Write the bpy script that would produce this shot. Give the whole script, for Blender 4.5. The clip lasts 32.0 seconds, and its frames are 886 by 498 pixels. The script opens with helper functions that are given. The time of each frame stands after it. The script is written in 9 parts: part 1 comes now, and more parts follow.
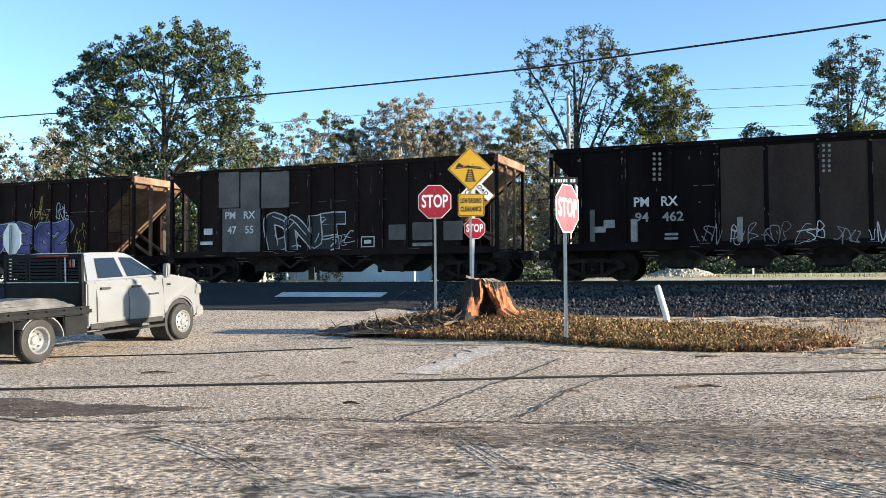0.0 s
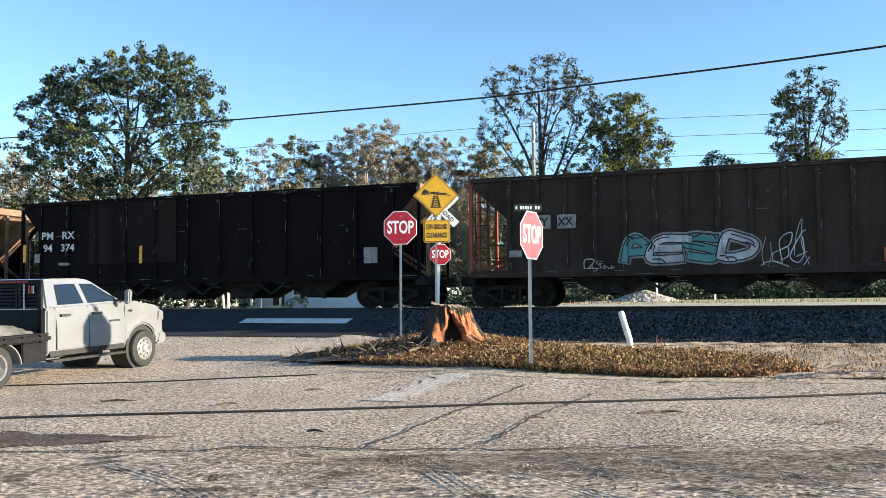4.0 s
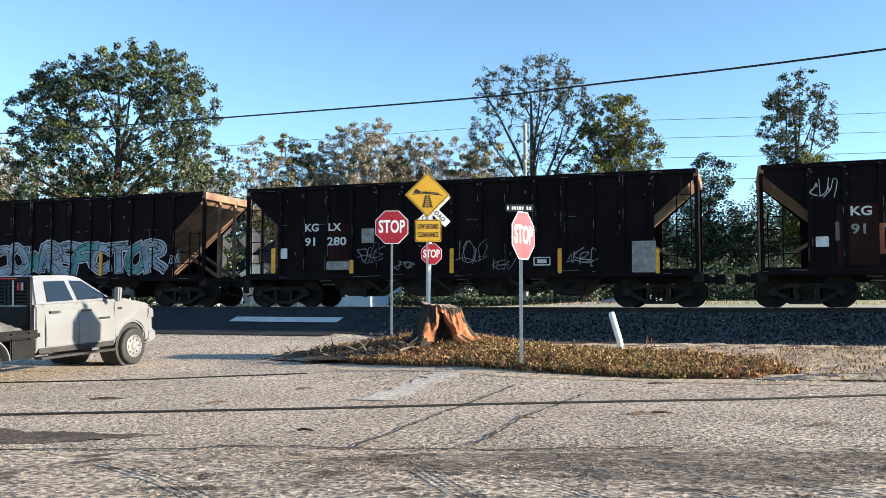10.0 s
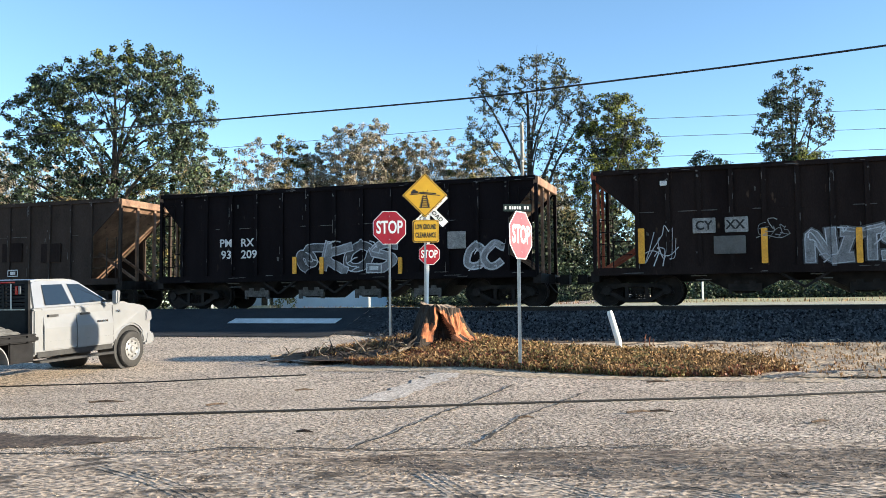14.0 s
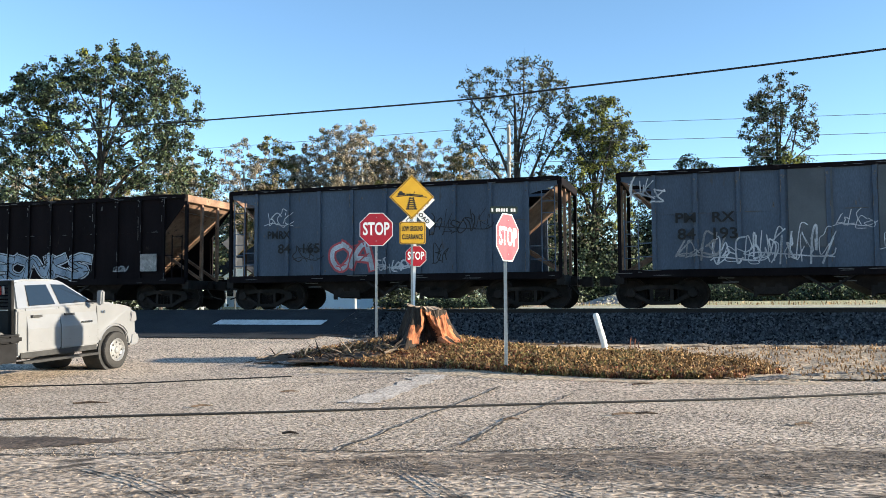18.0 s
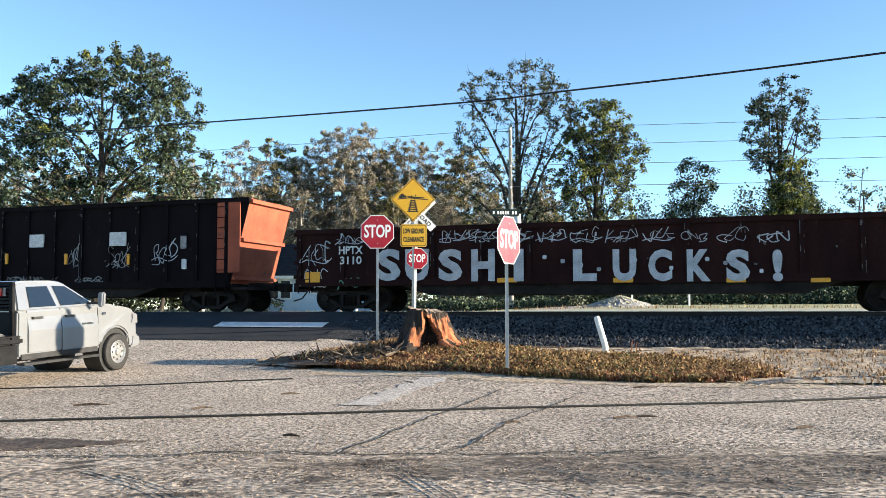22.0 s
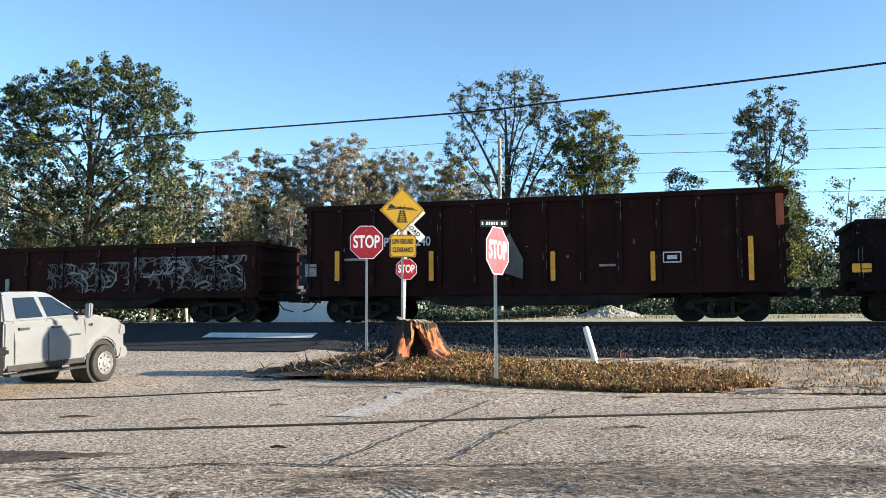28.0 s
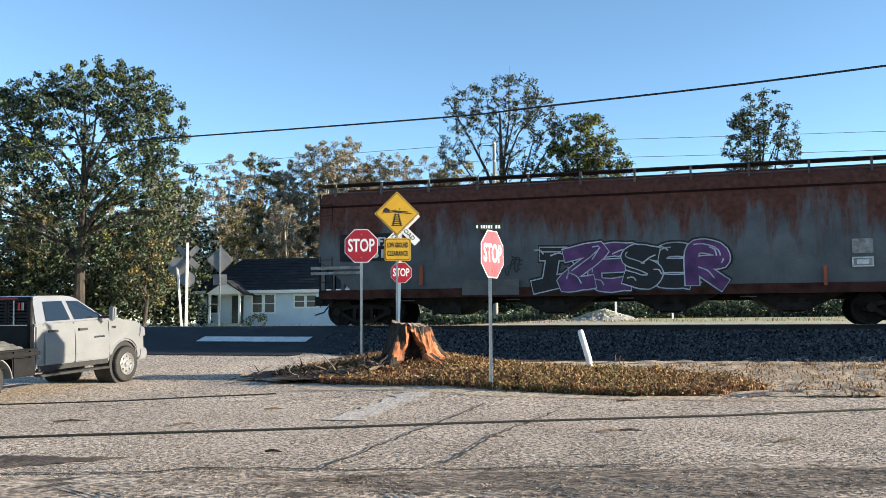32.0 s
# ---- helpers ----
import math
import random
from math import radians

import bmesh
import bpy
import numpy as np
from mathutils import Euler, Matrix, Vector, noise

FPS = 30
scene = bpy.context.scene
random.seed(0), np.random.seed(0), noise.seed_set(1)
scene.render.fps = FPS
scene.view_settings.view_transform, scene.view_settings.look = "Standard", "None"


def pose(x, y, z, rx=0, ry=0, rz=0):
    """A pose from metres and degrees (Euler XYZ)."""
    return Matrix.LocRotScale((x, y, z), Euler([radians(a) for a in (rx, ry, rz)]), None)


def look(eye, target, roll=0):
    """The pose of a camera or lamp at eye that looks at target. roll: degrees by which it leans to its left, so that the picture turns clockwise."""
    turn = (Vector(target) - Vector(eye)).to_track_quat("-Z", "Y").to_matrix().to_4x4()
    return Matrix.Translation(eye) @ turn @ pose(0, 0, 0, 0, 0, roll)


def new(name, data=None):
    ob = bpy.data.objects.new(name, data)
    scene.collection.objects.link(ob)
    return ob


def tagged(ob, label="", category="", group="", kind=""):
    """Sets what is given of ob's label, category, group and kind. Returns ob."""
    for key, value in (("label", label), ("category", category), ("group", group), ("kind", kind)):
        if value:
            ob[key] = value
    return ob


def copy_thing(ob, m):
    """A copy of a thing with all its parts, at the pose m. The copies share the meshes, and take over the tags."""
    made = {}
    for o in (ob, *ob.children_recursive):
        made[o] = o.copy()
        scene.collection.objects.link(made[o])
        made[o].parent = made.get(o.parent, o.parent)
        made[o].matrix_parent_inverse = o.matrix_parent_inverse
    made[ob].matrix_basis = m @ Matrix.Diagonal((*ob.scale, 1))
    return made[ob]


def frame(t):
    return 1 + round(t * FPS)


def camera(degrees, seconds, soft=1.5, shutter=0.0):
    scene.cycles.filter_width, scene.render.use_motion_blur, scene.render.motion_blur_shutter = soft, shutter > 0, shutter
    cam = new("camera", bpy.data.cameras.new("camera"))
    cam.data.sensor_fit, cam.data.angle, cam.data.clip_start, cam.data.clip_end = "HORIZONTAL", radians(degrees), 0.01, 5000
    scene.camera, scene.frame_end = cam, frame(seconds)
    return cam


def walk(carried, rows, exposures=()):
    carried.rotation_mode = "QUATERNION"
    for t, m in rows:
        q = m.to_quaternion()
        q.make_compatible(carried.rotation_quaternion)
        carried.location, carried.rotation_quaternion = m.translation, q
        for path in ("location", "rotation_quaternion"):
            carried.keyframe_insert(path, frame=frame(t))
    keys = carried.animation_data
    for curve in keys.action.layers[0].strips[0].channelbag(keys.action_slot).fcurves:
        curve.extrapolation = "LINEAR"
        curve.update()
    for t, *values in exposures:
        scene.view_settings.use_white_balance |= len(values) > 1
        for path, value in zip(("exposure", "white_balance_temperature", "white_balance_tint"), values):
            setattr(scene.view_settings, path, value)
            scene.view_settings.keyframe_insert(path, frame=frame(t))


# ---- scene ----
# ---- camera: held by hand, it pans and tilts a few degrees ----
cam = camera(54.00, 32.0, soft=0.3)
PATH = [
    (0, pose(-0.007, 0.051, 1.382, 91.940, 0.333, 2.902)),
    (0.5, pose(-0.004, 0.055, 1.379, 91.966, 0.367, 2.689)),
    (1, pose(-0.010, 0.043, 1.384, 91.941, 0.374, 2.511)),
    (1.5, pose(-0.009, 0.039, 1.383, 92.132, 0.372, 2.487)),
    (2, pose(-0.003, 0.026, 1.389, 92.404, 0.363, 2.295)),
    (2.5, pose(0.000, 0.018, 1.391, 92.675, 0.381, 1.804)),
    (3, pose(0.001, 0.023, 1.395, 93.195, 0.398, 1.237)),
    (3.5, pose(0.009, 0.012, 1.397, 93.500, 0.397, 0.895)),
    (5.5, pose(0.005, 0.003, 1.397, 93.674, 0.206, 0.216)),
    (6, pose(0.005, -0.009, 1.399, 93.632, -0.008, 0.197)),
    (6.5, pose(0.001, 0.010, 1.396, 93.669, -0.092, 0.222)),
    (7, pose(-0.001, 0.008, 1.396, 93.646, -0.049, 0.218)),
    (7.5, pose(0.004, 0.005, 1.405, 93.626, -0.081, 0.245)),
    (8, pose(0.002, -0.006, 1.399, 93.632, -0.015, 0.177)),
    (8.5, pose(-0.000, -0.001, 1.401, 93.627, -0.008, -0.002)),
    (9, pose(0.000, 0.000, 1.400, 93.625, -0.000, -0.000)),
    (9.5, pose(0.002, 0.003, 1.398, 93.633, -0.019, 0.010)),
    (10, pose(-0.005, 0.002, 1.400, 93.569, -0.015, 0.032)),
    (10.5, pose(-0.003, 0.005, 1.399, 93.592, 0.101, 0.081)),
    (11, pose(-0.006, -0.009, 1.402, 93.550, 0.197, 0.080)),
    (11.5, pose(-0.012, -0.016, 1.402, 93.546, 0.276, -0.005)),
    (12, pose(-0.009, 0.012, 1.403, 93.603, 0.376, -0.087)),
    (12.5, pose(-0.007, 0.003, 1.402, 93.620, 0.413, -0.096)),
    (13, pose(-0.014, 0.002, 1.407, 93.588, 0.419, -0.086)),
    (13.5, pose(-0.019, -0.010, 1.403, 93.575, 0.419, -0.118)),
    (14, pose(-0.005, -0.006, 1.404, 93.572, 0.467, -0.080)),
    (14.5, pose(-0.011, -0.001, 1.405, 93.546, 0.467, -0.235)),
    (16.5, pose(-0.010, 0.008, 1.400, 93.481, 0.414, -0.547)),
    (17, pose(-0.004, -0.001, 1.404, 93.477, 0.408, -0.603)),
    (17.5, pose(-0.007, 0.006, 1.403, 93.582, 0.421, -0.866)),
    (18, pose(-0.007, -0.016, 1.403, 93.691, 0.266, -0.981)),
    (18.5, pose(-0.008, -0.013, 1.407, 93.706, 0.109, -0.986)),
    (19, pose(-0.008, -0.016, 1.406, 93.814, 0.101, -0.985)),
    (19.5, pose(-0.006, -0.016, 1.409, 93.835, 0.073, -0.934)),
    (20, pose(0.001, -0.010, 1.409, 93.885, 0.078, -0.942)),
    (20.5, pose(-0.003, -0.015, 1.404, 93.904, 0.082, -0.928)),
    (21, pose(-0.007, 0.004, 1.405, 93.902, 0.106, -0.934)),
    (21.5, pose(-0.007, -0.011, 1.409, 93.871, 0.116, -0.919)),
    (22, pose(-0.013, -0.003, 1.402, 93.867, 0.119, -0.926)),
    (22.5, pose(-0.004, -0.000, 1.397, 93.875, 0.141, -0.982)),
    (23, pose(-0.002, 0.006, 1.402, 93.834, 0.164, -1.143)),
    (23.5, pose(0.002, 0.001, 1.405, 93.824, 0.128, -1.283)),
    (24, pose(0.006, -0.013, 1.401, 93.804, 0.143, -1.255)),
    (24.5, pose(0.002, -0.004, 1.400, 93.801, 0.138, -1.314)),
    (25, pose(-0.005, -0.016, 1.407, 93.767, 0.152, -1.482)),
    (25.5, pose(-0.006, -0.011, 1.406, 93.766, 0.172, -1.529)),
    (27.5, pose(0.008, -0.029, 1.410, 94.260, 0.158, -1.577)),
    (28, pose(0.011, -0.015, 1.410, 94.535, 0.188, -1.577)),
    (28.5, pose(0.004, -0.037, 1.410, 94.792, 0.205, -1.622)),
    (29, pose(0.005, -0.024, 1.408, 94.850, 0.214, -1.665)),
    (29.5, pose(0.013, -0.027, 1.407, 94.844, 0.224, -1.662)),
    (30, pose(0.008, -0.024, 1.410, 94.812, 0.162, -1.714)),
    (30.5, pose(0.009, -0.034, 1.406, 94.816, 0.224, -1.787)),
    (31, pose(0.004, -0.022, 1.403, 94.817, 0.261, -1.841)),
    (31.5, pose(0.003, -0.023, 1.407, 94.792, 0.234, -1.901)),
    (32, pose(0.011, -0.020, 1.409, 94.765, 0.286, -1.916)),
]
walk(cam, PATH, [(0, 1.80, 6150, 1), (14, 1.80, 6150, 1), (19, 1.77, 6150, 1), (26, 1.77, 6150, 1), (30, 1.68, 6150, 1), (32, 1.65, 6150, 1)])

# ---- the plan: the track's line, sun, ground heights ----
TRACK = Vector((-4.04, 28.65))            # a point on the line of the cars' near sides
ALONG = Vector((0.948, -0.3185)).normalized()
AWAY = Vector((-ALONG.y, ALONG.x))        # across the track, away from the camera
HALF = 1.55                               # half the width of a car
MID = TRACK + AWAY * HALF
RAIL = 1.28                               # height of the rail's top
TURN = math.degrees(math.atan2(ALONG.y, ALONG.x))
ROAD_U = (-7.2, 2.0)                   # the road over the crossing, along the track


def lerp(x, xs, ys):
    return float(np.interp(x, xs, ys))


def to_uv(x, y):
    p = Vector((x, y)) - MID
    return p.dot(ALONG), -p.dot(AWAY)


def from_uv(u, d):
    p = MID + ALONG * u - AWAY * d
    return p.x, p.y




def smooth(a, b, x):
    t = min(1, max(0, (x - a) / (b - a)))
    return t * t * (3 - 2 * t)


def gz(x, y):
    """Height of the ground."""
    u, d = to_uv(x, y)
    bank = lerp(d, (-400, -60, -14, -7, -4, -1.9, 1.9, 3.9, 4.6, 5.2, 7, 10, 14, 20), (1.3, 1.25, 1.1, 1.05, 0.95, 1.07, 1.07, 0.50, 0.37, 0.34, 0.30, 0.12, 0.0, 0.0))
    bank += lerp(d, (-60, -25, -16, -9, -6, -4), (0.5, 0.45, 0.37, 0.22, 0.06, 0.0)) * smooth(-1, 7, u)
    road = lerp(d, (-60, -8, -2.5, -1.5, 1.5, 2.1, 2.9, 4.0, 5.0, 6.0, 7.5, 10, 13, 20), (1.25, 1.15, 1.22, 1.25, 1.25, 1.16, 0.95, 0.64, 0.44, 0.36, 0.27, 0.07, 0.0, 0.0))
    w = smooth(2.0, 3.8, u) if u > -2.6 else 1 - smooth(-9.4, -7.4, u)
    z = bank * w + road * (1 - w)
    z += 0.30 * math.exp(-((x + 0.4) / 1.5) ** 2 - ((y - 23.2) / 2.3) ** 2)
    z += 0.24 * math.exp(-((x - 0.3) / 1.7) ** 2 - ((y - 20.2) / 1.6) ** 2)
    z += 0.20 * math.exp(-((x - 2.0) / 2.4) ** 2 - ((y - 17.6) / 1.3) ** 2)
    z -= 0.13 * math.exp(-((x + 9) / 3.2) ** 2 - ((y - 14.6) / 3.2) ** 2)
    return z


# ---- world and sun ----
SUN_TO = Vector((0.981, -0.195, 0.205)).normalized()
world = bpy.data.worlds.new("sky")
scene.world = world
world.use_nodes = True
wn = world.node_tree.nodes
sky = wn.new("ShaderNodeTexSky")
sky.sky_type = "NISHITA"
sky.sun_disc = False
sky.sun_elevation = math.asin(SUN_TO.z)
sky.sun_rotation = math.atan2(SUN_TO.x, SUN_TO.y)
sky.air_density, sky.dust_density, sky.ozone_density = 1.0, 0.0, 1.6
wn["Background"].inputs["Strength"].default_value = 0.10
sky.altitude = 3000
world.node_tree.links.new(sky.outputs["Color"], wn["Background"].inputs["Color"])
sun = new("sun", bpy.data.lights.new("sun", "SUN"))
sun.data.energy, sun.data.angle, sun.data.color = 5.0, radians(0.55), (1.0, 0.815, 0.64)
sun.matrix_world = look(SUN_TO * 60, (0, 0, 0))


# ---- materials ----
def material(name, low, high, scale=3.0, rough=0.8, bump=0.0, fine=40.0, grain=0.25, metal=0.0, stretch=(1, 1, 1), vary=0.0, spec=0.35, coords="Object", spots=None, sharp=0.25, deep=0.02):
    """Paint or stone with broad stains between two colours, fine grain and relief. spots: (colour, scale, share)."""
    m = bpy.data.materials.new(name)
    m.use_nodes = True
    n, l = m.node_tree.nodes, m.node_tree.links
    b = n["Principled BSDF"]
    b.inputs["Roughness"].default_value, b.inputs["Metallic"].default_value = rough, metal
    b.inputs["Specular IOR Level"].default_value = spec
    c = n.new("ShaderNodeTexCoord")
    mp = n.new("ShaderNodeMapping")
    mp.inputs["Scale"].default_value = stretch
    l.new(c.outputs[coords], mp.inputs["Vector"])
    a = n.new("ShaderNodeTexNoise")
    a.inputs["Scale"].default_value, a.inputs["Detail"].default_value, a.inputs["Roughness"].default_value = scale, 6, 0.62
    l.new(mp.outputs["Vector"], a.inputs["Vector"])
    ramp = n.new("ShaderNodeValToRGB")
    ramp.color_ramp.elements[0].position, ramp.color_ramp.elements[1].position = 0.34, 0.66
    ramp.color_ramp.elements[0].color, ramp.color_ramp.elements[1].color = (*low, 1), (*high, 1)
    l.new(a.outputs["Fac"], ramp.inputs["Fac"])
    f = n.new("ShaderNodeTexNoise")
    f.inputs["Scale"].default_value, f.inputs["Detail"].default_value = fine, 4
    l.new(mp.outputs["Vector"], f.inputs["Vector"])
    g = n.new("ShaderNodeMapRange")
    g.inputs["From Min"].default_value, g.inputs["From Max"].default_value = 0.5 - sharp, 0.5 + sharp
    g.inputs["To Min"].default_value, g.inputs["To Max"].default_value = 1 - grain, 1 + grain
    l.new(f.outputs["Fac"], g.inputs["Value"])
    mix = n.new("ShaderNodeMix")
    mix.data_type, mix.blend_type = "RGBA", "MULTIPLY"
    mix.inputs["Factor"].default_value = 1
    l.new(ramp.outputs["Color"], mix.inputs["A"])
    l.new(g.outputs["Result"], mix.inputs["B"])
    out = mix.outputs["Result"]
    if spots:
        s = n.new("ShaderNodeTexNoise")
        s.inputs["Scale"].default_value, s.inputs["Detail"].default_value = spots[1], 8
        l.new(mp.outputs["Vector"], s.inputs["Vector"])
        sr = n.new("ShaderNodeMapRange")
        sr.inputs["From Min"].default_value, sr.inputs["From Max"].default_value = 1 - spots[2], 1.08 - spots[2]
        l.new(s.outputs["Fac"], sr.inputs["Value"])
        mx = n.new("ShaderNodeMix")
        mx.data_type = "RGBA"
        l.new(sr.outputs["Result"], mx.inputs["Factor"])
        l.new(out, mx.inputs["A"])
        mx.inputs["B"].default_value = (*spots[0], 1)
        out = mx.outputs["Result"]
    if vary:
        o = n.new("ShaderNodeObjectInfo")
        r = n.new("ShaderNodeMapRange")
        r.inputs["To Min"].default_value, r.inputs["To Max"].default_value = 1 - vary, 1 + vary
        l.new(o.outputs["Random"], r.inputs["Value"])
        mv = n.new("ShaderNodeMix")
        mv.data_type, mv.blend_type = "RGBA", "MULTIPLY"
        mv.inputs["Factor"].default_value = 1
        l.new(out, mv.inputs["A"])
        l.new(r.outputs["Result"], mv.inputs["B"])
        out = mv.outputs["Result"]
    l.new(out, b.inputs["Base Color"])
    if bump:
        bp = n.new("ShaderNodeBump")
        bp.inputs["Strength"].default_value, bp.inputs["Distance"].default_value = bump, deep
        l.new(f.outputs["Fac"], bp.inputs["Height"])
        l.new(bp.outputs["Normal"], b.inputs["Normal"])
    return m


def leafy(name, low, high, back=0.18, rough=0.55, dark=0.0):
    """Leaves: colour varies from leaf to leaf, and light shines through."""
    m = bpy.data.materials.new(name)
    m.use_nodes = True
    n, l = m.node_tree.nodes, m.node_tree.links
    b = n["Principled BSDF"]
    b.inputs["Roughness"].default_value, b.inputs["Specular IOR Level"].default_value = rough, 0.3 if rough < 0.9 else 0.05
    g = n.new("ShaderNodeNewGeometry")
    r = n.new("ShaderNodeValToRGB")
    r.color_ramp.elements[0].color, r.color_ramp.elements[1].color = (*low, 1), (*high, 1)
    r.color_ramp.elements[0].position = dark
    l.new(g.outputs["Random Per Island"], r.inputs["Fac"])
    l.new(r.outputs["Color"], b.inputs["Base Color"])
    t = n.new("ShaderNodeBsdfTranslucent")
    l.new(r.outputs["Color"], t.inputs["Color"])
    mx = n.new("ShaderNodeMixShader")
    mx.inputs["Fac"].default_value = back
    l.new(b.outputs["BSDF"], mx.inputs[1])
    l.new(t.outputs["BSDF"], mx.inputs[2])
    l.new(mx.outputs["Shader"], n["Material Output"].inputs["Surface"])
    return m


def glassy(name, colour, rough=0.05):
    m = bpy.data.materials.new(name)
    m.use_nodes = True
    b = m.node_tree.nodes["Principled BSDF"]
    b.inputs["Base Color"].default_value = (*colour, 1)
    b.inputs["Roughness"].default_value, b.inputs["Specular IOR Level"].default_value = rough, 0.6
    return m


# the dark spots paint in the small shadows in the surface's pores
LOT = material("worn_chip_seal", (0.42, 0.34, 0.268), (0.56, 0.46, 0.362), 0.35, 0.95, 0.8, 21, 0.5, spots=((0.05, 0.042, 0.035), 16.0, 0.46), sharp=0.10, deep=0.02)
CHIP = leafy("loose_chippings", (0.08, 0.065, 0.052), (0.30, 0.25, 0.20), 0.0, 1.0)
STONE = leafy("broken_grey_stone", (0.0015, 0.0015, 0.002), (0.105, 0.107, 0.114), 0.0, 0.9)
STEEL = material("galvanised_steel", (0.34, 0.35, 0.36), (0.46, 0.47, 0.48), 6, 0.45, 0.05, 60, 0.12, 0.75)
ALU = material("sign_back_aluminium", (0.45, 0.46, 0.47), (0.58, 0.59, 0.60), 4, 0.5, 0, 60, 0.06, 0.4)
# the sign-back aluminium again, darkened for the backs that stand in shade
ALU_SHADED = material("shaded_aluminium", (0.13, 0.135, 0.14), (0.19, 0.195, 0.20), 4, 0.6, 0, 60, 0.1, 0.2)
# red darkened for the stop sign in shade, shared by the other signs
SIGN_RED = material("sign_red", (0.30, 0.009, 0.022), (0.37, 0.013, 0.028), 3, 0.4, 0, 60, 0.05)
# the same red lightened for the stop sign that faces the sun
SIGN_RED_LIT = material("sunlit_sign_red", (0.62, 0.05, 0.07), (0.72, 0.085, 0.10), 3, 0.4, 0, 60, 0.05)
SIGN_WHITE = material("sign_white", (0.74, 0.74, 0.73), (0.82, 0.82, 0.81), 3, 0.4, 0, 60, 0.04)
SIGN_YELLOW = material("sign_yellow", (0.52, 0.29, 0.018), (0.60, 0.35, 0.025), 3, 0.42, 0, 60, 0.06)
SIGN_BLACK = material("sign_black", (0.012, 0.012, 0.012), (0.02, 0.02, 0.02), 3, 0.5)
SIGN_GREEN = material("sign_green", (0.003, 0.010, 0.008), (0.006, 0.016, 0.013), 3, 0.45)
WHITE_PAINT = material("white_road_paint", (0.55, 0.55, 0.53), (0.72, 0.72, 0.70), 5, 0.7, 0.1, 50, 0.15)
WOOD_POST = material("weathered_white_post", (0.55, 0.54, 0.50), (0.75, 0.74, 0.70), 5, 0.8, 0.2, 50, 0.15)
IRON = material("dark_iron", (0.012, 0.011, 0.011), (0.035, 0.028, 0.024), 3, 0.75, 0.2, 40, 0.3)
RAIL_STEEL = material("rusty_rail", (0.010, 0.007, 0.006), (0.024, 0.016, 0.013), 4, 0.7, 0.2, 40, 0.3)
RAIL_TOP = material("polished_rail_head", (0.45, 0.44, 0.43), (0.6, 0.59, 0.58), 4, 0.25, 0, 40, 0.1, 0.9)
TIE = material("creosoted_tie", (0.03, 0.024, 0.02), (0.07, 0.056, 0.046), 5, 0.9, 0.4, 40, 0.4, vary=0.25)
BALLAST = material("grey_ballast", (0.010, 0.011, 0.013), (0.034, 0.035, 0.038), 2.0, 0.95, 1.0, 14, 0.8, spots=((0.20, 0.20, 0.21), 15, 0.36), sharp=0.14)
ASPHALT = material("road_asphalt", (0.024, 0.026, 0.030), (0.042, 0.044, 0.048), 0.6, 0.92, 0.4, 45, 0.3, spec=0.2)
DIRT = material("tyre_marked_dirt", (0.25, 0.195, 0.145), (0.44, 0.35, 0.268), 1.1, 0.95, 1.0, 20, 0.6, stretch=(0.7, 1, 1), spots=((0.075, 0.058, 0.043), 3.4, 0.44), sharp=0.12, deep=0.03)
MUD = material("dark_dirt", (0.036, 0.023, 0.016), (0.125, 0.088, 0.062), 2.5, 0.95, 0.9, 22, 0.6, sharp=0.14)
CHURNED = material("churned_brown_dirt", (0.085, 0.062, 0.045), (0.27, 0.212, 0.16), 2.2, 0.95, 1.0, 20, 0.6, stretch=(0.6, 1, 1), spots=((0.05, 0.036, 0.026), 4.5, 0.40), sharp=0.13, deep=0.03)
SAND = material("pale_sandy_soil", (0.33, 0.25, 0.172), (0.47, 0.375, 0.27), 1.2, 0.95, 0.9, 16, 0.5, spots=((0.14, 0.11, 0.08), 3.5, 0.36), sharp=0.14)
LITTER = material("leaf_litter_soil", (0.055, 0.035, 0.022), (0.16, 0.10, 0.06), 4, 0.95, 1.0, 24, 0.5)
WORN = material("worn_pale_chip_seal", (0.42, 0.37, 0.32), (0.55, 0.49, 0.43), 1.5, 0.95, 1.0, 24, 0.45, spots=((0.28, 0.235, 0.195), 14, 0.46), sharp=0.14)
CRACK = material("dark_crack_filling", (0.022, 0.018, 0.015), (0.06, 0.05, 0.04), 6, 0.95, 0.4, 30, 0.4)
FAR_SOIL = material("dry_grass_ground", (0.26, 0.25, 0.12), (0.46, 0.43, 0.25), 0.5, 0.95, 0.8, 10, 0.4)
GRAVEL = material("pale_gravel", (0.34, 0.32, 0.23), (0.47, 0.44, 0.33), 2, 0.95, 0.6, 14, 0.4)
RUBBER = material("black_rubber", (0.012, 0.012, 0.012), (0.03, 0.028, 0.027), 6, 0.7, 0.1, 60, 0.2)
CABLE = material("black_cable", (0.008, 0.008, 0.008), (0.014, 0.014, 0.014), 6, 0.6)
WIRE = material("weathered_wire", (0.10, 0.11, 0.12), (0.16, 0.17, 0.18), 6, 0.5, metal=0.3)
POLE_WOOD = material("grey_pole_wood", (0.20, 0.18, 0.15), (0.34, 0.31, 0.27), 3, 0.85, 0.3, 40, 0.25, stretch=(1, 1, 0.15))


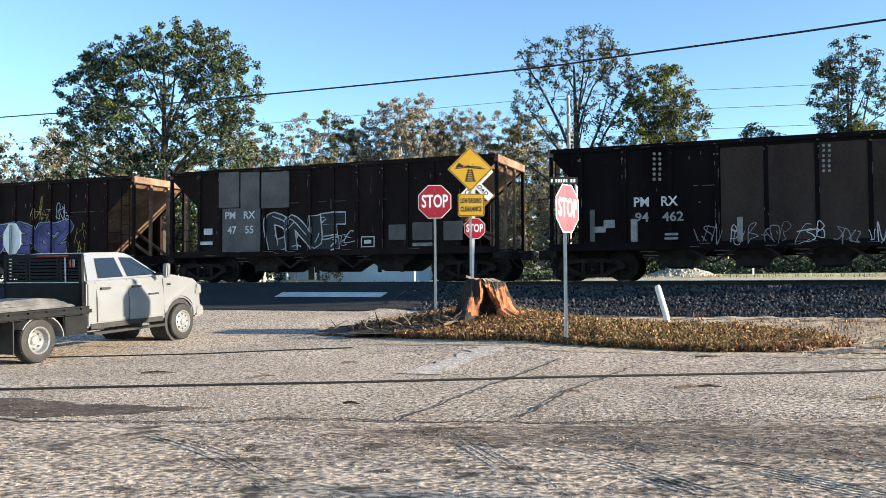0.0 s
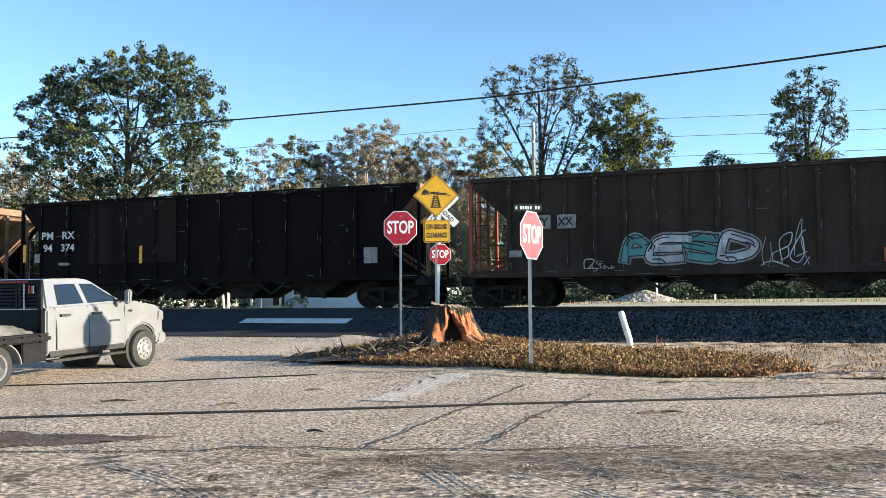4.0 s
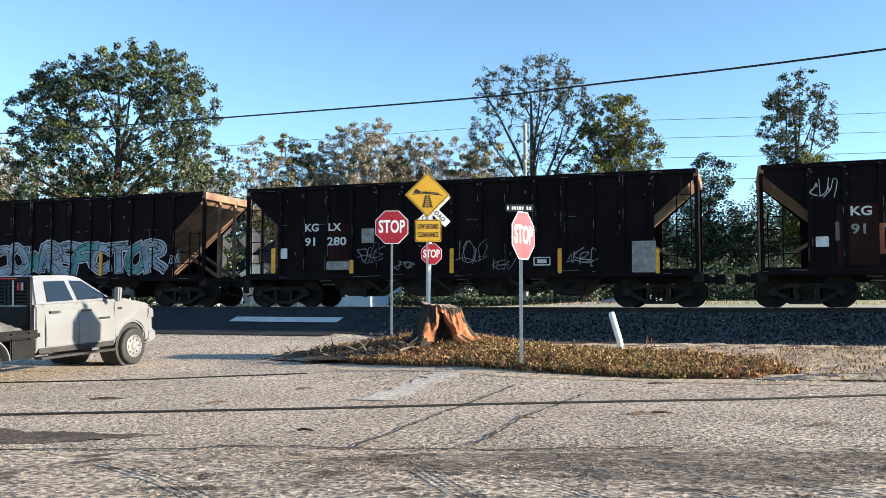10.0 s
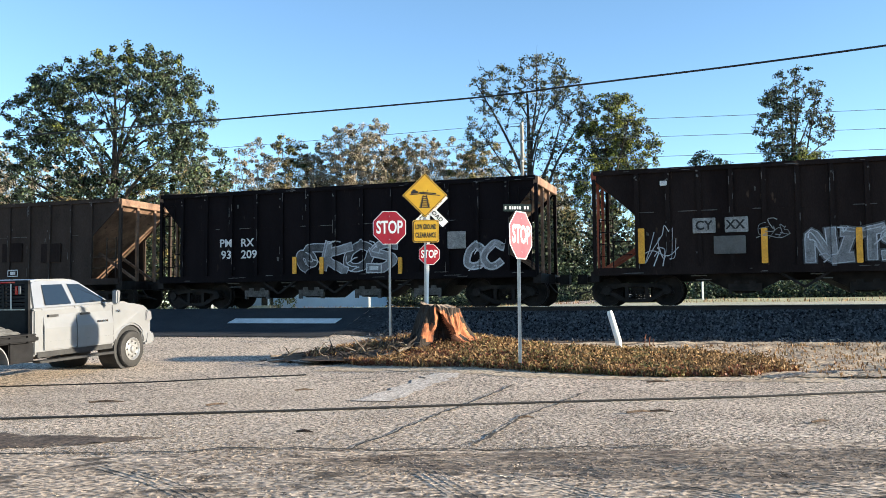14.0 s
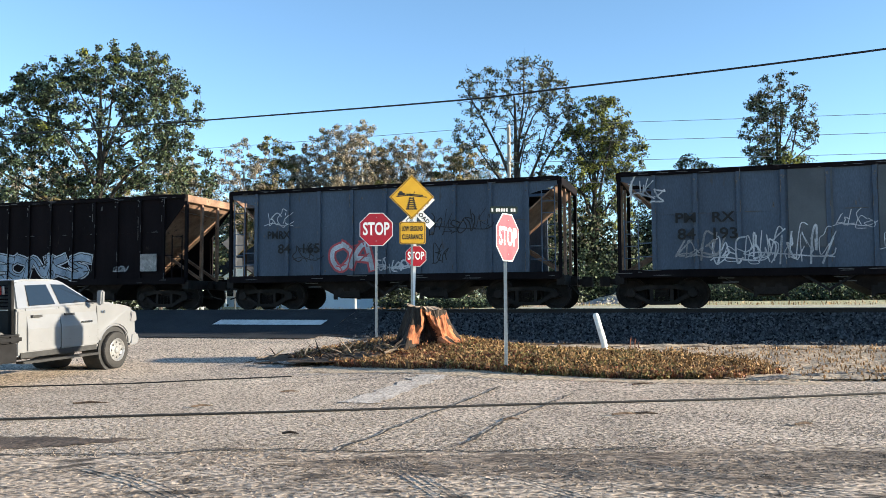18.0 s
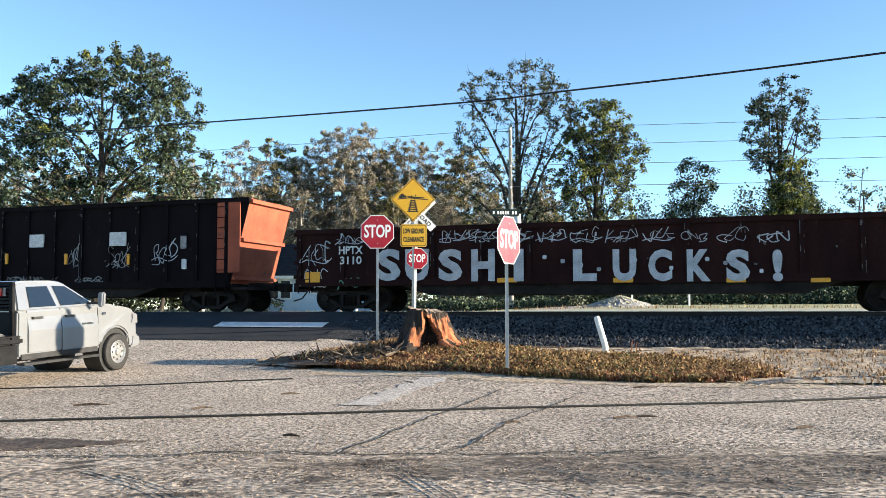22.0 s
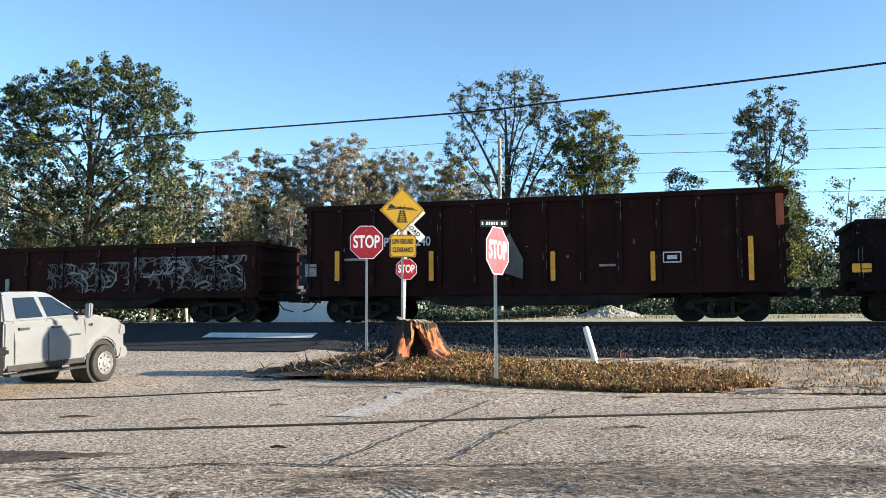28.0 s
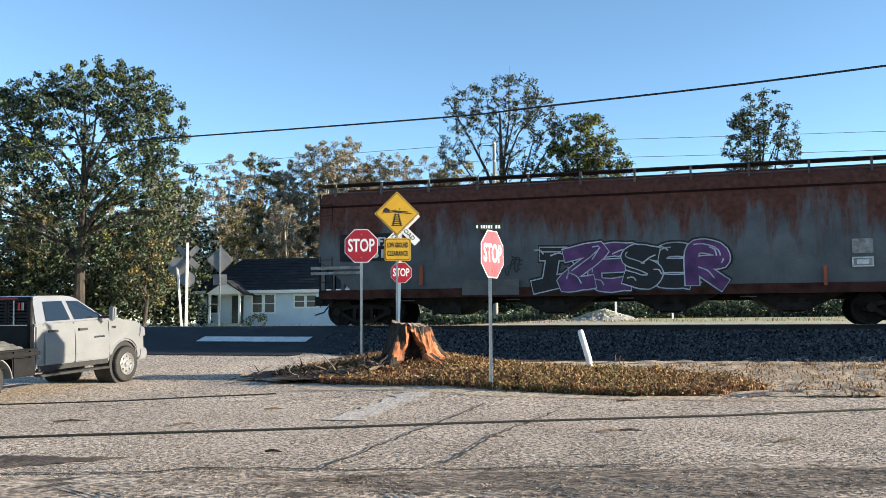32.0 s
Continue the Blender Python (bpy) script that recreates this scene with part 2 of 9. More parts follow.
# ---- mesh building ----
class Build:
    """Collects vertices and faces of one part."""

    def __init__(self):
        self.v, self.f = [], []

    def add(self, verts, faces):
        k = len(self.v)
        self.v += [tuple(p) for p in verts]
        self.f += [tuple(i + k for i in f) for f in faces]
        return self

    def box(self, x0, x1, y0, y1, z0, z1):
        v = [(x, y, z) for x in (x0, x1) for y in (y0, y1) for z in (z0, z1)]
        return self.add(v, [(0, 1, 3, 2), (4, 6, 7, 5), (0, 4, 5, 1), (2, 3, 7, 6), (0, 2, 6, 4), (1, 5, 7, 3)])

    def bevel_box(self, x0, x1, y0, y1, z0, z1, c=0.03):
        """A box whose edges along x and z are cut back."""
        p = [(x0 + c, z0), (x1 - c, z0), (x1, z0 + c), (x1, z1 - c), (x1 - c, z1), (x0 + c, z1), (x0, z1 - c), (x0, z0 + c)]
        return self.prism([(x, z) for x, z in p], y0, y1)

    def prism(self, poly, y0, y1):
        """A polygon in x, z, drawn out in y."""
        n = len(poly)
        v = [(x, y0, z) for x, z in poly] + [(x, y1, z) for x, z in poly]
        return self.add(v, [tuple(range(n)), tuple(range(2 * n - 1, n - 1, -1))] + [(i, i + n, (i + 1) % n + n, (i + 1) % n) for i in range(n)])

    def plate(self, poly, z0, z1):
        """A polygon in x, y, drawn up in z."""
        n = len(poly)
        v = [(x, y, z0) for x, y in poly] + [(x, y, z1) for x, y in poly]
        return self.add(v, [tuple(range(n - 1, -1, -1)), tuple(range(n, 2 * n))] + [(i, (i + 1) % n, (i + 1) % n + n, i + n) for i in range(n)])

    def beam(self, a, b, w, h=None):
        """A bar of rectangular section from a to b."""
        a, b, h = Vector(a), Vector(b), h or w
        d = (b - a).normalized()
        side = d.cross(Vector((0, 0, 1)) if abs(d.z) < 0.95 else Vector((0, 1, 0))).normalized()
        up = side.cross(d)
        v = [p + side * (i * w / 2) + up * (j * h / 2) for p in (a, b) for i, j in ((-1, -1), (1, -1), (1, 1), (-1, 1))]
        return self.add(v, [(3, 2, 1, 0), (4, 5, 6, 7), (0, 1, 5, 4), (1, 2, 6, 5), (2, 3, 7, 6), (3, 0, 4, 7)])

    def tube(self, pts, radii, sides=8, caps=True):
        """A round bar along points."""
        pts = [Vector(p) for p in pts]
        radii = [radii] * len(pts) if isinstance(radii, (int, float)) else radii
        k, v, f = len(pts), [], []
        for i, p in enumerate(pts):
            d = (pts[min(i + 1, k - 1)] - pts[max(i - 1, 0)]).normalized()
            s = d.cross(Vector((0.03, 0.1, 1)) if abs(d.z) < 0.95 else Vector((0.1, 1, 0.03))).normalized()
            t = s.cross(d)
            v += [p + (s * math.cos(2 * math.pi * j / sides) + t * math.sin(2 * math.pi * j / sides)) * radii[i] for j in range(sides)]
        for i in range(k - 1):
            f += [(i * sides + j, i * sides + (j + 1) % sides, (i + 1) * sides + (j + 1) % sides, (i + 1) * sides + j) for j in range(sides)]
        if caps:
            f += [tuple(range(sides - 1, -1, -1)), tuple(range((k - 1) * sides, k * sides))]
        return self.add(v, f)

    def lathe(self, profile, sides=20, axis="y", at=(0, 0, 0), caps=True):
        """A profile of (along, radius) turned round an axis."""
        v, f, k = [], [], len(profile)
        for a, r in profile:
            for j in range(sides):
                c, s = r * math.cos(2 * math.pi * j / sides), r * math.sin(2 * math.pi * j / sides)
                p = (c, a, s) if axis == "y" else (c, s, a) if axis == "z" else (a, c, s)
                v.append((p[0] + at[0], p[1] + at[1], p[2] + at[2]))
        for i in range(k - 1):
            f += [(i * sides + j, i * sides + (j + 1) % sides, (i + 1) * sides + (j + 1) % sides, (i + 1) * sides + j) for j in range(sides)]
        return self.add(v, f + ([tuple(range(sides)), tuple(range((k - 1) * sides, k * sides))] if caps else []))

    def mesh(self, name, mat=None, soft=False):
        me = bpy.data.meshes.new(name)
        me.from_pydata(self.v, [], self.f)
        me.validate()
        if mat:
            me.materials.append(mat)
        if soft:
            me.polygons.foreach_set("use_smooth", [True] * len(me.polygons))
            me.set_sharp_from_angle(angle=radians(38))
        me.update()
        return me


def part(name, b, mat, parent=None, label="", soft=False, kind=""):
    """Links a Build (or a ready mesh) as one object under a thing or a part."""
    me = b.mesh(name, mat, soft) if isinstance(b, Build) else b
    ob = new(name, me)
    ob.parent = parent
    return tagged(ob, label, kind=kind)


def thing(name, label, category, m=None, group="", kind=""):
    ob = new(name)
    ob.empty_display_size = 0.2
    if m is not None:
        ob.matrix_basis = m
    return tagged(ob, label, category, group, kind)


def lettering(text, size, mat, bold=0.0, spread=1.0):
    """A mesh of flat letters in the x, z plane, facing -y, middle at the origin."""
    cu = bpy.data.curves.new("letters", "FONT")
    cu.body, cu.size, cu.align_x, cu.align_y, cu.offset, cu.space_character = text, size, "CENTER", "CENTER", bold, spread
    cu.resolution_u = 3
    ob = bpy.data.objects.new("letters", cu)
    me = bpy.data.meshes.new_from_object(ob)
    bpy.data.objects.remove(ob)
    me.transform(Matrix.Rotation(radians(90), 4, "X"))
    me.materials.clear()
    me.materials.append(mat)
    return me


# ---- ground ----
def sheet(name, xs, ys, mat, lift, label, category, kind="structure", inside=None, rough=0.0):
    b, at = Build(), {}
    for i, x in enumerate(xs):
        for j, y in enumerate(ys):
            at[i, j] = len(b.v)
            b.v.append((x, y, gz(x, y) + lift + (rough * (noise.noise((x * 2.1, y * 2.1, 0)) + 0.5 * noise.noise((x * 6, y * 6, 3))) if rough else 0)))
    for i in range(len(xs) - 1):
        for j in range(len(ys) - 1):
            if not inside or inside((xs[i] + xs[i + 1]) / 2, (ys[j] + ys[j + 1]) / 2):
                b.f.append((at[i, j], at[i + 1, j], at[i + 1, j + 1], at[i, j + 1]))
    ob = part(name, b, mat, soft=True)
    return tagged(ob, label, category, kind=kind)


def steps(*runs):
    out = []
    for a, b, n in runs:
        out += list(np.linspace(a, b, n, endpoint=False))
    return out + [runs[-1][1]]


XS = steps((-600, -60, 8), (-60, -14, 24), (-14, 14, 112), (14, 60, 24), (60, 600, 8))
YS = steps((-150, -6, 10), (-6, 12, 36), (12, 42, 130), (42, 100, 24), (100, 1200, 14))
sheet("ground", XS, YS, LOT, 0, "worn grey chip-seal lot and verges running to the horizon", "ground")


def blob(pts):
    """A test for points inside a closed line of x, y with an uneven edge."""
    def test(x, y):
        x += 0.10 * noise.noise((x * 2.3, y * 2.3, 7)) + 0.05 * noise.noise((x * 8, y * 8, 2))
        y += 0.10 * noise.noise((x * 2.3, y * 2.3, 17)) + 0.05 * noise.noise((x * 8, y * 8, 12))
        c = False
        for (x0, y0), (x1, y1) in zip(pts, pts[1:] + pts[:1]):
            if (y0 > y) != (y1 > y) and x < (x1 - x0) * (y - y0) / (y1 - y0) + x0:
                c = not c
        return c
    return test


def uv_sheet(name, u0, u1, d0, d1, nu, nd, mat, lift, label, category, rough=0.0):
    """A sheet laid along the track."""
    b = Build()
    for i in range(nu + 1):
        for j in range(nd + 1):
            x, y = from_uv(u0 + (u1 - u0) * i / nu, d0 + (d1 - d0) * j / nd)
            b.v.append((x, y, gz(x, y) + lift + rough * noise.noise((x * 4, y * 4, 1))))
    for i in range(nu):
        for j in range(nd):
            k = i * (nd + 1) + j
            b.f.append((k, k + 1, k + nd + 2, k + nd + 1))
    return tagged(part(name, b, mat, soft=True), label, category, kind="structure")


# dark asphalt ended near the train's shadow edge; its darkness carries that shade too
uv_sheet("road", ROAD_U[0], ROAD_U[1], 0.9, 4.95, 60, 90, ASPHALT, 0.03, "dark asphalt road climbing to the humped rail crossing", "road")
uv_sheet("road", ROAD_U[0], ROAD_U[1], -24, -0.9, 40, 90, ASPHALT, 0.03, "dark asphalt road beyond the rail crossing", "road")
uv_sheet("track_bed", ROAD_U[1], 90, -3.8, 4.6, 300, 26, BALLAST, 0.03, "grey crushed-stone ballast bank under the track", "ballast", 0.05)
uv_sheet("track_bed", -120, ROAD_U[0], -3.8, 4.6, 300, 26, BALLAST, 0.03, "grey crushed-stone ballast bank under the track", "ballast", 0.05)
uv_sheet("verge", ROAD_U[1] + 1.5, 60, 4.4, 6.0, 150, 10, MUD, 0.02, "dark strip of soil at the foot of the ballast", "soil", 0.03)
uv_sheet("far_verge", -150, 150, -60, -3.6, 80, 30, FAR_SOIL, 0.02, "dry yellowing grass beyond the track", "ground")
uv_sheet("gravel_road", -11.0, 150, -9.5, -5.5, 60, 6, GRAVEL, 0.05, "pale gravel service road along the track", "road")

# ---- the track ----
def track():
    t = thing("railway_track", "steel rails spiked to dark wooden ties on ballast", "track", pose(MID.x, MID.y, 0, 0, 0, TURN), kind="structure")
    for y in (-0.755, 0.755):
        b = Build()
        sec = [(-0.07, RAIL - 0.17), (0.07, RAIL - 0.17), (0.07, RAIL - 0.15), (0.012, RAIL - 0.13), (0.012, RAIL - 0.05), (0.036, RAIL - 0.035), (0.036, RAIL - 0.004), (-0.036, RAIL - 0.004), (-0.036, RAIL - 0.035), (-0.012, RAIL - 0.05), (-0.012, RAIL - 0.13), (-0.07, RAIL - 0.15)]
        v = [(x, y + p, z) for x in (-140, 110) for p, z in sec]
        n = len(sec)
        b.add(v, [tuple(range(n)), tuple(range(n, 2 * n))] + [(i, (i + 1) % n, (i + 1) % n + n, i + n) for i in range(n)])
        part("rail", b, RAIL_STEEL, t, "rusty steel rail")
        part("rail_head", Build().box(-140, 110, y - 0.03, y + 0.03, RAIL - 0.004, RAIL), RAIL_TOP, t, "polished running face")
    tie = Build().bevel_box(-0.11, 0.11, -1.3, 1.3, RAIL - 0.33, RAIL - 0.172, 0.015).mesh("tie", TIE)
    for i in range(190):
        u = -60 + i * 0.55
        if ROAD_U[0] - 0.2 < u < ROAD_U[1] + 0.2:
            continue
        o = part("tie", tie, TIE, t)
        o.location = (u, random.uniform(-0.04, 0.04), random.uniform(-0.01, 0.01))
        o.rotation_euler = (0, 0, random.uniform(-0.015, 0.015))
    # crossing deck between and beside the rails
    for y0, y1 in ((-0.68, 0.68), (-1.6, -0.83), (0.83, 1.6)):
        part("crossing_panel", Build().bevel_box(ROAD_U[0], ROAD_U[1], y0, y1, RAIL - 0.25, RAIL - 0.012, 0.01), ASPHALT, t, "asphalt crossing panel")


track()

# ---- train ----
CAR_PAINT = {}


def paint(name, low, high, **kw):
    if name not in CAR_PAINT:
        CAR_PAINT[name] = material(name, low, high, **kw)
    return CAR_PAINT[name]


SOOT = paint("sooty_black_paint", (0.0040, 0.0031, 0.0038), (0.0095, 0.0072, 0.0083), scale=0.9, rough=0.8, bump=0.1, stretch=(1, 1, 0.35), spec=0.06, spots=((0.030, 0.022, 0.019), 5, 0.33))
BROWN = paint("dark_brown_paint", (0.0095, 0.0066, 0.0064), (0.021, 0.0148, 0.0134), scale=0.9, rough=0.82, spec=0.06, bump=0.1, stretch=(1, 1, 0.35), spots=((0.075, 0.05, 0.035), 4, 0.34))
TAUPE = paint("faded_taupe_paint", (0.026, 0.0195, 0.0165), (0.045, 0.034, 0.029), scale=0.9, rough=0.82, spec=0.06, bump=0.1, stretch=(1, 1, 0.35), spots=((0.035, 0.026, 0.02), 4, 0.36))
OXIDE = paint("red_oxide_paint", (0.0125, 0.0058, 0.0054), (0.026, 0.0108, 0.0096), scale=0.9, rough=0.82, spec=0.06, bump=0.1, stretch=(1, 1, 0.35), spots=((0.03, 0.016, 0.014), 4, 0.36))
RUST = paint("orange_primer", (0.20, 0.048, 0.025), (0.33, 0.085, 0.042), scale=1.2, rough=0.8, bump=0.1, spots=((0.12, 0.05, 0.03), 4, 0.36))
GREY = paint("pale_blue_grey_paint", (0.034, 0.049, 0.076), (0.060, 0.082, 0.118), scale=0.8, rough=0.65, bump=0.1, stretch=(1, 1, 0.3), spots=((0.05, 0.05, 0.055), 4, 0.36))
CREAM = paint("off_white_paint", (0.128, 0.134, 0.138), (0.185, 0.188, 0.188), scale=0.6, rough=0.6, grain=0.08, bump=0.05, stretch=(1, 1, 0.3), spec=0.2, spots=((0.21, 0.19, 0.16), 3, 0.33))
MAROON = paint("maroon_paint", (0.030, 0.008, 0.011), (0.055, 0.014, 0.018), scale=1.2, rough=0.8, spec=0.06, stretch=(1, 1, 0.35))
INNER = paint("rust_brown_inside", (0.10, 0.058, 0.038), (0.26, 0.16, 0.105), scale=1.5, rough=0.85, bump=0.2, spots=((0.08, 0.05, 0.035), 5, 0.38))
UNDER = paint("grimy_underframe", (0.005, 0.0045, 0.0045), (0.024, 0.019, 0.017), scale=2.5, rough=0.7, bump=0.3, spec=0.14)
LOAD = paint("crushed_stone_load", (0.20, 0.195, 0.185), (0.36, 0.35, 0.33), scale=2, rough=0.95, bump=1.0, fine=18, grain=0.4)
PATCHED = paint("grey_primer_patch", (0.075, 0.072, 0.068), (0.12, 0.115, 0.11), scale=1.5, rough=0.8)
MARK_WHITE = paint("white_stencil", (0.42, 0.42, 0.42), (0.62, 0.62, 0.61), scale=5, rough=0.7, grain=0.3)
MARK_DIM = paint("worn_stencil", (0.16, 0.155, 0.15), (0.30, 0.29, 0.28), scale=6, rough=0.8, grain=0.4)
SCUFF = paint("scuffed_bare_metal", (0.03, 0.027, 0.026), (0.12, 0.112, 0.108), scale=6, rough=0.7, grain=0.5)
MARK_BLACK = paint("black_stencil", (0.01, 0.01, 0.01), (0.02, 0.02, 0.02), scale=5)
REFLECT = paint("yellow_reflector", (0.62, 0.27, 0.02), (0.75, 0.36, 0.03), scale=5, rough=0.5)
SPRAY = {
    "white": paint("white_spray_paint", (0.24, 0.25, 0.27), (0.52, 0.53, 0.56), scale=1.6, rough=0.6, grain=0.4),
    "dim": paint("thin_grey_spray_paint", (0.13, 0.13, 0.135), (0.24, 0.24, 0.25), scale=5, rough=0.7, grain=0.4),
    "faint": paint("very_faint_spray_paint", (0.03, 0.03, 0.032), (0.10, 0.10, 0.105), scale=4, rough=0.75, grain=0.5),
    "violet": paint("violet_spray_paint", (0.030, 0.028, 0.11), (0.095, 0.088, 0.27), scale=1.8, rough=0.6),
    "blue": paint("blue_spray_paint", (0.05, 0.11, 0.30), (0.09, 0.20, 0.45), scale=3, rough=0.6),
    "pale": paint("pale_blue_spray_paint", (0.10, 0.14, 0.19), (0.30, 0.36, 0.44), scale=1.4, rough=0.6, grain=0.4),
    "teal": paint("teal_spray_paint", (0.05, 0.16, 0.17), (0.10, 0.28, 0.28), scale=3, rough=0.6),
    "green": paint("green_spray_paint", (0.07, 0.16, 0.11), (0.17, 0.30, 0.22), scale=3, rough=0.6),
    "red": paint("red_spray_paint", (0.28, 0.04, 0.05), (0.42, 0.07, 0.08), scale=3, rough=0.6),
    "pink": paint("pink_spray_paint", (0.36, 0.13, 0.17), (0.5, 0.2, 0.24), scale=3, rough=0.6),
    "plum": paint("plum_spray_paint", (0.045, 0.016, 0.065), (0.12, 0.04, 0.15), scale=2, rough=0.6),
    "navy": paint("navy_spray_paint", (0.008, 0.022, 0.050), (0.018, 0.050, 0.105), scale=2, rough=0.6),
    "black": paint("black_spray_paint", (0.008, 0.008, 0.010), (0.015, 0.015, 0.018), scale=3, rough=0.6),
    "gold": paint("gold_spray_paint", (0.30, 0.20, 0.05), (0.42, 0.30, 0.09), scale=3, rough=0.6),
}



def rusty_paint():
    """Grey paint eaten by rust from the roof down, in runs."""
    m = material("rust_streaked_grey", (0.075, 0.083, 0.090), (0.12, 0.13, 0.138), scale=0.9, rough=0.75, bump=0.1, spec=0.15)
    n, l = m.node_tree.nodes, m.node_tree.links
    b = n["Principled BSDF"]
    paint_out = b.inputs["Base Color"].links[0].from_socket
    c = n.new("ShaderNodeTexCoord")
    sep = n.new("ShaderNodeSeparateXYZ")
    l.new(c.outputs["Object"], sep.inputs["Vector"])
    mp = n.new("ShaderNodeMapping")
    mp.inputs["Scale"].default_value = (1.3, 1.0, 0.26)
    l.new(c.outputs["Object"], mp.inputs["Vector"])
    a = n.new("ShaderNodeTexNoise")
    a.inputs["Scale"].default_value, a.inputs["Detail"].default_value, a.inputs["Roughness"].default_value = 1.4, 8, 0.7
    l.new(mp.outputs["Vector"], a.inputs["Vector"])
    h = n.new("ShaderNodeMapRange")
    h.inputs["From Min"].default_value, h.inputs["From Max"].default_value = 1.2, 4.2
    h.inputs["To Min"].default_value, h.inputs["To Max"].default_value = -0.40, 0.13
    l.new(sep.outputs["Z"], h.inputs["Value"])
    add = n.new("ShaderNodeMath")
    add.operation = "ADD"
    l.new(h.outputs["Result"], add.inputs[0])
    l.new(a.outputs["Fac"], add.inputs[1])
    r = n.new("ShaderNodeMapRange")
    r.inputs["From Min"].default_value, r.inputs["From Max"].default_value = 0.31, 0.48
    l.new(add.outputs["Value"], r.inputs["Value"])
    rust = n.new("ShaderNodeValToRGB")
    rust.color_ramp.elements[0].color, rust.color_ramp.elements[1].color = (0.018, 0.008, 0.0065, 1), (0.15, 0.058, 0.040, 1)
    f = n.new("ShaderNodeTexNoise")
    f.inputs["Scale"].default_value, f.inputs["Detail"].default_value = 7, 6
    l.new(c.outputs["Object"], f.inputs["Vector"])
    l.new(f.outputs["Fac"], rust.inputs["Fac"])
    mx = n.new("ShaderNodeMix")
    mx.data_type = "RGBA"
    l.new(r.outputs["Result"], mx.inputs["Factor"])
    l.new(paint_out, mx.inputs["A"])
    l.new(rust.outputs["Color"], mx.inputs["B"])
    l.new(mx.outputs["Result"], b.inputs["Base Color"])
    return m


RUSTY = rusty_paint()
RUST_SILL = paint("rusted_sill", (0.025, 0.011, 0.009), (0.075, 0.033, 0.025), scale=2, rough=0.85, bump=0.2, spec=0.06)
WHEEL_R = 0.457
SHARED = {}


def shared(key, make):
    if key not in SHARED:
        SHARED[key] = make()
    return SHARED[key]


def wheelset_mesh():
    b = Build()
    for s in (-1, 1):
        b.lathe([(s * 0.69, 0.10), (s * 0.70, 0.37), (s * 0.69, 0.40), (s * 0.69, 0.485), (s * 0.72, 0.485), (s * 0.735, WHEEL_R), (s * 0.83, WHEEL_R - 0.006), (s * 0.83, 0.40), (s * 0.80, 0.37), (s * 0.79, 0.16), (s * 0.84, 0.12), (s * 0.86, 0.02)], 28)
    b.lathe([(-0.70, 0.085), (0.70, 0.085)], 12)
    for s in (-1, 1):
        for k in range(5):
            a = 2 * math.pi * k / 5
            b.box(0.24 * math.cos(a) - 0.03, 0.24 * math.cos(a) + 0.03, min(s * 0.79, s * 0.806), max(s * 0.79, s * 0.806), 0.24 * math.sin(a) - 0.03, 0.24 * math.sin(a) + 0.03)
    return b.mesh("wheelset", UNDER, True)


def side_frame_mesh():
    b = Build()
    b.prism([(-1.1, 0.38), (-0.92, 0.60), (-0.45, 0.68), (0.45, 0.68), (0.92, 0.60), (1.1, 0.38), (0.98, 0.36), (0.82, 0.48), (0.42, 0.56), (-0.42, 0.56), (-0.82, 0.48), (-0.98, 0.36)], -0.09, 0.09)
    b.prism([(-0.95, 0.42), (-0.86, 0.52), (-0.30, 0.20), (0.30, 0.20), (0.86, 0.52), (0.95, 0.42), (0.34, 0.10), (-0.34, 0.10)], -0.08, 0.08)
    b.box(-0.34, -0.24, -0.08, 0.08, 0.2, 0.6).box(0.24, 0.34, -0.08, 0.08, 0.2, 0.6)
    for x in (-0.88, 0.88):
        b.lathe([(-0.16, 0.05), (-0.155, 0.13), (0.06, 0.14), (0.08, 0.05)], 12, at=(x, 0, WHEEL_R))
    return b.mesh("side_frame", UNDER, True)


def spring_mesh():
    pts = [(0.06 * math.cos(a), 0.06 * math.sin(a), 0.2 + 0.28 * a / 25.2) for a in np.linspace(0, 25.2, 34)]
    return Build().tube(pts, 0.017, 5).mesh("spring", UNDER)


WHEELSETS = []


def bogie(car, x, k):
    bg = part("bogie", Build().box(-0.18, 0.18, -0.95, 0.95, 0.36, 0.60).box(-0.30, 0.30, -0.3, 0.3, 0.58, 0.76), UNDER, car, "three-piece freight bogie")
    bg.location.x = x
    for y in (-0.99, 0.99):
        o = part("side_frame", shared("side_frame", side_frame_mesh), UNDER, bg)
        o.location.y = y
        for dx in (-0.15, 0.0, 0.15):
            o = part("spring", shared("spring", spring_mesh), UNDER, bg)
            o.location = (dx, y, 0)
    for dx in (-0.88, 0.88):
        o = part("wheelset", shared("wheelset", wheelset_mesh), UNDER, bg)
        o.location = (dx, 0, WHEEL_R)
        WHEELSETS.append((k, o, dx))
    return bg


def coupler(car, half, s):
    b = Build().box(min(s * half, s * (half + 0.55)), max(s * half, s * (half + 0.55)), -0.11, 0.11, 0.74, 0.92)
    b.box(min(s * (half + 0.45), s * (half + 0.75)), max(s * (half + 0.45), s * (half + 0.75)), -0.2, 0.2, 0.68, 0.98)
    part("coupler", b, UNDER, car, "knuckle coupler")
    h = Build().tube([(s * (half + 0.1), -0.35, 0.75), (s * (half + 0.35), -0.36, 0.45), (s * (half + 0.7), -0.3, 0.36)], 0.025, 6)
    part("air_hose", h, RUBBER, car, "hanging rubber air hose")


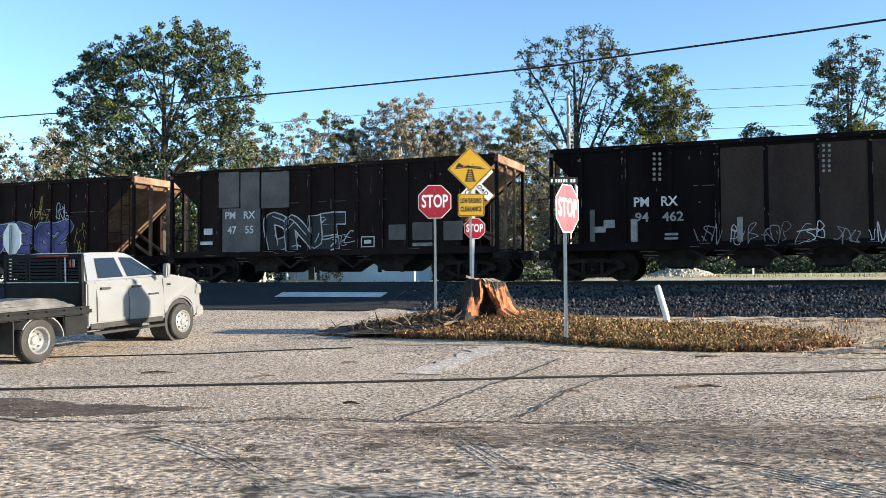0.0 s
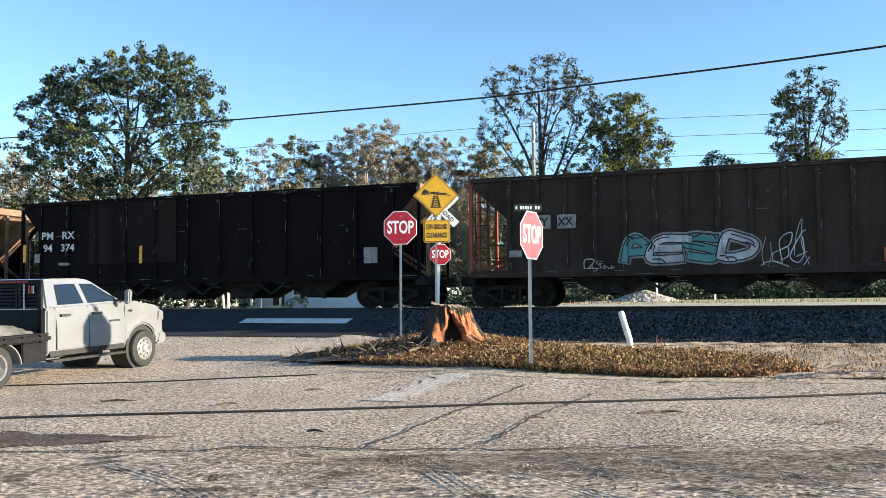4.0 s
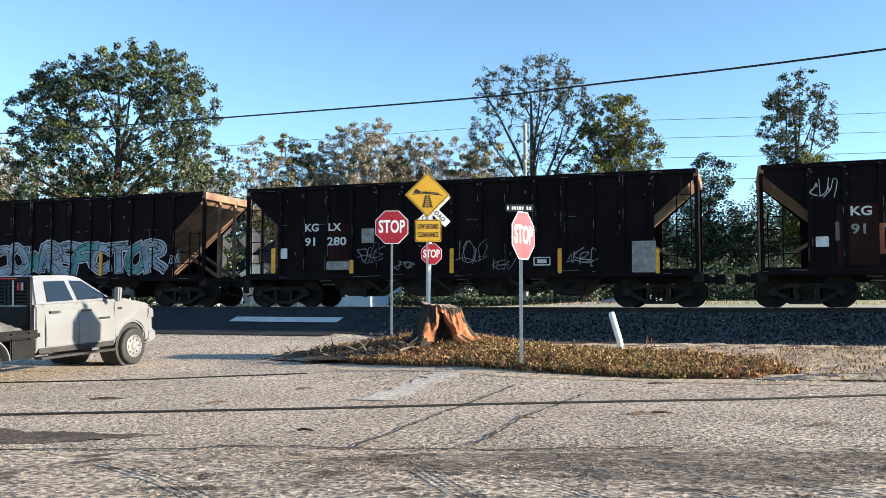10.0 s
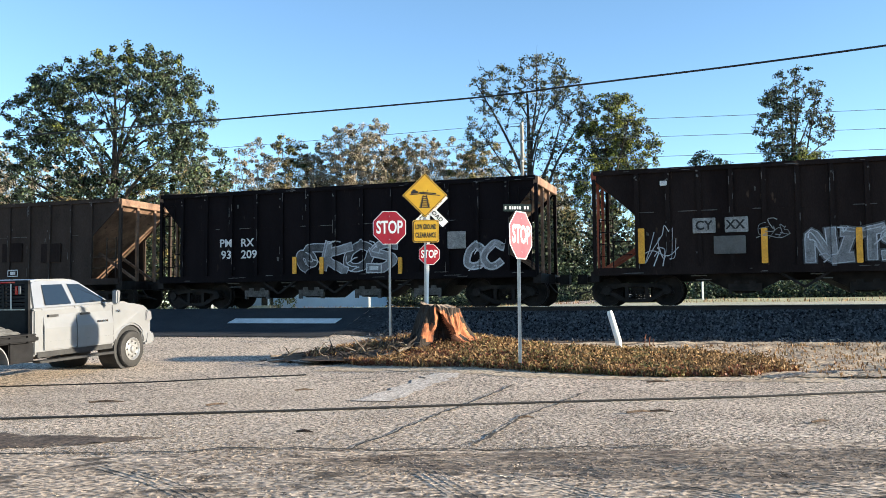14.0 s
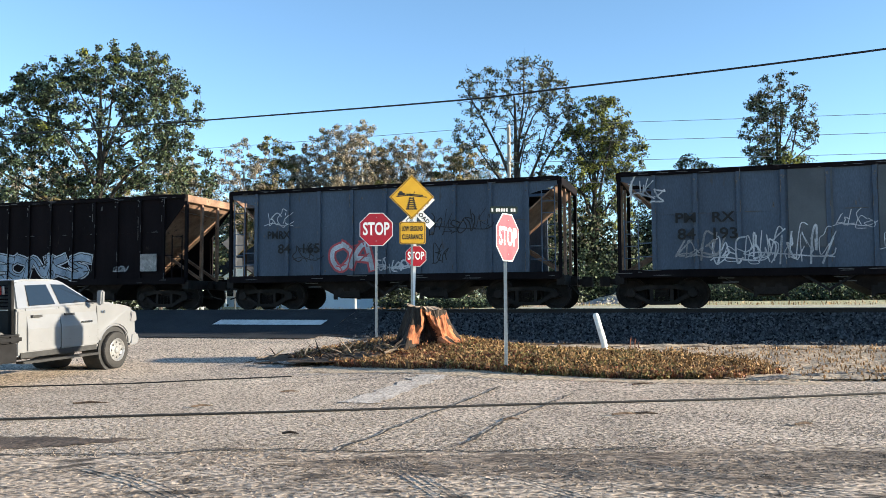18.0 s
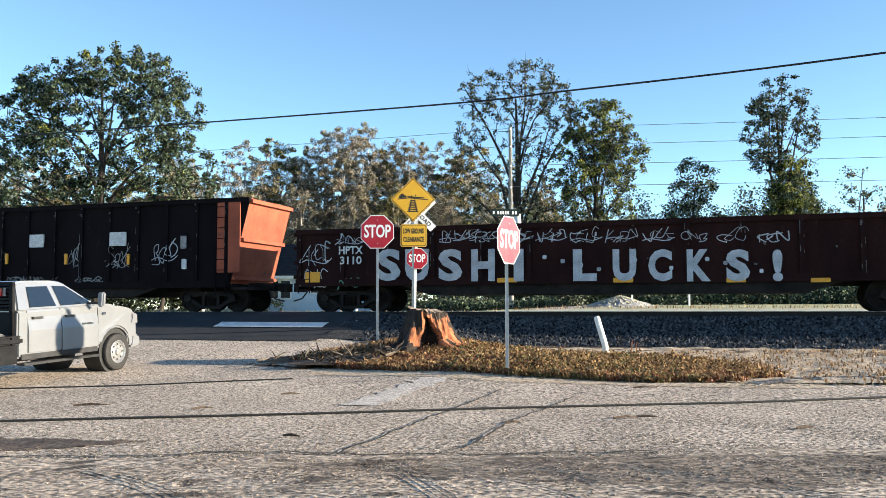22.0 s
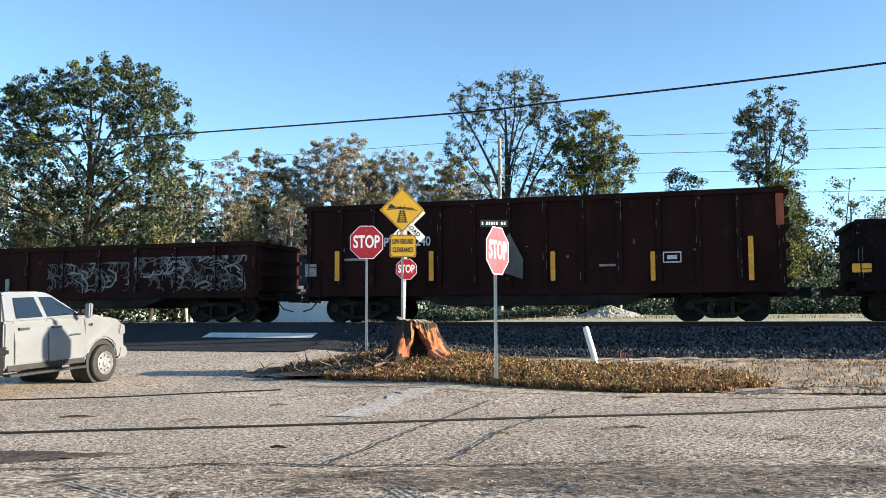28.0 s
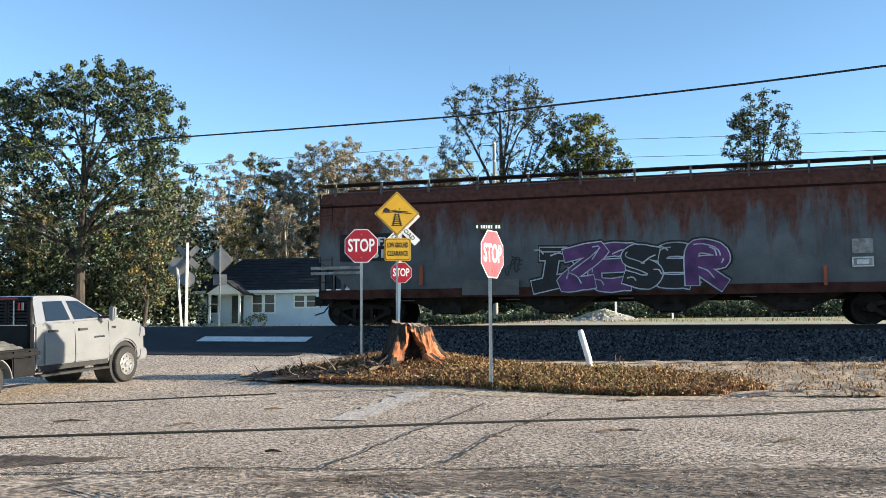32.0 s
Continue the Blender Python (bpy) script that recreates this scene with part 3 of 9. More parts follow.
def ladder(car, x, y, z0, z1, mat, w=0.4, across=False):
    b = Build()
    for s in (-1, 1):
        b.beam((x, y + s * w / 2, z0), (x, y + s * w / 2, z1), 0.03) if across else b.beam((x + s * w / 2, y, z0), (x + s * w / 2, y, z1), 0.03)
    z = z0 + 0.1
    while z < z1:
        b.beam((x, y - w / 2, z), (x, y + w / 2, z), 0.025) if across else b.beam((x - w / 2, y, z), (x + w / 2, y, z), 0.025)
        z += 0.36
    part("ladder", b, mat, car, "steel ladder")


def side_poly(half, sill, top, cut_x, cut_z):
    return [(-half, top), (-half, top - 0.22), (-half + cut_x, top - cut_z), (-half + cut_x, sill), (half - cut_x, sill), (half - cut_x, top - cut_z), (half, top - 0.22), (half, top)]


def car_base(k, length, label, category):
    car = thing("freight_car", label, category, group="cars of the freight train")
    half = length / 2 - 0.88
    return car, half


def load_heaps(car, half, top, rng, peaks):
    b, n, m = Build(), 90, 12
    for i in range(n + 1):
        for j in range(m + 1):
            x, y = -half + 0.35 + (2 * half - 0.7) * i / n, -1.42 + 2.84 * j / m
            h = top - 0.55
            for px, ph, pw in peaks:
                h = max(h, top - 0.55 + (ph + 0.55) * math.exp(-1.3 * ((x - px) / pw) ** 2) * max(0, 1 - (y / 1.5) ** 2))
            b.v.append((x, y, h + 0.05 * noise.noise((x * 3, y * 3, rng.random()))))
    for i in range(n):
        for j in range(m):
            q = i * (m + 1) + j
            b.f.append((q, q + 1, q + m + 2, q + m + 1))
    part("stone_load", b, LOAD, car, "heaped pale crushed stone", True)


def paint_wear(car, rng, rib_xs, half, sill, top, seam=None):
    """Scuffs where bare metal shows along rib edges, seam and top."""
    b = Build()

    def fleck(x, z, w, h, y):
        k = [(x + w * rng.uniform(-0.5, -0.3), z - h * rng.uniform(0.2, 0.5)), (x + w * rng.uniform(0.2, 0.5), z - h * rng.uniform(0.3, 0.5)), (x + w * rng.uniform(0.3, 0.5), z + h * rng.uniform(0.2, 0.5)), (x - w * rng.uniform(0.1, 0.5), z + h * rng.uniform(0.3, 0.5))]
        b.add([(px, y, pz) for px, pz in k], [(0, 1, 2, 3)])
    for x in rib_xs:
        for _ in range(rng.randint(1, 7)):
            fleck(x + rng.choice((-0.05, 0.05)), rng.uniform(sill + 0.15, top - 0.15), 0.03, rng.uniform(0.04, 0.45), -1.562)
        for _ in range(rng.randint(0, 3)):
            fleck(x + rng.uniform(-0.06, 0.06), top - rng.uniform(0.1, 0.4), 0.07, 0.06, -1.562)
    for _ in range(18):
        fleck(rng.uniform(-half, half), top - rng.uniform(-0.02, 0.09), rng.uniform(0.05, 0.5), 0.025, -1.567)
    for _ in range(10):
        fleck(rng.uniform(-half, half), sill + rng.uniform(-0.05, 0.11), rng.uniform(0.08, 0.7), 0.03, -1.548)
    if seam:
        for _ in range(9):
            fleck(rng.uniform(rib_xs[0], rib_xs[-1]), seam, rng.uniform(0.1, 0.7), 0.03, -1.496)
    for _ in range(9):
        fleck(rng.uniform(rib_xs[0], rib_xs[-1]), rng.uniform(sill + 0.15, top - 0.3), rng.uniform(0.02, 0.12), rng.uniform(0.02, 0.2), -1.487)
    part("paint_wear", b, SCUFF, car, "scuffs and chips in the paint", kind="stuff")


def underframe(car, half, k, pockets, sill=1.0, bog=None):
    part("centre_sill", Build().box(-half - 0.3, half + 0.3, -0.25, 0.25, 0.72, 1.0), UNDER, car)
    bx = half - 1.15 if bog is None else bog
    for s in (-1, 1):
        bogie(car, s * bx, k)
        coupler(car, half, s)
    for x, w in pockets:
        b = Build().add([(x - w, -1.3, sill), (x + w, -1.3, sill), (x + w, 1.3, sill), (x - w, 1.3, sill), (x - 0.25, -1.0, 0.36), (x + 0.25, -1.0, 0.36), (x + 0.25, 1.0, 0.36), (x - 0.25, 1.0, 0.36)],
                        [(0, 1, 5, 4), (1, 2, 6, 5), (2, 3, 7, 6), (3, 0, 4, 7), (4, 5, 6, 7)])
        part("hopper_pocket", b, UNDER, car, "steel discharge pocket")
        outline = [(-0.46, 0.32), (-0.36, 0.32), (-0.36, 0.40), (0.36, 0.40), (0.36, 0.32), (0.46, 0.32), (0.46, 0.62), (0.30, 0.62), (0.30, 0.86), (0.12, 0.86), (0.12, 0.60), (-0.12, 0.60), (-0.12, 0.86), (-0.30, 0.86), (-0.30, 0.62), (-0.46, 0.62)]
        g = Build().prism([(x + dx, z) for dx, z in outline], -1.16, -1.04)
        part("hopper_gate", g, SCUFF if k in (2, 7, 8, 11, 14) else UNDER, car, "hopper door gear")
        # pale bars paint in the light that the pockets' flange edges catch
        for dx, z in ((-w * 0.8, sill - 0.14), (-w * 0.72, sill - 0.26)):
            part("pocket_flange", Build().box(x + dx - 0.22, x + dx + 0.22, -1.34, -1.30, z - 0.015, z + 0.015), PATCHED, car, "flange edge, the light it catches painted pale")


RIBS = {}                                 # car: half width of a rib and the places of its ribs
PANELS = {}                               # car: panels that stand out of its side, (x0, x1, y)


def open_hopper(k, length, top, paint_mat, label, pockets=4, ribs=11, cut=(1.25, 1.35), end_mat=None, sill=1.0, peaks=(), rib_mat=None, end_paint=None):
    """An open-topped coal hopper with slope sheets at its ends."""
    rng = random.Random(100 + k)
    car, half = car_base(k, length, label, "hopper car")
    end_mat = end_mat or INNER
    poly = side_poly(half, sill, top, *cut)
    for s in (-1, 1):
        part("side_sheet", Build().prism(poly, s * 1.47 - 0.012, s * 1.47 + 0.012), paint_mat, car)
        part("top_chord", Build().bevel_box(-half, half, s * 1.50 - 0.06, s * 1.50 + 0.06, top - 0.10, top + 0.03, 0.02), SOOT if paint_mat == GREY else paint_mat, car)
        part("side_sill", Build().bevel_box(-half, half, s * 1.49 - 0.05, s * 1.49 + 0.05, sill - 0.1, sill + 0.12, 0.02), SOOT if paint_mat == GREY else paint_mat, car)
    span = half - cut[0]
    rib = Build().bevel_box(-0.06, 0.06, -0.04, 0.04, sill + 0.12, top - 0.1, 0.015).mesh("rib", rib_mat or paint_mat)
    RIBS[car.name] = (0.062, [-span + 2 * span * i / (ribs - 1) for i in range(ribs)])
    for x in RIBS[car.name][1]:
        for s in (-1, 1):
            o = part("rib", rib, paint_mat, car)
            o.location = (x, s * 1.515, 0)
    for s in (-1, 1):
        x0, x1 = s * half, s * (half - 3.4)
        v = [(x0, -1.45, top - 0.12), (x0, 1.45, top - 0.12), (x1, 1.45, sill - 0.05), (x1, -1.45, sill - 0.05)]
        v += [(x + s * 0.03, y, z - 0.03) for x, y, z in v]
        part("slope_sheet", Build().add(v, [(0, 1, 2, 3), (7, 6, 5, 4), (0, 4, 5, 1), (1, 5, 6, 2), (2, 6, 7, 3), (3, 7, 4, 0)]), end_mat, car, "sloping end sheet")
        part("end_chord", Build().bevel_box(x0 - 0.07, x0 + 0.07, -1.5, 1.5, top - 0.24, top + 0.02, 0.02), end_paint or end_mat, car)
        for y in (-1.46, 1.46):
            part("corner_post", Build().box(x0 - 0.05, x0 + 0.05, y - 0.05, y + 0.05, sill - 0.05, top - 0.2), end_paint or paint_mat, car)
        for y in (-0.5, 0.5):
            part("end_post", Build().box(x0 - 0.06, x0 + 0.02, y - 0.06, y + 0.06, sill - 0.05, top - 0.24), end_mat, car)
            part("end_brace", Build().beam((s * (half - 0.1), y, sill + 0.1), (s * (half - 1.7), y, sill + 1.1), 0.09), end_mat, car)
        part("end_sill", Build().box(x0 - 0.12, x0 + 0.12, -1.5, 1.5, sill - 0.28, sill + 0.02).box(min(x0, s * (half - 1.3)), max(x0, s * (half - 1.3)), -1.45, 1.45, sill - 0.06, sill), UNDER, car)
        ladder(car, s * (half - 0.35), -1.5, sill, sill + 1.6 if k % 2 else top - 0.3, paint_mat)
        for dz in (0.5, 0.9):
            part("grab_iron", Build().beam((s * (half - 1.1), -1.53, sill + dz), (s * (half - 0.5), -1.53, sill + dz), 0.03), paint_mat, car)
    xs = [(-(pockets - 1) / 2 + i) * (2 * half - 5.4) / pockets * 1.02 for i in range(pockets)]
    w = (2 * half - 5.4) / pockets / 2
    underframe(car, half, k, [(x, w) for x in xs], sill)
    for x in xs[:-1]:
        part("cross_ridge", Build().beam((x + w - 0.7, -1.44, sill - 0.05), (x + w, -1.44, sill - 0.5), 0.07).beam((x + w + 0.7, -1.44, sill - 0.05), (x + w, -1.44, sill - 0.5), 0.07), UNDER, car)
    if peaks:
        load_heaps(car, half, top, rng, peaks)
    seam = sill + 0.58 * (top - sill)
    part("weld_seam", Build().box(-span, span, -1.492, -1.482, seam - 0.012, seam + 0.012), paint_mat, car, "horizontal weld seam")
    paint_wear(car, rng, [-span + 2 * span * i / (ribs - 1) for i in range(ribs)], half, sill, top, seam)
    return car, half


def gondola(k, length, top, paint_mat, label, ribs=15, sill=1.0, end_mat=None, slope_end=0.0, ladders=True, load=()):
    """A box with upright ribs; its ends may lean outward."""
    rng = random.Random(200 + k)
    car, half = car_base(k, length, label, "gondola car")
    lean = slope_end
    poly = [(-half, top), (-half + lean, sill), (half - lean, sill), (half, top)]
    for s in (-1, 1):
        part("side_sheet", Build().prism(poly, s * 1.47 - 0.012, s * 1.47 + 0.012), paint_mat, car)
        part("top_chord", Build().bevel_box(-half, half, s * 1.50 - 0.07, s * 1.50 + 0.07, top - 0.12, top + 0.03, 0.02), paint_mat, car)
        part("side_sill", Build().bevel_box(-half + lean, half - lean, s * 1.49 - 0.06, s * 1.49 + 0.06, sill - 0.12, sill + 0.12, 0.02), paint_mat, car)
    rib = Build().bevel_box(-0.07, 0.07, -0.045, 0.045, sill + 0.1, top - 0.1, 0.015).mesh("rib", paint_mat)
    span = half - lean - 0.12
    RIBS[car.name] = (0.072, [-span + 2 * span * i / (ribs - 1) for i in range(ribs)])
    for x in RIBS[car.name][1]:
        for s in (-1, 1):
            o = part("rib", rib, paint_mat, car)
            o.location = (x, s * 1.515, 0)
    for s in (-1, 1):
        v = [(s * (half - lean), -1.46, sill), (s * (half - lean), 1.46, sill), (s * half, 1.46, top), (s * half, -1.46, top)]
        v += [(x - s * 0.05, y, z) for x, y, z in v]
        part("end_sheet", Build().add(v, [(0, 1, 2, 3), (7, 6, 5, 4), (0, 4, 5, 1), (1, 5, 6, 2), (2, 6, 7, 3), (3, 7, 4, 0)]), end_mat or paint_mat, car)
        n = 3 if lean else max(3, int((top - sill) / 0.42))
        for i in range(n):
            z = sill + 0.2 + (top - sill - 0.3) * i / (n - 1)
            x = s * (half - lean * (1 - (z - sill) / (top - sill)))
            part("end_rib", Build().box(min(x, x + s * 0.12), max(x, x + s * 0.12), -1.46, 1.46, z - 0.06, z + 0.06), end_mat or paint_mat, car)
        if ladders:
            ladder(car, s * (half - lean - 0.32), -1.56, sill - 0.35, top - 0.15 if lean else sill + 1.1, paint_mat)
        part("end_platform", Build().box(min(s * (half - lean), s * (half + 0.12)), max(s * (half - lean), s * (half + 0.12)), -1.4, 1.4, sill - 0.2, sill - 0.12), UNDER, car)
    part("floor", Build().box(-half + lean, half - lean, -1.45, 1.45, sill - 0.08, sill - 0.02), UNDER, car)
    underframe(car, half, k, (), sill, bog=half - 1.75)
    paint_wear(car, rng, [-span + 2 * span * i / (ribs - 1) for i in range(ribs)], half, sill, top)
    part("cross_bearer", Build().prism([(-half + 3.6, sill - 0.1), (half - 3.6, sill - 0.1), (half - 4.6, sill - 0.42), (-half + 4.6, sill - 0.42)], -1.42, 1.42), UNDER, car)
    if load:
        load_heaps(car, half, top, rng, load)
    return car, half


def covered_hopper(k, length, top, paint_mat, label, low_mat, pockets=4, end_mat=None):
    """A covered hopper with rounded sides, a running board and sloping ends."""
    car, half = car_base(k, length, label, "covered hopper")
    sill = 1.05
    sec = [(-1.42, sill), (-1.50, sill + 0.5), (-1.53, sill + 1.4), (-1.51, top - 0.75), (-1.44, top - 0.38), (-1.28, top - 0.14), (-0.7, top), (0.7, top), (1.28, top - 0.14), (1.44, top - 0.38), (1.51, top - 0.75), (1.53, sill + 1.4), (1.50, sill + 0.5), (1.42, sill)]
    # the shell: its lower corners are cut back by the slope sheets
    b, n = Build(), len(sec)
    up = 1.0
    stations = [(-half, up), (-half + 0.02, up), (-half + 1.2, 0.0), (half - 1.2, 0.0), (half - 0.02, up), (half, up)]
    for x, lift in stations:
        b.v += [(x, y, max(z, sill + lift)) for y, z in sec]
    for i in range(len(stations) - 1):
        b.f += [(i * n + j, i * n + j + 1, (i + 1) * n + j + 1, (i + 1) * n + j) for j in range(n - 1)]
    part("shell", b, paint_mat, car, soft=True)
    for s in (-1, 1):
        e = Build().add([(s * half, y, max(z, sill + up)) for y, z in sec], [tuple(range(n))])
        part("end_wall", e, end_mat or paint_mat, car)
        for y in (-1.2, -0.4, 0.4, 1.2):
            part("end_post", Build().box(s * half - 0.04, s * half + 0.08, y - 0.06, y + 0.06, sill - 0.1, top - 0.3), end_mat or paint_mat, car)
        v = [(s * half, -1.42, sill + up), (s * half, 1.42, sill + up), (s * (half - 1.4), 1.42, sill - 0.1), (s * (half - 1.4), -1.42, sill - 0.1)]
        part("slope_sheet", Build().add(v, [(0, 1, 2, 3)]), UNDER, car)
        part("end_platform", Build().box(min(s * (half - 1.9), s * (half + 0.15)), max(s * (half - 1.9), s * (half + 0.15)), -1.45, 1.45, sill - 0.22, sill - 0.1), UNDER, car)
        ladder(car, s * (half - 0.25), -1.5, sill - 0.45, top - 0.5, UNDER)
        ladder(car, s * (half + 0.1), -1.05, sill - 0.2, top - 0.1, UNDER, across=True)
        part("side_sill", Build().bevel_box(-half, half, s * 1.47 - 0.06, s * 1.47 + 0.06, sill - 0.18, sill + 0.10, 0.02), RUST_SILL if paint_mat == RUSTY else low_mat, car)
        rb = Build()
        rb.box(-half - 0.2, half + 0.2, s * 1.0 - 0.3, s * 1.0 + 0.3, top + 0.16, top + 0.19)
        part("running_board", rb, IRON, car, "dark steel running board")
        for i in range(12):
            x = -half + 0.5 + (2 * half - 1.0) * i / 11
            part("board_bracket", Build().box(x - 0.03, x + 0.03, s * 1.36 - 0.04, s * 1.36 + 0.04, top - 0.22, top + 0.16), SCUFF, car)
    part("hatch_trough", Build().bevel_box(-half + 0.5, half - 0.5, -0.35, 0.35, top - 0.02, top + 0.12, 0.03), paint_mat, car)
    part("roof_seam", Build().box(-half, half, -1.52, -1.49, top - 0.62, top - 0.56).box(-half, half, 1.49, 1.52, top - 0.62, top - 0.56), low_mat if paint_mat != CREAM else UNDER, car)
    xs = [(-(pockets - 1) / 2 + i) * (2 * half - 5.0) / pockets for i in range(pockets)]
    w = (2 * half - 5.0) / pockets / 2
    underframe(car, half, k, [(x, w) for x in xs], sill, bog=half - 1.35)
    return car, half


# markings on the near side: y just proud of the ribs
FACE = -1.566


def mark(car, text, x0, x1, z, height, mat, bold=0.006, y=FACE):
    """Stencilled words between x0 and x1; each word is a part."""
    words = [lettering(w, 1.0, mat, bold / max(height, 0.1)) for w in text.split()]
    ext = [(min(v.co.x for v in me.vertices), max(v.co.x for v in me.vertices)) for me in words]
    low, high = min(v.co.z for v in words[0].vertices), max(v.co.z for v in words[0].vertices)
    gap = 0.95
    k = (x1 - x0) / (sum(b - a for a, b in ext) + gap * (len(words) - 1))
    x = x0
    for me, (a, b) in zip(words, ext):
        me.transform(Matrix.Diagonal((k, 1, height / (high - low), 1)) @ Matrix.Translation((-a, 0, -(low + high) / 2)))
        o = part("lettering", me, mat, car, "stencilled lettering")
        o.location = (x, y - 0.004, z)
        x += k * (b - a + gap)


def patch(car, x0, x1, z0, z1, mat, label="painted panel", y=FACE, name="panel"):
    if y > FACE:
        PANELS.setdefault(car.name, []).append((x0, x1, y))
    b = Build().bevel_box(x0, x1, y, y + 0.05, z0, z1, 0.02)
    return part(name, b, mat, car, label)


STROKES = {
    "a": [[(0, 0), (0.2, 0.6), (0.5, 1), (0.8, 0.6), (1, 0)], [(0.25, 0.4), (0.75, 0.4)]],
    "b": [[(0.1, 0), (0.1, 1), (0.7, 0.95), (0.8, 0.7), (0.2, 0.55), (0.9, 0.4), (0.9, 0.1), (0.1, 0)]],
    "c": [[(0.95, 0.85), (0.5, 1), (0.1, 0.7), (0.05, 0.3), (0.45, 0), (0.95, 0.15)]],
    "e": [[(0.95, 1), (0.1, 0.95), (0.12, 0.05), (1, 0)], [(0.1, 0.52), (0.8, 0.55)]],
    "n": [[(0.05, 0), (0.1, 1), (0.85, 0.05), (0.95, 1)]],
    "o": [[(0.5, 1), (0.1, 0.75), (0.1, 0.25), (0.5, 0), (0.9, 0.25), (0.9, 0.75), (0.5, 1)]],
    "s": [[(0.95, 0.9), (0.4, 1), (0.1, 0.75), (0.5, 0.52), (0.9, 0.3), (0.6, 0), (0.05, 0.1)]],
    "u": [[(0.08, 1), (0.1, 0.2), (0.5, 0), (0.9, 0.2), (0.92, 1)]],
    "k": [[(0.1, 0), (0.1, 1)], [(0.95, 1), (0.15, 0.5), (1, 0)]],
    "j": [[(0.9, 0.95), (0.45, 0.9), (0.26, 0.69), (0.45, 0.59), (0.58, 0.33), (0.48, 0.28), (0.36, 0.56), (0.06, 0.59), (0.03, 0.36), (0.16, 0.10), (0.32, 0.01)]],
    "g": [[(0.03, 1.0), (0.14, 0.85), (0.13, 0.41), (0.06, 0.15), (0.26, 0.01), (0.6, 0.03), (0.83, 0.31), (0.86, 0.51), (0.37, 0.54), (0.46, 0.31), (0.57, 0.44), (0.83, 0.51), (0.97, 0.77), (0.83, 0.92), (0.63, 0.82), (0.54, 0.95), (0.2, 0.95)]],
    "d": [[(0.12, 0.02), (0.1, 0.98), (0.55, 1.0), (0.95, 0.7), (0.92, 0.25), (0.5, 0.0), (0.12, 0.02)]],
    "f": [[(0.95, 0.98), (0.15, 0.95), (0.12, 0.0)], [(0.12, 0.52), (0.78, 0.56)]],
    "h": [[(0.12, 0), (0.1, 1)], [(0.88, 1), (0.9, 0)], [(0.1, 0.5), (0.9, 0.52)]],
    "l": [[(0.15, 1), (0.12, 0.05), (0.95, 0.0)]],
    "m": [[(0.05, 0), (0.12, 1), (0.5, 0.4), (0.88, 1), (0.95, 0)]],
    "r": [[(0.12, 0), (0.1, 1), (0.75, 0.98), (0.85, 0.7), (0.2, 0.5), (0.95, 0.0)]],
    "t": [[(0.02, 0.95), (0.98, 1.0)], [(0.5, 0.97), (0.48, 0.0)]],
    "v": [[(0.05, 1), (0.45, 0.0), (0.95, 1)]],
    "w": [[(0.02, 1), (0.25, 0.02), (0.5, 0.7), (0.75, 0.02), (0.98, 1)]],
    "z": [[(0.05, 0.95), (0.95, 1), (0.08, 0.05), (0.98, 0)]],
    "i": [[(0.2, 1), (0.8, 0.95)], [(0.5, 1), (0.45, 0)], [(0.15, 0), (0.85, 0.05)]],
}


def curved(pts, n=6):
    """A smooth line through points."""
    p = [Vector((x, y)) for x, y in pts]
    if len(p) < 3:
        return p
    out = []
    for i in range(len(p) - 1):
        a, b, c, d = p[max(i - 1, 0)], p[i], p[i + 1], p[min(i + 2, len(p) - 1)]
        for j in range(n):
            t = j / n
            out.append(0.5 * ((2 * b) + (c - a) * t + (2 * a - 5 * b + 4 * c - d) * t * t + (3 * b - a - 3 * c + d) * t ** 3))
    return out + [p[-1]]


def ribbon(b, pts, w, y):
    """A flat painted line in x, z at depth y, in one strip."""
    line = [pts[0]]
    for q in pts[1:]:
        if (q - line[-1]).length > 0.004:
            line.append(q)
    if len(line) < 2:
        return
    first, last = (line[0] - line[1]).normalized(), (line[-1] - line[-2]).normalized()
    line = [line[0] + first * w * 0.3] + line + [line[-1] + last * w * 0.3]
    v = []
    for i, p in enumerate(line):
        d = (line[min(i + 1, len(line) - 1)] - line[max(i - 1, 0)]).normalized()
        n = Vector((-d.y, d.x)) * w / 2
        yy = y - 0.00003 * i
        v += [(p.x - n.x, yy, p.y - n.y), (p.x + n.x, yy, p.y + n.y)]
    b.add(v, [(2 * i, 2 * i + 2, 2 * i + 3, 2 * i + 1) for i in range(len(line) - 1)])


def cut_x(poly, x, side):
    """The part of a flat polygon of (x, y, z) on one side of a plane across x."""
    out = []
    for p, q in zip(poly, poly[1:] + poly[:1]):
        a, b = (p[0] - x) * side >= 0, (q[0] - x) * side >= 0
        if a:
            out.append(p)
        if a != b:
            f = (x - p[0]) / (q[0] - p[0])
            out.append((x, p[1] + (q[1] - p[1]) * f, p[2] + (q[2] - p[2]) * f))
    return out


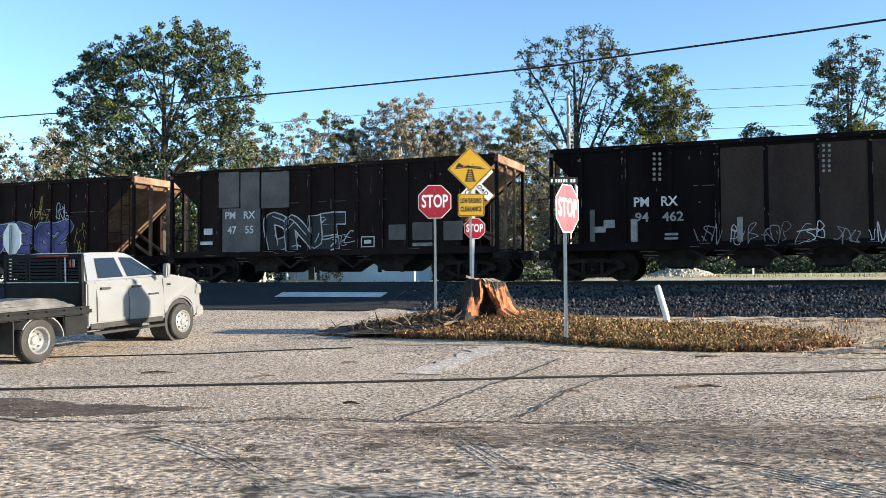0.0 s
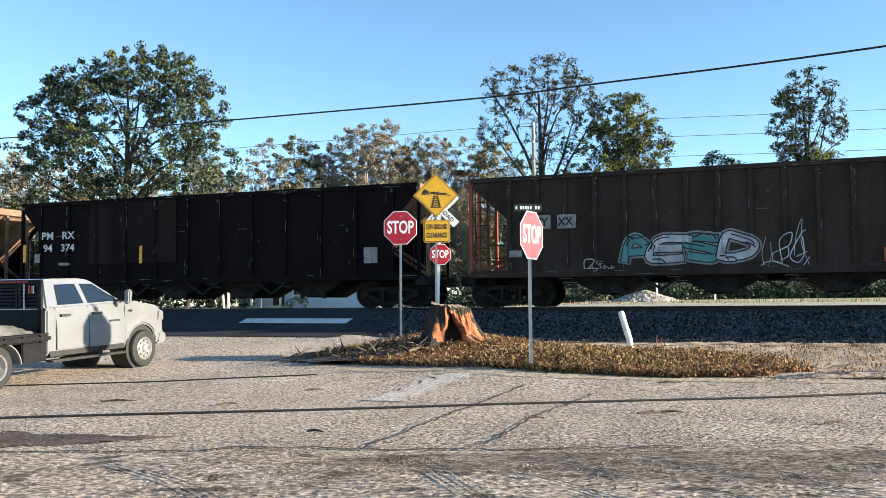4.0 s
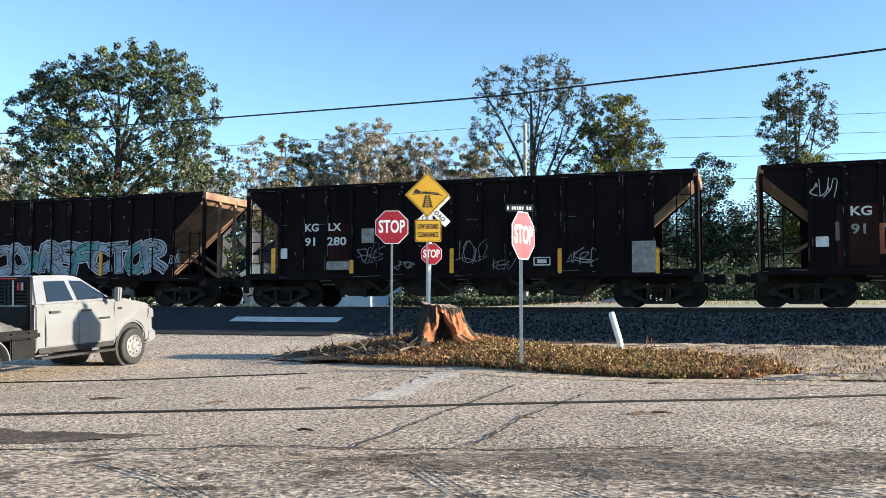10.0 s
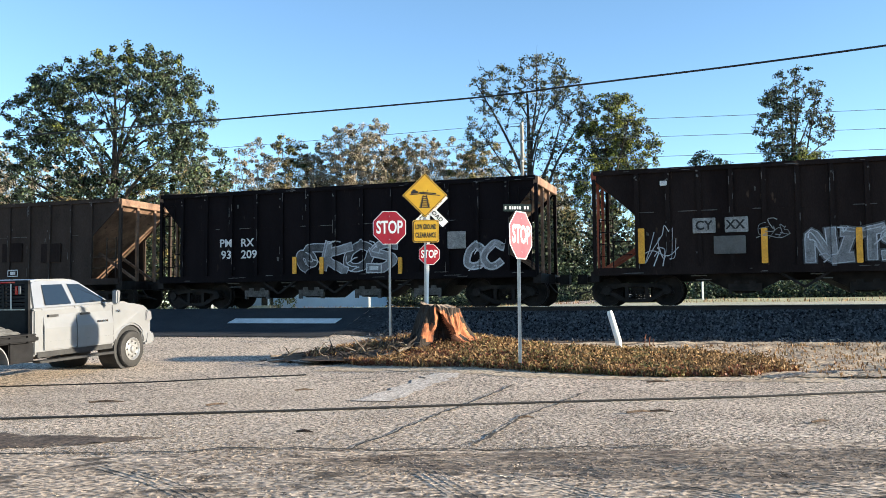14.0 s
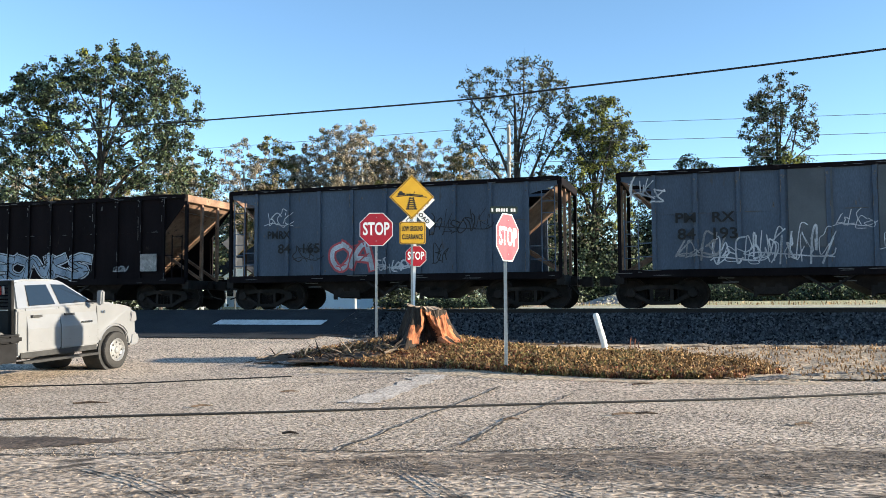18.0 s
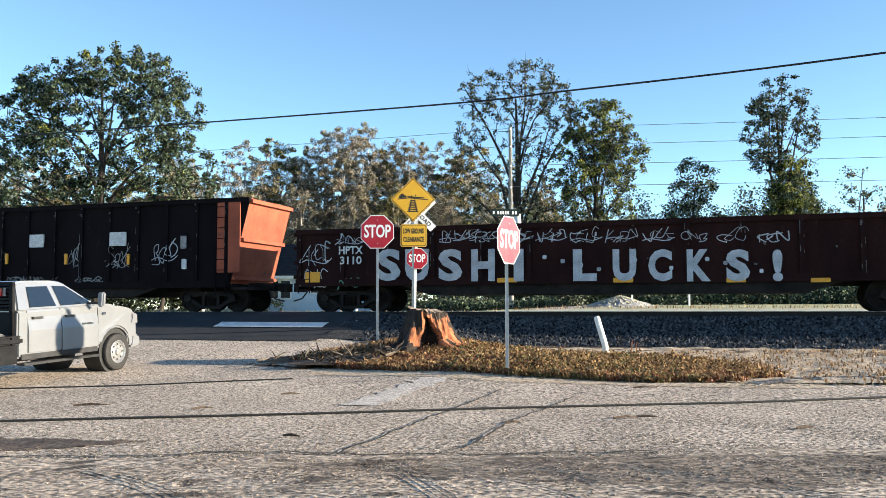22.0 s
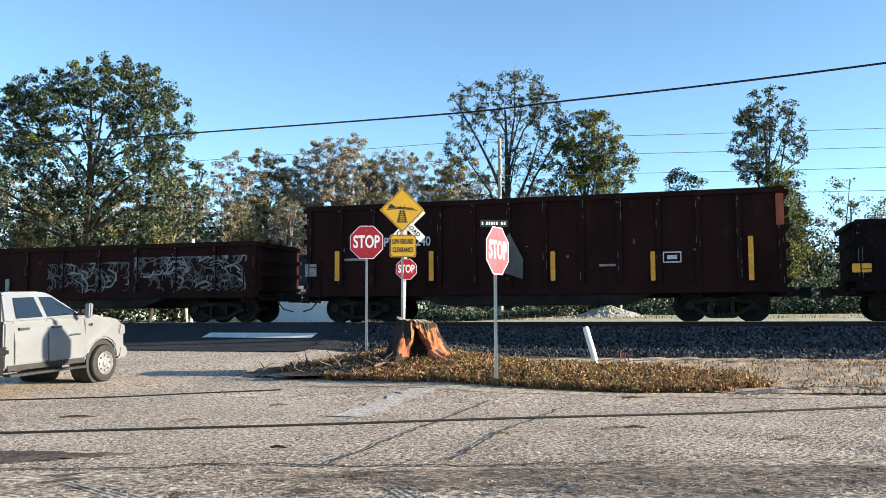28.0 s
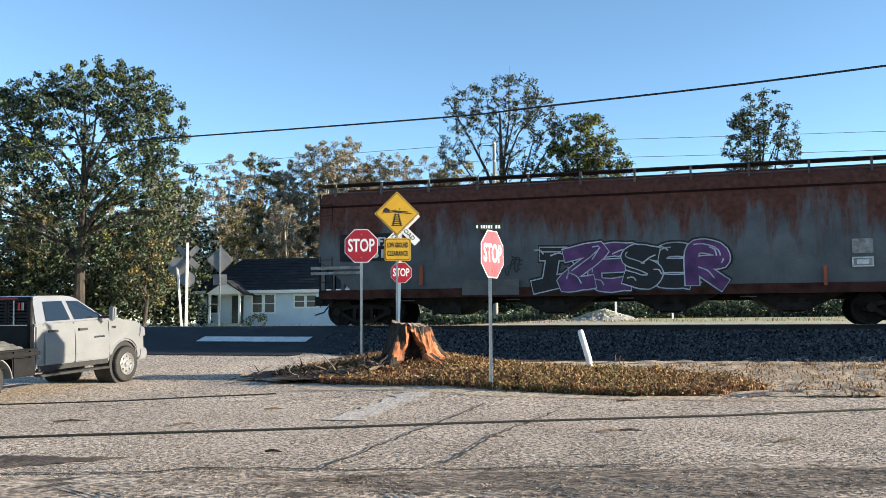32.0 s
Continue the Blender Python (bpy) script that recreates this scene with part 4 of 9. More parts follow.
def onto_side(b, car):
    """Lays flat paint onto the side sheet and over the ribs that stand out of it."""
    if car.name not in RIBS:
        return b
    half, xs = RIBS[car.name]
    edges = sorted([x + d for x in xs for d in (-half, half)] + [x for q in PANELS.get(car.name, ()) for x in q[:2]])
    out = Build()
    for f in b.f:
        poly = [tuple(b.v[i]) for i in f]
        lo, hi = min(p[0] for p in poly), max(p[0] for p in poly)
        cuts = [-99.0] + [e for e in edges if lo < e < hi] + [99.0]
        for x0, x1 in zip(cuts, cuts[1:]):
            piece = cut_x(cut_x(poly, x0, 1), x1, -1) if len(cuts) > 2 else poly
            if len(piece) < 3:
                continue
            m = sum(p[0] for p in piece) / len(piece)
            level = min([-1.486] + [y - 0.004 for x2, x3, y in PANELS.get(car.name, ()) if x2 < m < x3])
            level = -1.563 if any(abs(m - x) < half for x in xs) else level
            out.add([(p[0], p[1] - FACE + level, p[2]) for p in piece], [tuple(range(len(piece)))])
    return out


def graffiti(car, x0, x1, z0, z1, fill, edge, letters, seed, weight=0.2, halo=None, rim=0.055):
    """A sprayed piece: fat letter-like forms one over another, each with its outline, and maybe a halo behind all."""
    rng = random.Random(seed)
    n = len(letters)
    cell = (x1 - x0) / n
    wide = weight * (z1 - z0)
    hb = Build()
    for i, ch in enumerate(letters):
        sk, tilt, grow = rng.uniform(-0.25, 0.35), rng.uniform(-0.14, 0.14), rng.uniform(1.05, 1.25)
        wild = 0.0 if ch in "jg" else 0.06
        lines = []
        for st in STROKES[ch]:
            pts = []
            for px, pz in curved([(qx + rng.uniform(-wild, wild), qz + rng.uniform(-wild, wild) * 0.8) for qx, qz in st]):
                zz = z0 + (z1 - z0) * (0.5 + (pz - 0.5) * rng.uniform(0.96, 1.02) + tilt * (px - 0.5))
                pts.append(Vector((x0 + cell * (i + 0.5 + grow * (px - 0.5) * 0.92 + sk * (pz - 0.5)), zz)))
            lines.append(pts)
        lift = FACE - 0.004 - 0.004 * (i % 2)
        for p in lines:
            ribbon(hb, p, wide + 5 * rim, FACE - 0.0005)
        colour = fill.split("/")[i % len(fill.split("/"))]
        for p in lines:
            if edge:
                b = Build()
                ribbon(b, p, wide + 2 * rim, lift)
                part("spray_outline", onto_side(b, car), SPRAY[edge], car, "sprayed outline of a letter", kind="stuff")
            b = Build()
            ribbon(b, p, wide, lift - 0.0022)
            part("graffiti_letter", onto_side(b, car), SPRAY[colour], car, "sprayed graffiti letter", kind="stuff")
        if edge and weight > 0.12 and ch not in "jg":
            for _ in range(3):
                b = Build()
                a = lines[0][rng.randrange(len(lines[0]))]
                q = a + Vector((rng.uniform(-0.5, 0.5) * cell, rng.uniform(-0.4, 0.4) * (z1 - z0)))
                q = Vector((q.x, min(max(q.y, z0 - 0.1), z1 + 0.1)))
                ribbon(b, curved([a, a.lerp(q, 0.5) + Vector((0.04, 0.05)), q], 4), 0.04, lift - 0.0035)
                part("spray_stroke", onto_side(b, car), SPRAY[edge], car, "stray sprayed stroke", kind="stuff")
        if edge and weight > 0.25:
            b = Build()
            p = lines[0]
            q = [v + Vector((-wide * 0.18, wide * 0.18)) for v in p[len(p) // 4:len(p) // 2 + 2]]
            ribbon(b, q, 0.035, lift - 0.0042)
            part("spray_highlight", onto_side(b, car), SPRAY[edge], car, "sprayed highlight", kind="stuff")
    if halo:
        part("spray_halo", onto_side(hb, car), SPRAY[halo], car, "sprayed halo of the lettering", kind="stuff")


def worn_piece(car, x0, x1, z0, z1, seed, count=60):
    """A faded, half-scrubbed graffiti piece: overlapping worn strokes."""
    rng = random.Random(seed)
    for g in range(4):
        b = Build()
        for _ in range(count // 4):
            x, z, l, a = rng.uniform(x0, x1), rng.uniform(z0, z1), rng.uniform(0.15, 0.7), rng.choice((0.2, 1.3, 1.6, 1.9, 2.8)) + rng.uniform(-0.3, 0.3)
            pts = [(x, z), (x + l * 0.5 * math.cos(a) + 0.05, z + l * 0.5 * math.sin(a)), (x + l * math.cos(a + 0.4), z + l * math.sin(a + 0.4))]
            pts = [(min(max(px, x0), x1), min(max(pz, z0), z1)) for px, pz in pts]
            ribbon(b, curved(pts, 5), rng.uniform(0.015, 0.07), FACE - 0.003 - 0.002 * g)
        part("worn_graffiti", onto_side(b, car), SPRAY["dim" if g == 3 else "faint"], car, "worn, half-scrubbed graffiti", kind="stuff")


def scribble(car, x0, x1, z0, z1, colour, seed, w=0.035):
    """A thin sprayed tag: slanted, uneven loops and strokes that run into each other."""
    rng = random.Random(seed)
    b = Build()
    h, n = z1 - z0, max(3, int((x1 - x0) / 0.19))
    step = (x1 - x0) / n
    base_tilt = rng.uniform(-0.10, 0.14)
    for i in range(n):
        grow, drop, lean = rng.uniform(0.55, 1.1), rng.uniform(-0.12, 0.2), rng.uniform(0.05, 0.45)
        for st in STROKES[rng.choice("aceosuknbb")]:
            pts = []
            for px, pz in st:
                px, pz = px + rng.uniform(-0.4, 0.4), pz + rng.uniform(-0.26, 0.26)
                zz = (drop + grow * pz * 0.85 + base_tilt * (i + px) / n) * h
                pts.append((x0 + step * (i + 1.15 * px - 0.1) + lean * zz * 0.6, z0 + min(max(zz, -0.1 * h), 1.1 * h)))
            ribbon(b, curved(pts, 5), w * rng.uniform(0.4, 1.0), FACE - 0.006)
    if n > 3:
        z = z0 + rng.uniform(-0.05, 0.25) * h
        ribbon(b, curved([(x0 - step * 0.3, z), (x0 + step, z + 0.12 * h), (x1 - step, z - 0.05 * h), (x1 + step * 0.4, z + 0.2 * h)], 5), w * 0.7, FACE - 0.006)
    part("sprayed_tag", onto_side(b, car), SPRAY[colour], car, "thin sprayed tag", kind="stuff")


def stencil_box(car, x0, x1, z0, z1):
    """A small white frame with a line of writing in it."""
    b = Build()
    e = 0.035
    b.box(x0, x1, FACE - 0.004, FACE, z0, z0 + e).box(x0, x1, FACE - 0.004, FACE, z1 - e, z1).box(x0, x0 + e, FACE - 0.004, FACE, z0, z1).box(x1 - e, x1, FACE - 0.004, FACE, z0, z1)
    b.box(x0 + 0.12, x1 - 0.12, FACE - 0.004, FACE, (z0 + z1) / 2 - 0.06, (z0 + z1) / 2 + 0.06)
    part("stencil_box", b, MARK_WHITE, car, "white stencilled frame")

# ---- the cars, in the order in which they pass ----
SCALE = 0.96
JOINTS = [21.7, 5.67, -9.14, -24.12, -38.85, -56.1, -74.75, -90.55, -105.73, -121.56, -139.02, -156.19, -171.77, -189.14, -206.39, -222.3, -238.49, -255.0, -268.69,
          -282.27, -298.1, -321.17, -344.14, -361.51, -378.6, -401.7, -424.56, -441.7, -464.85, -486.54, -507.75]
CARS = []


def slot(k):
    """Length of car k and the place of its middle at the start, along the track."""
    return (JOINTS[k] - JOINTS[k + 1]) * SCALE, (JOINTS[k] + JOINTS[k + 1]) / 2 * SCALE


def run(t):
    """How far the train has come after t seconds; it gathers speed."""
    return (14.945 * t + 0.02896 * t * t) * SCALE


def put(k, made):
    CARS.append((k, made[0]))
    return made


L = [slot(k)[0] for k in range(30)]
T1 = 3.98
GREY_DARK = paint("darker_blue_grey_paint", (0.05, 0.057, 0.067), (0.08, 0.09, 0.10), scale=0.8, rough=0.65)
BAND = paint("greyed_band", (0.088, 0.105, 0.118), (0.125, 0.142, 0.155), scale=0.6, rough=0.6, grain=0.08)


# car 0
c, h = put(0, open_hopper(0, L[0], T1, SOOT, "black open hopper car with a brown half and white tags", 4, 10, (0.9, 1.2)))
patch(c, -1.87, 4.09, 0.97, 3.77, TAUPE, "brown repainted half", y=-1.53)
mark(c, "PM  RX", -4.31, -3.05, 2.31, 0.28, MARK_WHITE, 0.006)
mark(c, "94  462", -4.28, -2.90, 1.86, 0.28, MARK_DIM, 0.006)
scribble(c, -2.59, -1.89, 1.07, 1.63, "dim", 10, 0.035)
scribble(c, -1.71, -0.98, 1.06, 1.61, "white", 11, 0.035)
scribble(c, -0.79, -0.13, 1.04, 1.58, "dim", 12, 0.035)
scribble(c, 0.12, 0.77, 1.02, 1.56, "white", 13, 0.035)
scribble(c, 1.03, 1.69, 1.00, 1.53, "dim", 14, 0.035)
scribble(c, 1.87, 2.48, 0.98, 1.51, "white", 15, 0.035)
patch(c, -5.21, -4.88, 1.57, 1.81, MARK_DIM, "small worn notice", name="notice")
patch(c, -5.52, -5.15, 1.44, 1.62, MARK_DIM, "small worn notice", name="notice")
patch(c, -3.44, -3.06, 1.31, 1.38, MARK_DIM, "small worn notice", name="notice")
patch(c, -3.45, -3.06, 1.19, 1.26, MARK_DIM, "small worn notice", name="notice")
patch(c, -5.62, -5.48, 1.18, 2.13, PATCHED, "faded strip", name="reflector")
patch(c, -4.41, -4.22, 1.15, 1.82, MARK_DIM, "pale stencil bar", name="stencil_bar")
patch(c, -1.44, -1.29, 1.09, 1.79, MARK_DIM, "pale stencil bar", name="stencil_bar")
patch(c, -3.75, -3.67, 3.67, 3.75, MARK_DIM, "small worn notice", name="notice")
patch(c, -3.59, -3.51, 3.66, 3.74, MARK_DIM, "small worn notice", name="notice")
patch(c, -3.75, -3.67, 3.52, 3.60, MARK_DIM, "small worn notice", name="notice")
patch(c, -3.59, -3.51, 3.51, 3.59, MARK_DIM, "small worn notice", name="notice")
patch(c, -3.75, -3.67, 3.37, 3.45, MARK_DIM, "small worn notice", name="notice")
patch(c, -3.59, -3.51, 3.36, 3.45, MARK_DIM, "small worn notice", name="notice")
patch(c, -3.76, -3.67, 3.22, 3.30, MARK_DIM, "small worn notice", name="notice")
patch(c, -3.59, -3.51, 3.21, 3.30, MARK_DIM, "small worn notice", name="notice")
patch(c, -3.76, -3.68, 3.07, 3.16, MARK_DIM, "small worn notice", name="notice")
patch(c, -3.60, -3.52, 3.06, 3.15, MARK_DIM, "small worn notice", name="notice")
patch(c, -3.76, -3.68, 2.92, 3.01, MARK_DIM, "small worn notice", name="notice")
patch(c, -3.60, -3.52, 2.91, 3.00, MARK_DIM, "small worn notice", name="notice")
patch(c, 0.80, 0.87, 3.64, 3.72, MARK_DIM, "small worn notice", name="notice")
patch(c, 0.94, 1.01, 3.63, 3.71, MARK_DIM, "small worn notice", name="notice")
patch(c, 0.80, 0.87, 3.50, 3.58, MARK_DIM, "small worn notice", name="notice")
patch(c, 0.94, 1.01, 3.49, 3.57, MARK_DIM, "small worn notice", name="notice")
patch(c, 0.79, 0.86, 3.36, 3.44, MARK_DIM, "small worn notice", name="notice")
patch(c, 0.94, 1.01, 3.35, 3.43, MARK_DIM, "small worn notice", name="notice")
patch(c, 0.79, 0.86, 3.22, 3.30, MARK_DIM, "small worn notice", name="notice")
patch(c, 0.93, 1.00, 3.21, 3.29, MARK_DIM, "small worn notice", name="notice")
patch(c, 0.79, 0.86, 3.08, 3.16, MARK_DIM, "small worn notice", name="notice")
patch(c, 0.93, 1.00, 3.07, 3.15, MARK_DIM, "small worn notice", name="notice")
patch(c, 0.79, 0.86, 2.94, 3.02, MARK_DIM, "small worn notice", name="notice")
patch(c, 0.93, 1.00, 2.94, 3.01, MARK_DIM, "small worn notice", name="notice")

# car 1
c, h = put(1, open_hopper(1, L[1], T1, BROWN, "dark brown open hopper car with grey primer patches", 3, 12, peaks=((4.6, 0.15, 1.2),)))
patch(c, -4.11, -3.27, 2.65, 3.91, PATCHED, "grey primer patch")
patch(c, -3.20, -2.43, 2.62, 3.87, PATCHED, "grey primer patch")
patch(c, -2.34, -1.24, 2.58, 3.83, PATCHED, "grey primer patch")
patch(c, -3.96, -2.40, 1.08, 2.62, PATCHED, "grey primer patch")
mark(c, "PM  RX", -3.84, -2.59, 2.37, 0.26, MARK_WHITE, 0.006)
mark(c, "47  55", -3.74, -2.66, 1.85, 0.28, MARK_WHITE, 0.006)
graffiti(c, -2.07, 0.68, 1.29, 2.15, "black", "white", "dne", 21, 0.42, None, 0.045)
scribble(c, 0.38, 1.13, 1.20, 1.86, "white", 22, 0.035)
patch(c, -4.75, -4.39, 1.71, 1.93, MARK_WHITE, "small worn notice", name="notice")
patch(c, -4.90, -4.39, 1.35, 1.47, MARK_WHITE, "small worn notice", name="notice")
stencil_box(c, 1.53, 2.03, 1.15, 1.51)
patch(c, 2.54, 3.15, 1.37, 1.87, PATCHED, "small worn notice", name="notice")
patch(c, 3.39, 4.08, 1.35, 1.92, PATCHED, "small worn notice", name="notice")
patch(c, 4.47, 5.11, 1.32, 1.93, PATCHED, "small worn notice", name="notice")
patch(c, 3.39, 4.08, 1.15, 1.26, MARK_DIM, "small worn notice", name="notice")

# car 2
c, h = put(2, open_hopper(2, L[2], T1, BROWN, "dark brown open hopper car with a big violet graffiti piece", 4, 12, peaks=((4.2, 0.2, 1.3),), rib_mat=OXIDE))
mark(c, "PM  RX", -3.94, -2.69, 2.46, 0.26, MARK_WHITE, 0.006)
mark(c, "20", -3.84, -3.44, 2.01, 0.26, MARK_WHITE, 0.006)
graffiti(c, -2.99, 3.15, 1.36, 2.20, "violet", "black", "uwestemsz", 31, 0.36, "pale", 0.03)
scribble(c, 1.38, 2.28, 2.49, 3.41, "gold", 32, 0.035)
scribble(c, 2.52, 3.25, 2.46, 3.06, "white", 33, 0.05)
scribble(c, 3.40, 4.03, 1.08, 2.36, "gold", 34, 0.035)
patch(c, -4.73, -4.30, 1.91, 2.18, REFLECT, "orange square", name="placard")
patch(c, -6.22, -4.83, 1.45, 4.04, MAROON, "maroon end panel", y=-1.53)

# car 3
c, h = put(3, open_hopper(3, L[3], T1, BROWN, "sooty brown open hopper car with white sprayed letters", 4, 12))
patch(c, -2.98, -2.36, 2.15, 2.53, MARK_DIM, "worn white stencil square", name="stencil_panel")
patch(c, -2.11, -1.56, 2.12, 2.50, MARK_DIM, "worn white stencil square", name="stencil_panel")
mark(c, "PM  RX", -2.93, -1.61, 2.31, 0.27, MARK_BLACK, 0.006, FACE - 0.004)
mark(c, "98  160", -2.88, -1.59, 1.82, 0.27, MARK_DIM, 0.006)
graffiti(c, -1.43, 3.41, 1.20, 2.25, "faint", "white", "sketo", 41, 0.24, "black", 0.05)
scribble(c, -6.14, -5.30, 3.22, 4.02, "white", 42, 0.035)
scribble(c, -0.92, 2.87, 1.08, 2.17, "dim", 43, 0.035)
stencil_box(c, 1.67, 2.12, 1.16, 1.46)
patch(c, -4.96, -4.82, 1.12, 1.69, REFLECT, "yellow reflective strip", name="reflector")
patch(c, 0.32, 0.45, 1.03, 1.57, REFLECT, "yellow reflective strip", name="reflector")
patch(c, 3.51, 3.63, 0.98, 1.49, REFLECT, "yellow reflective strip", name="reflector")
patch(c, -2.10, -1.97, 1.07, 1.54, REFLECT, "yellow reflective strip", name="reflector")
patch(c, -2.88, -2.38, 1.12, 1.40, MARK_WHITE, "small worn notice", name="notice")

# car 4
c, h = put(4, open_hopper(4, L[4], T1, TAUPE, "brown open hopper car with an orange primer end and green letters", 3, 15, peaks=((-1.5, 0.12, 1.2),), end_mat=RUST, end_paint=RUST))
patch(c, -5.43, -4.86, 2.36, 2.78, MARK_DIM, "worn white stencil square", name="stencil_panel")
patch(c, -4.65, -4.08, 2.36, 2.78, MARK_DIM, "worn white stencil square", name="stencil_panel")
mark(c, "CY  XX", -5.35, -4.16, 2.57, 0.26, MARK_BLACK, 0.006, FACE - 0.004)
graffiti(c, -2.75, 0.90, 1.37, 1.96, "teal/white", "black", "aesd", 51, 0.34, "dim", 0.035)
scribble(c, 1.14, 2.28, 1.02, 2.28, "white", 52, 0.035)
scribble(c, -3.83, -3.05, 1.07, 1.36, "white", 53, 0.035)
patch(c, 4.21, 4.70, 1.16, 1.56, RUST, "orange notice", name="placard")
patch(c, -6.16, -5.76, 1.52, 1.73, MARK_DIM, "small worn notice", name="notice")
patch(c, -11.04, -10.57, 1.45, 1.97, MARK_DIM, "small worn notice", name="notice")

# car 5
c, h = put(5, open_hopper(5, L[5], T1, SOOT, "black open hopper car with a brown end panel", 4, 12, (0.9, 1.2)))
patch(c, -4.87, -1.10, 1.65, 3.97, BROWN, "brown repainted half", y=-1.53)
mark(c, "PM  RX", -7.05, -5.52, 2.75, 0.28, MARK_WHITE, 0.006)
mark(c, "94  374", -6.97, -5.53, 2.29, 0.28, MARK_WHITE, 0.006)
patch(c, -7.39, -7.14, 1.75, 2.09, MARK_DIM, "small worn notice", name="notice")
patch(c, -6.25, -5.78, 1.63, 1.73, MARK_DIM, "small worn notice", name="notice")
patch(c, -7.94, -7.82, 1.77, 2.44, REFLECT, "yellow reflective strip", name="reflector")
patch(c, -2.63, -2.52, 1.64, 2.27, REFLECT, "yellow reflective strip", name="reflector")

# car 6
c, h = put(6, open_hopper(6, L[6], T1, SOOT, "sooty black open hopper car with blue and gold graffiti letters", 4, 13, (0.9, 1.2)))
patch(c, -2.12, 6.37, 0.92, 4.03, BROWN, "brown repainted half", y=-1.53)
mark(c, "PM  RX", -4.41, -3.27, 2.27, 0.29, MARK_WHITE, 0.006)
mark(c, "94  205", -4.41, -3.08, 1.79, 0.29, MARK_WHITE, 0.006)
graffiti(c, -1.69, 2.75, 1.24, 1.98, "teal/pale/teal/gold", "black", "runso", 61, 0.34, "faint", 0.03)
patch(c, 3.70, 4.34, 1.81, 2.41, MARK_DIM, "small worn notice", name="notice")
patch(c, 4.82, 5.31, 1.39, 1.97, MARK_WHITE, "small worn notice", name="notice")
patch(c, -3.18, -2.99, 1.12, 1.26, MARK_WHITE, "small worn notice", name="notice")
patch(c, -2.75, -2.53, 1.11, 1.26, MARK_WHITE, "small worn notice", name="notice")
scribble(c, -5.57, -4.94, 1.00, 1.69, "white", 62, 0.035)
patch(c, -5.79, -5.63, 1.51, 2.10, REFLECT, "yellow reflective strip", name="reflector")
patch(c, 3.23, 3.36, 1.37, 1.90, REFLECT, "yellow reflective strip", name="reflector")
patch(c, 5.30, 5.42, 1.34, 1.85, REFLECT, "yellow reflective strip", name="reflector")
scribble(c, -2.57, -2.24, 1.88, 2.35, "white", 63, 0.035)

# car 7
c, h = put(7, open_hopper(7, L[7], T1, BROWN, "brown open hopper car with a wide pale blue graffiti piece", 4, 11, rib_mat=TAUPE))
graffiti(c, -2.75, 3.05, 1.30, 2.45, "pale", "black", "kesei", 71, 0.30, "pale", 0.05)
mark(c, "PM  RX", -4.27, -3.00, 2.32, 0.27, MARK_WHITE, 0.006)
mark(c, "20  237", -4.20, -2.88, 1.82, 0.29, MARK_WHITE, 0.006)
patch(c, -2.55, -2.40, 1.08, 4.27, PATCHED, "pale grey rib", name="pale_rib")
patch(c, -0.33, -0.19, 1.06, 4.16, PATCHED, "pale grey rib", name="pale_rib")
patch(c, 3.99, 4.11, 1.01, 3.95, PATCHED, "pale grey rib", name="pale_rib")
patch(c, 4.95, 5.07, 1.00, 3.90, PATCHED, "pale grey rib", name="pale_rib")
patch(c, 4.18, 4.70, 1.88, 2.15, REFLECT, "ochre square", name="placard")
scribble(c, 3.29, 3.92, 1.24, 1.74, "dim", 72, 0.035)
patch(c, 4.20, 4.82, 3.60, 3.73, MARK_WHITE, "white stencil bar", name="stencil_bar")
patch(c, -4.94, -4.61, 1.21, 1.72, MARK_DIM, "small worn notice", name="notice")

# car 8
c, h = put(8, open_hopper(8, L[8], T1, BROWN, "dark brown open hopper car with black and white graffiti", 4, 11, (0.9, 1.3)))
graffiti(c, -2.51, 5.09, 1.32, 2.20, "black", "white", "ewnrvuck", 81, 0.28, None, 0.05)
patch(c, -5.87, -5.71, 1.04, 3.95, PATCHED, "pale grey rib", name="pale_rib")
patch(c, -4.82, -4.66, 1.03, 3.91, PATCHED, "pale grey rib", name="pale_rib")
patch(c, -2.91, -2.76, 1.01, 3.82, PATCHED, "pale grey rib", name="pale_rib")
patch(c, -1.98, -1.84, 1.00, 3.78, PATCHED, "pale grey rib", name="pale_rib")
mark(c, "PM  RX", -4.61, -3.17, 2.24, 0.27, MARK_WHITE, 0.006)
mark(c, "93  103", -4.54, -3.13, 1.80, 0.29, MARK_WHITE, 0.006)
scribble(c, -5.61, -4.90, 2.73, 3.35, "dim", 82, 0.035)
scribble(c, -4.58, -3.74, 2.70, 3.35, "dim", 83, 0.035)
scribble(c, -3.59, -2.94, 2.67, 3.35, "dim", 84, 0.035)
patch(c, -6.66, -5.85, 2.86, 3.95, MARK_DIM, "bare grey panel", y=-1.54)
patch(c, 3.35, 3.48, 1.28, 1.74, REFLECT, "yellow reflective strip", name="reflector")
patch(c, 5.41, 5.53, 1.25, 1.69, REFLECT, "yellow reflective strip", name="reflector")
patch(c, 5.91, 6.05, 1.14, 2.13, REFLECT, "yellow reflective strip", name="reflector")

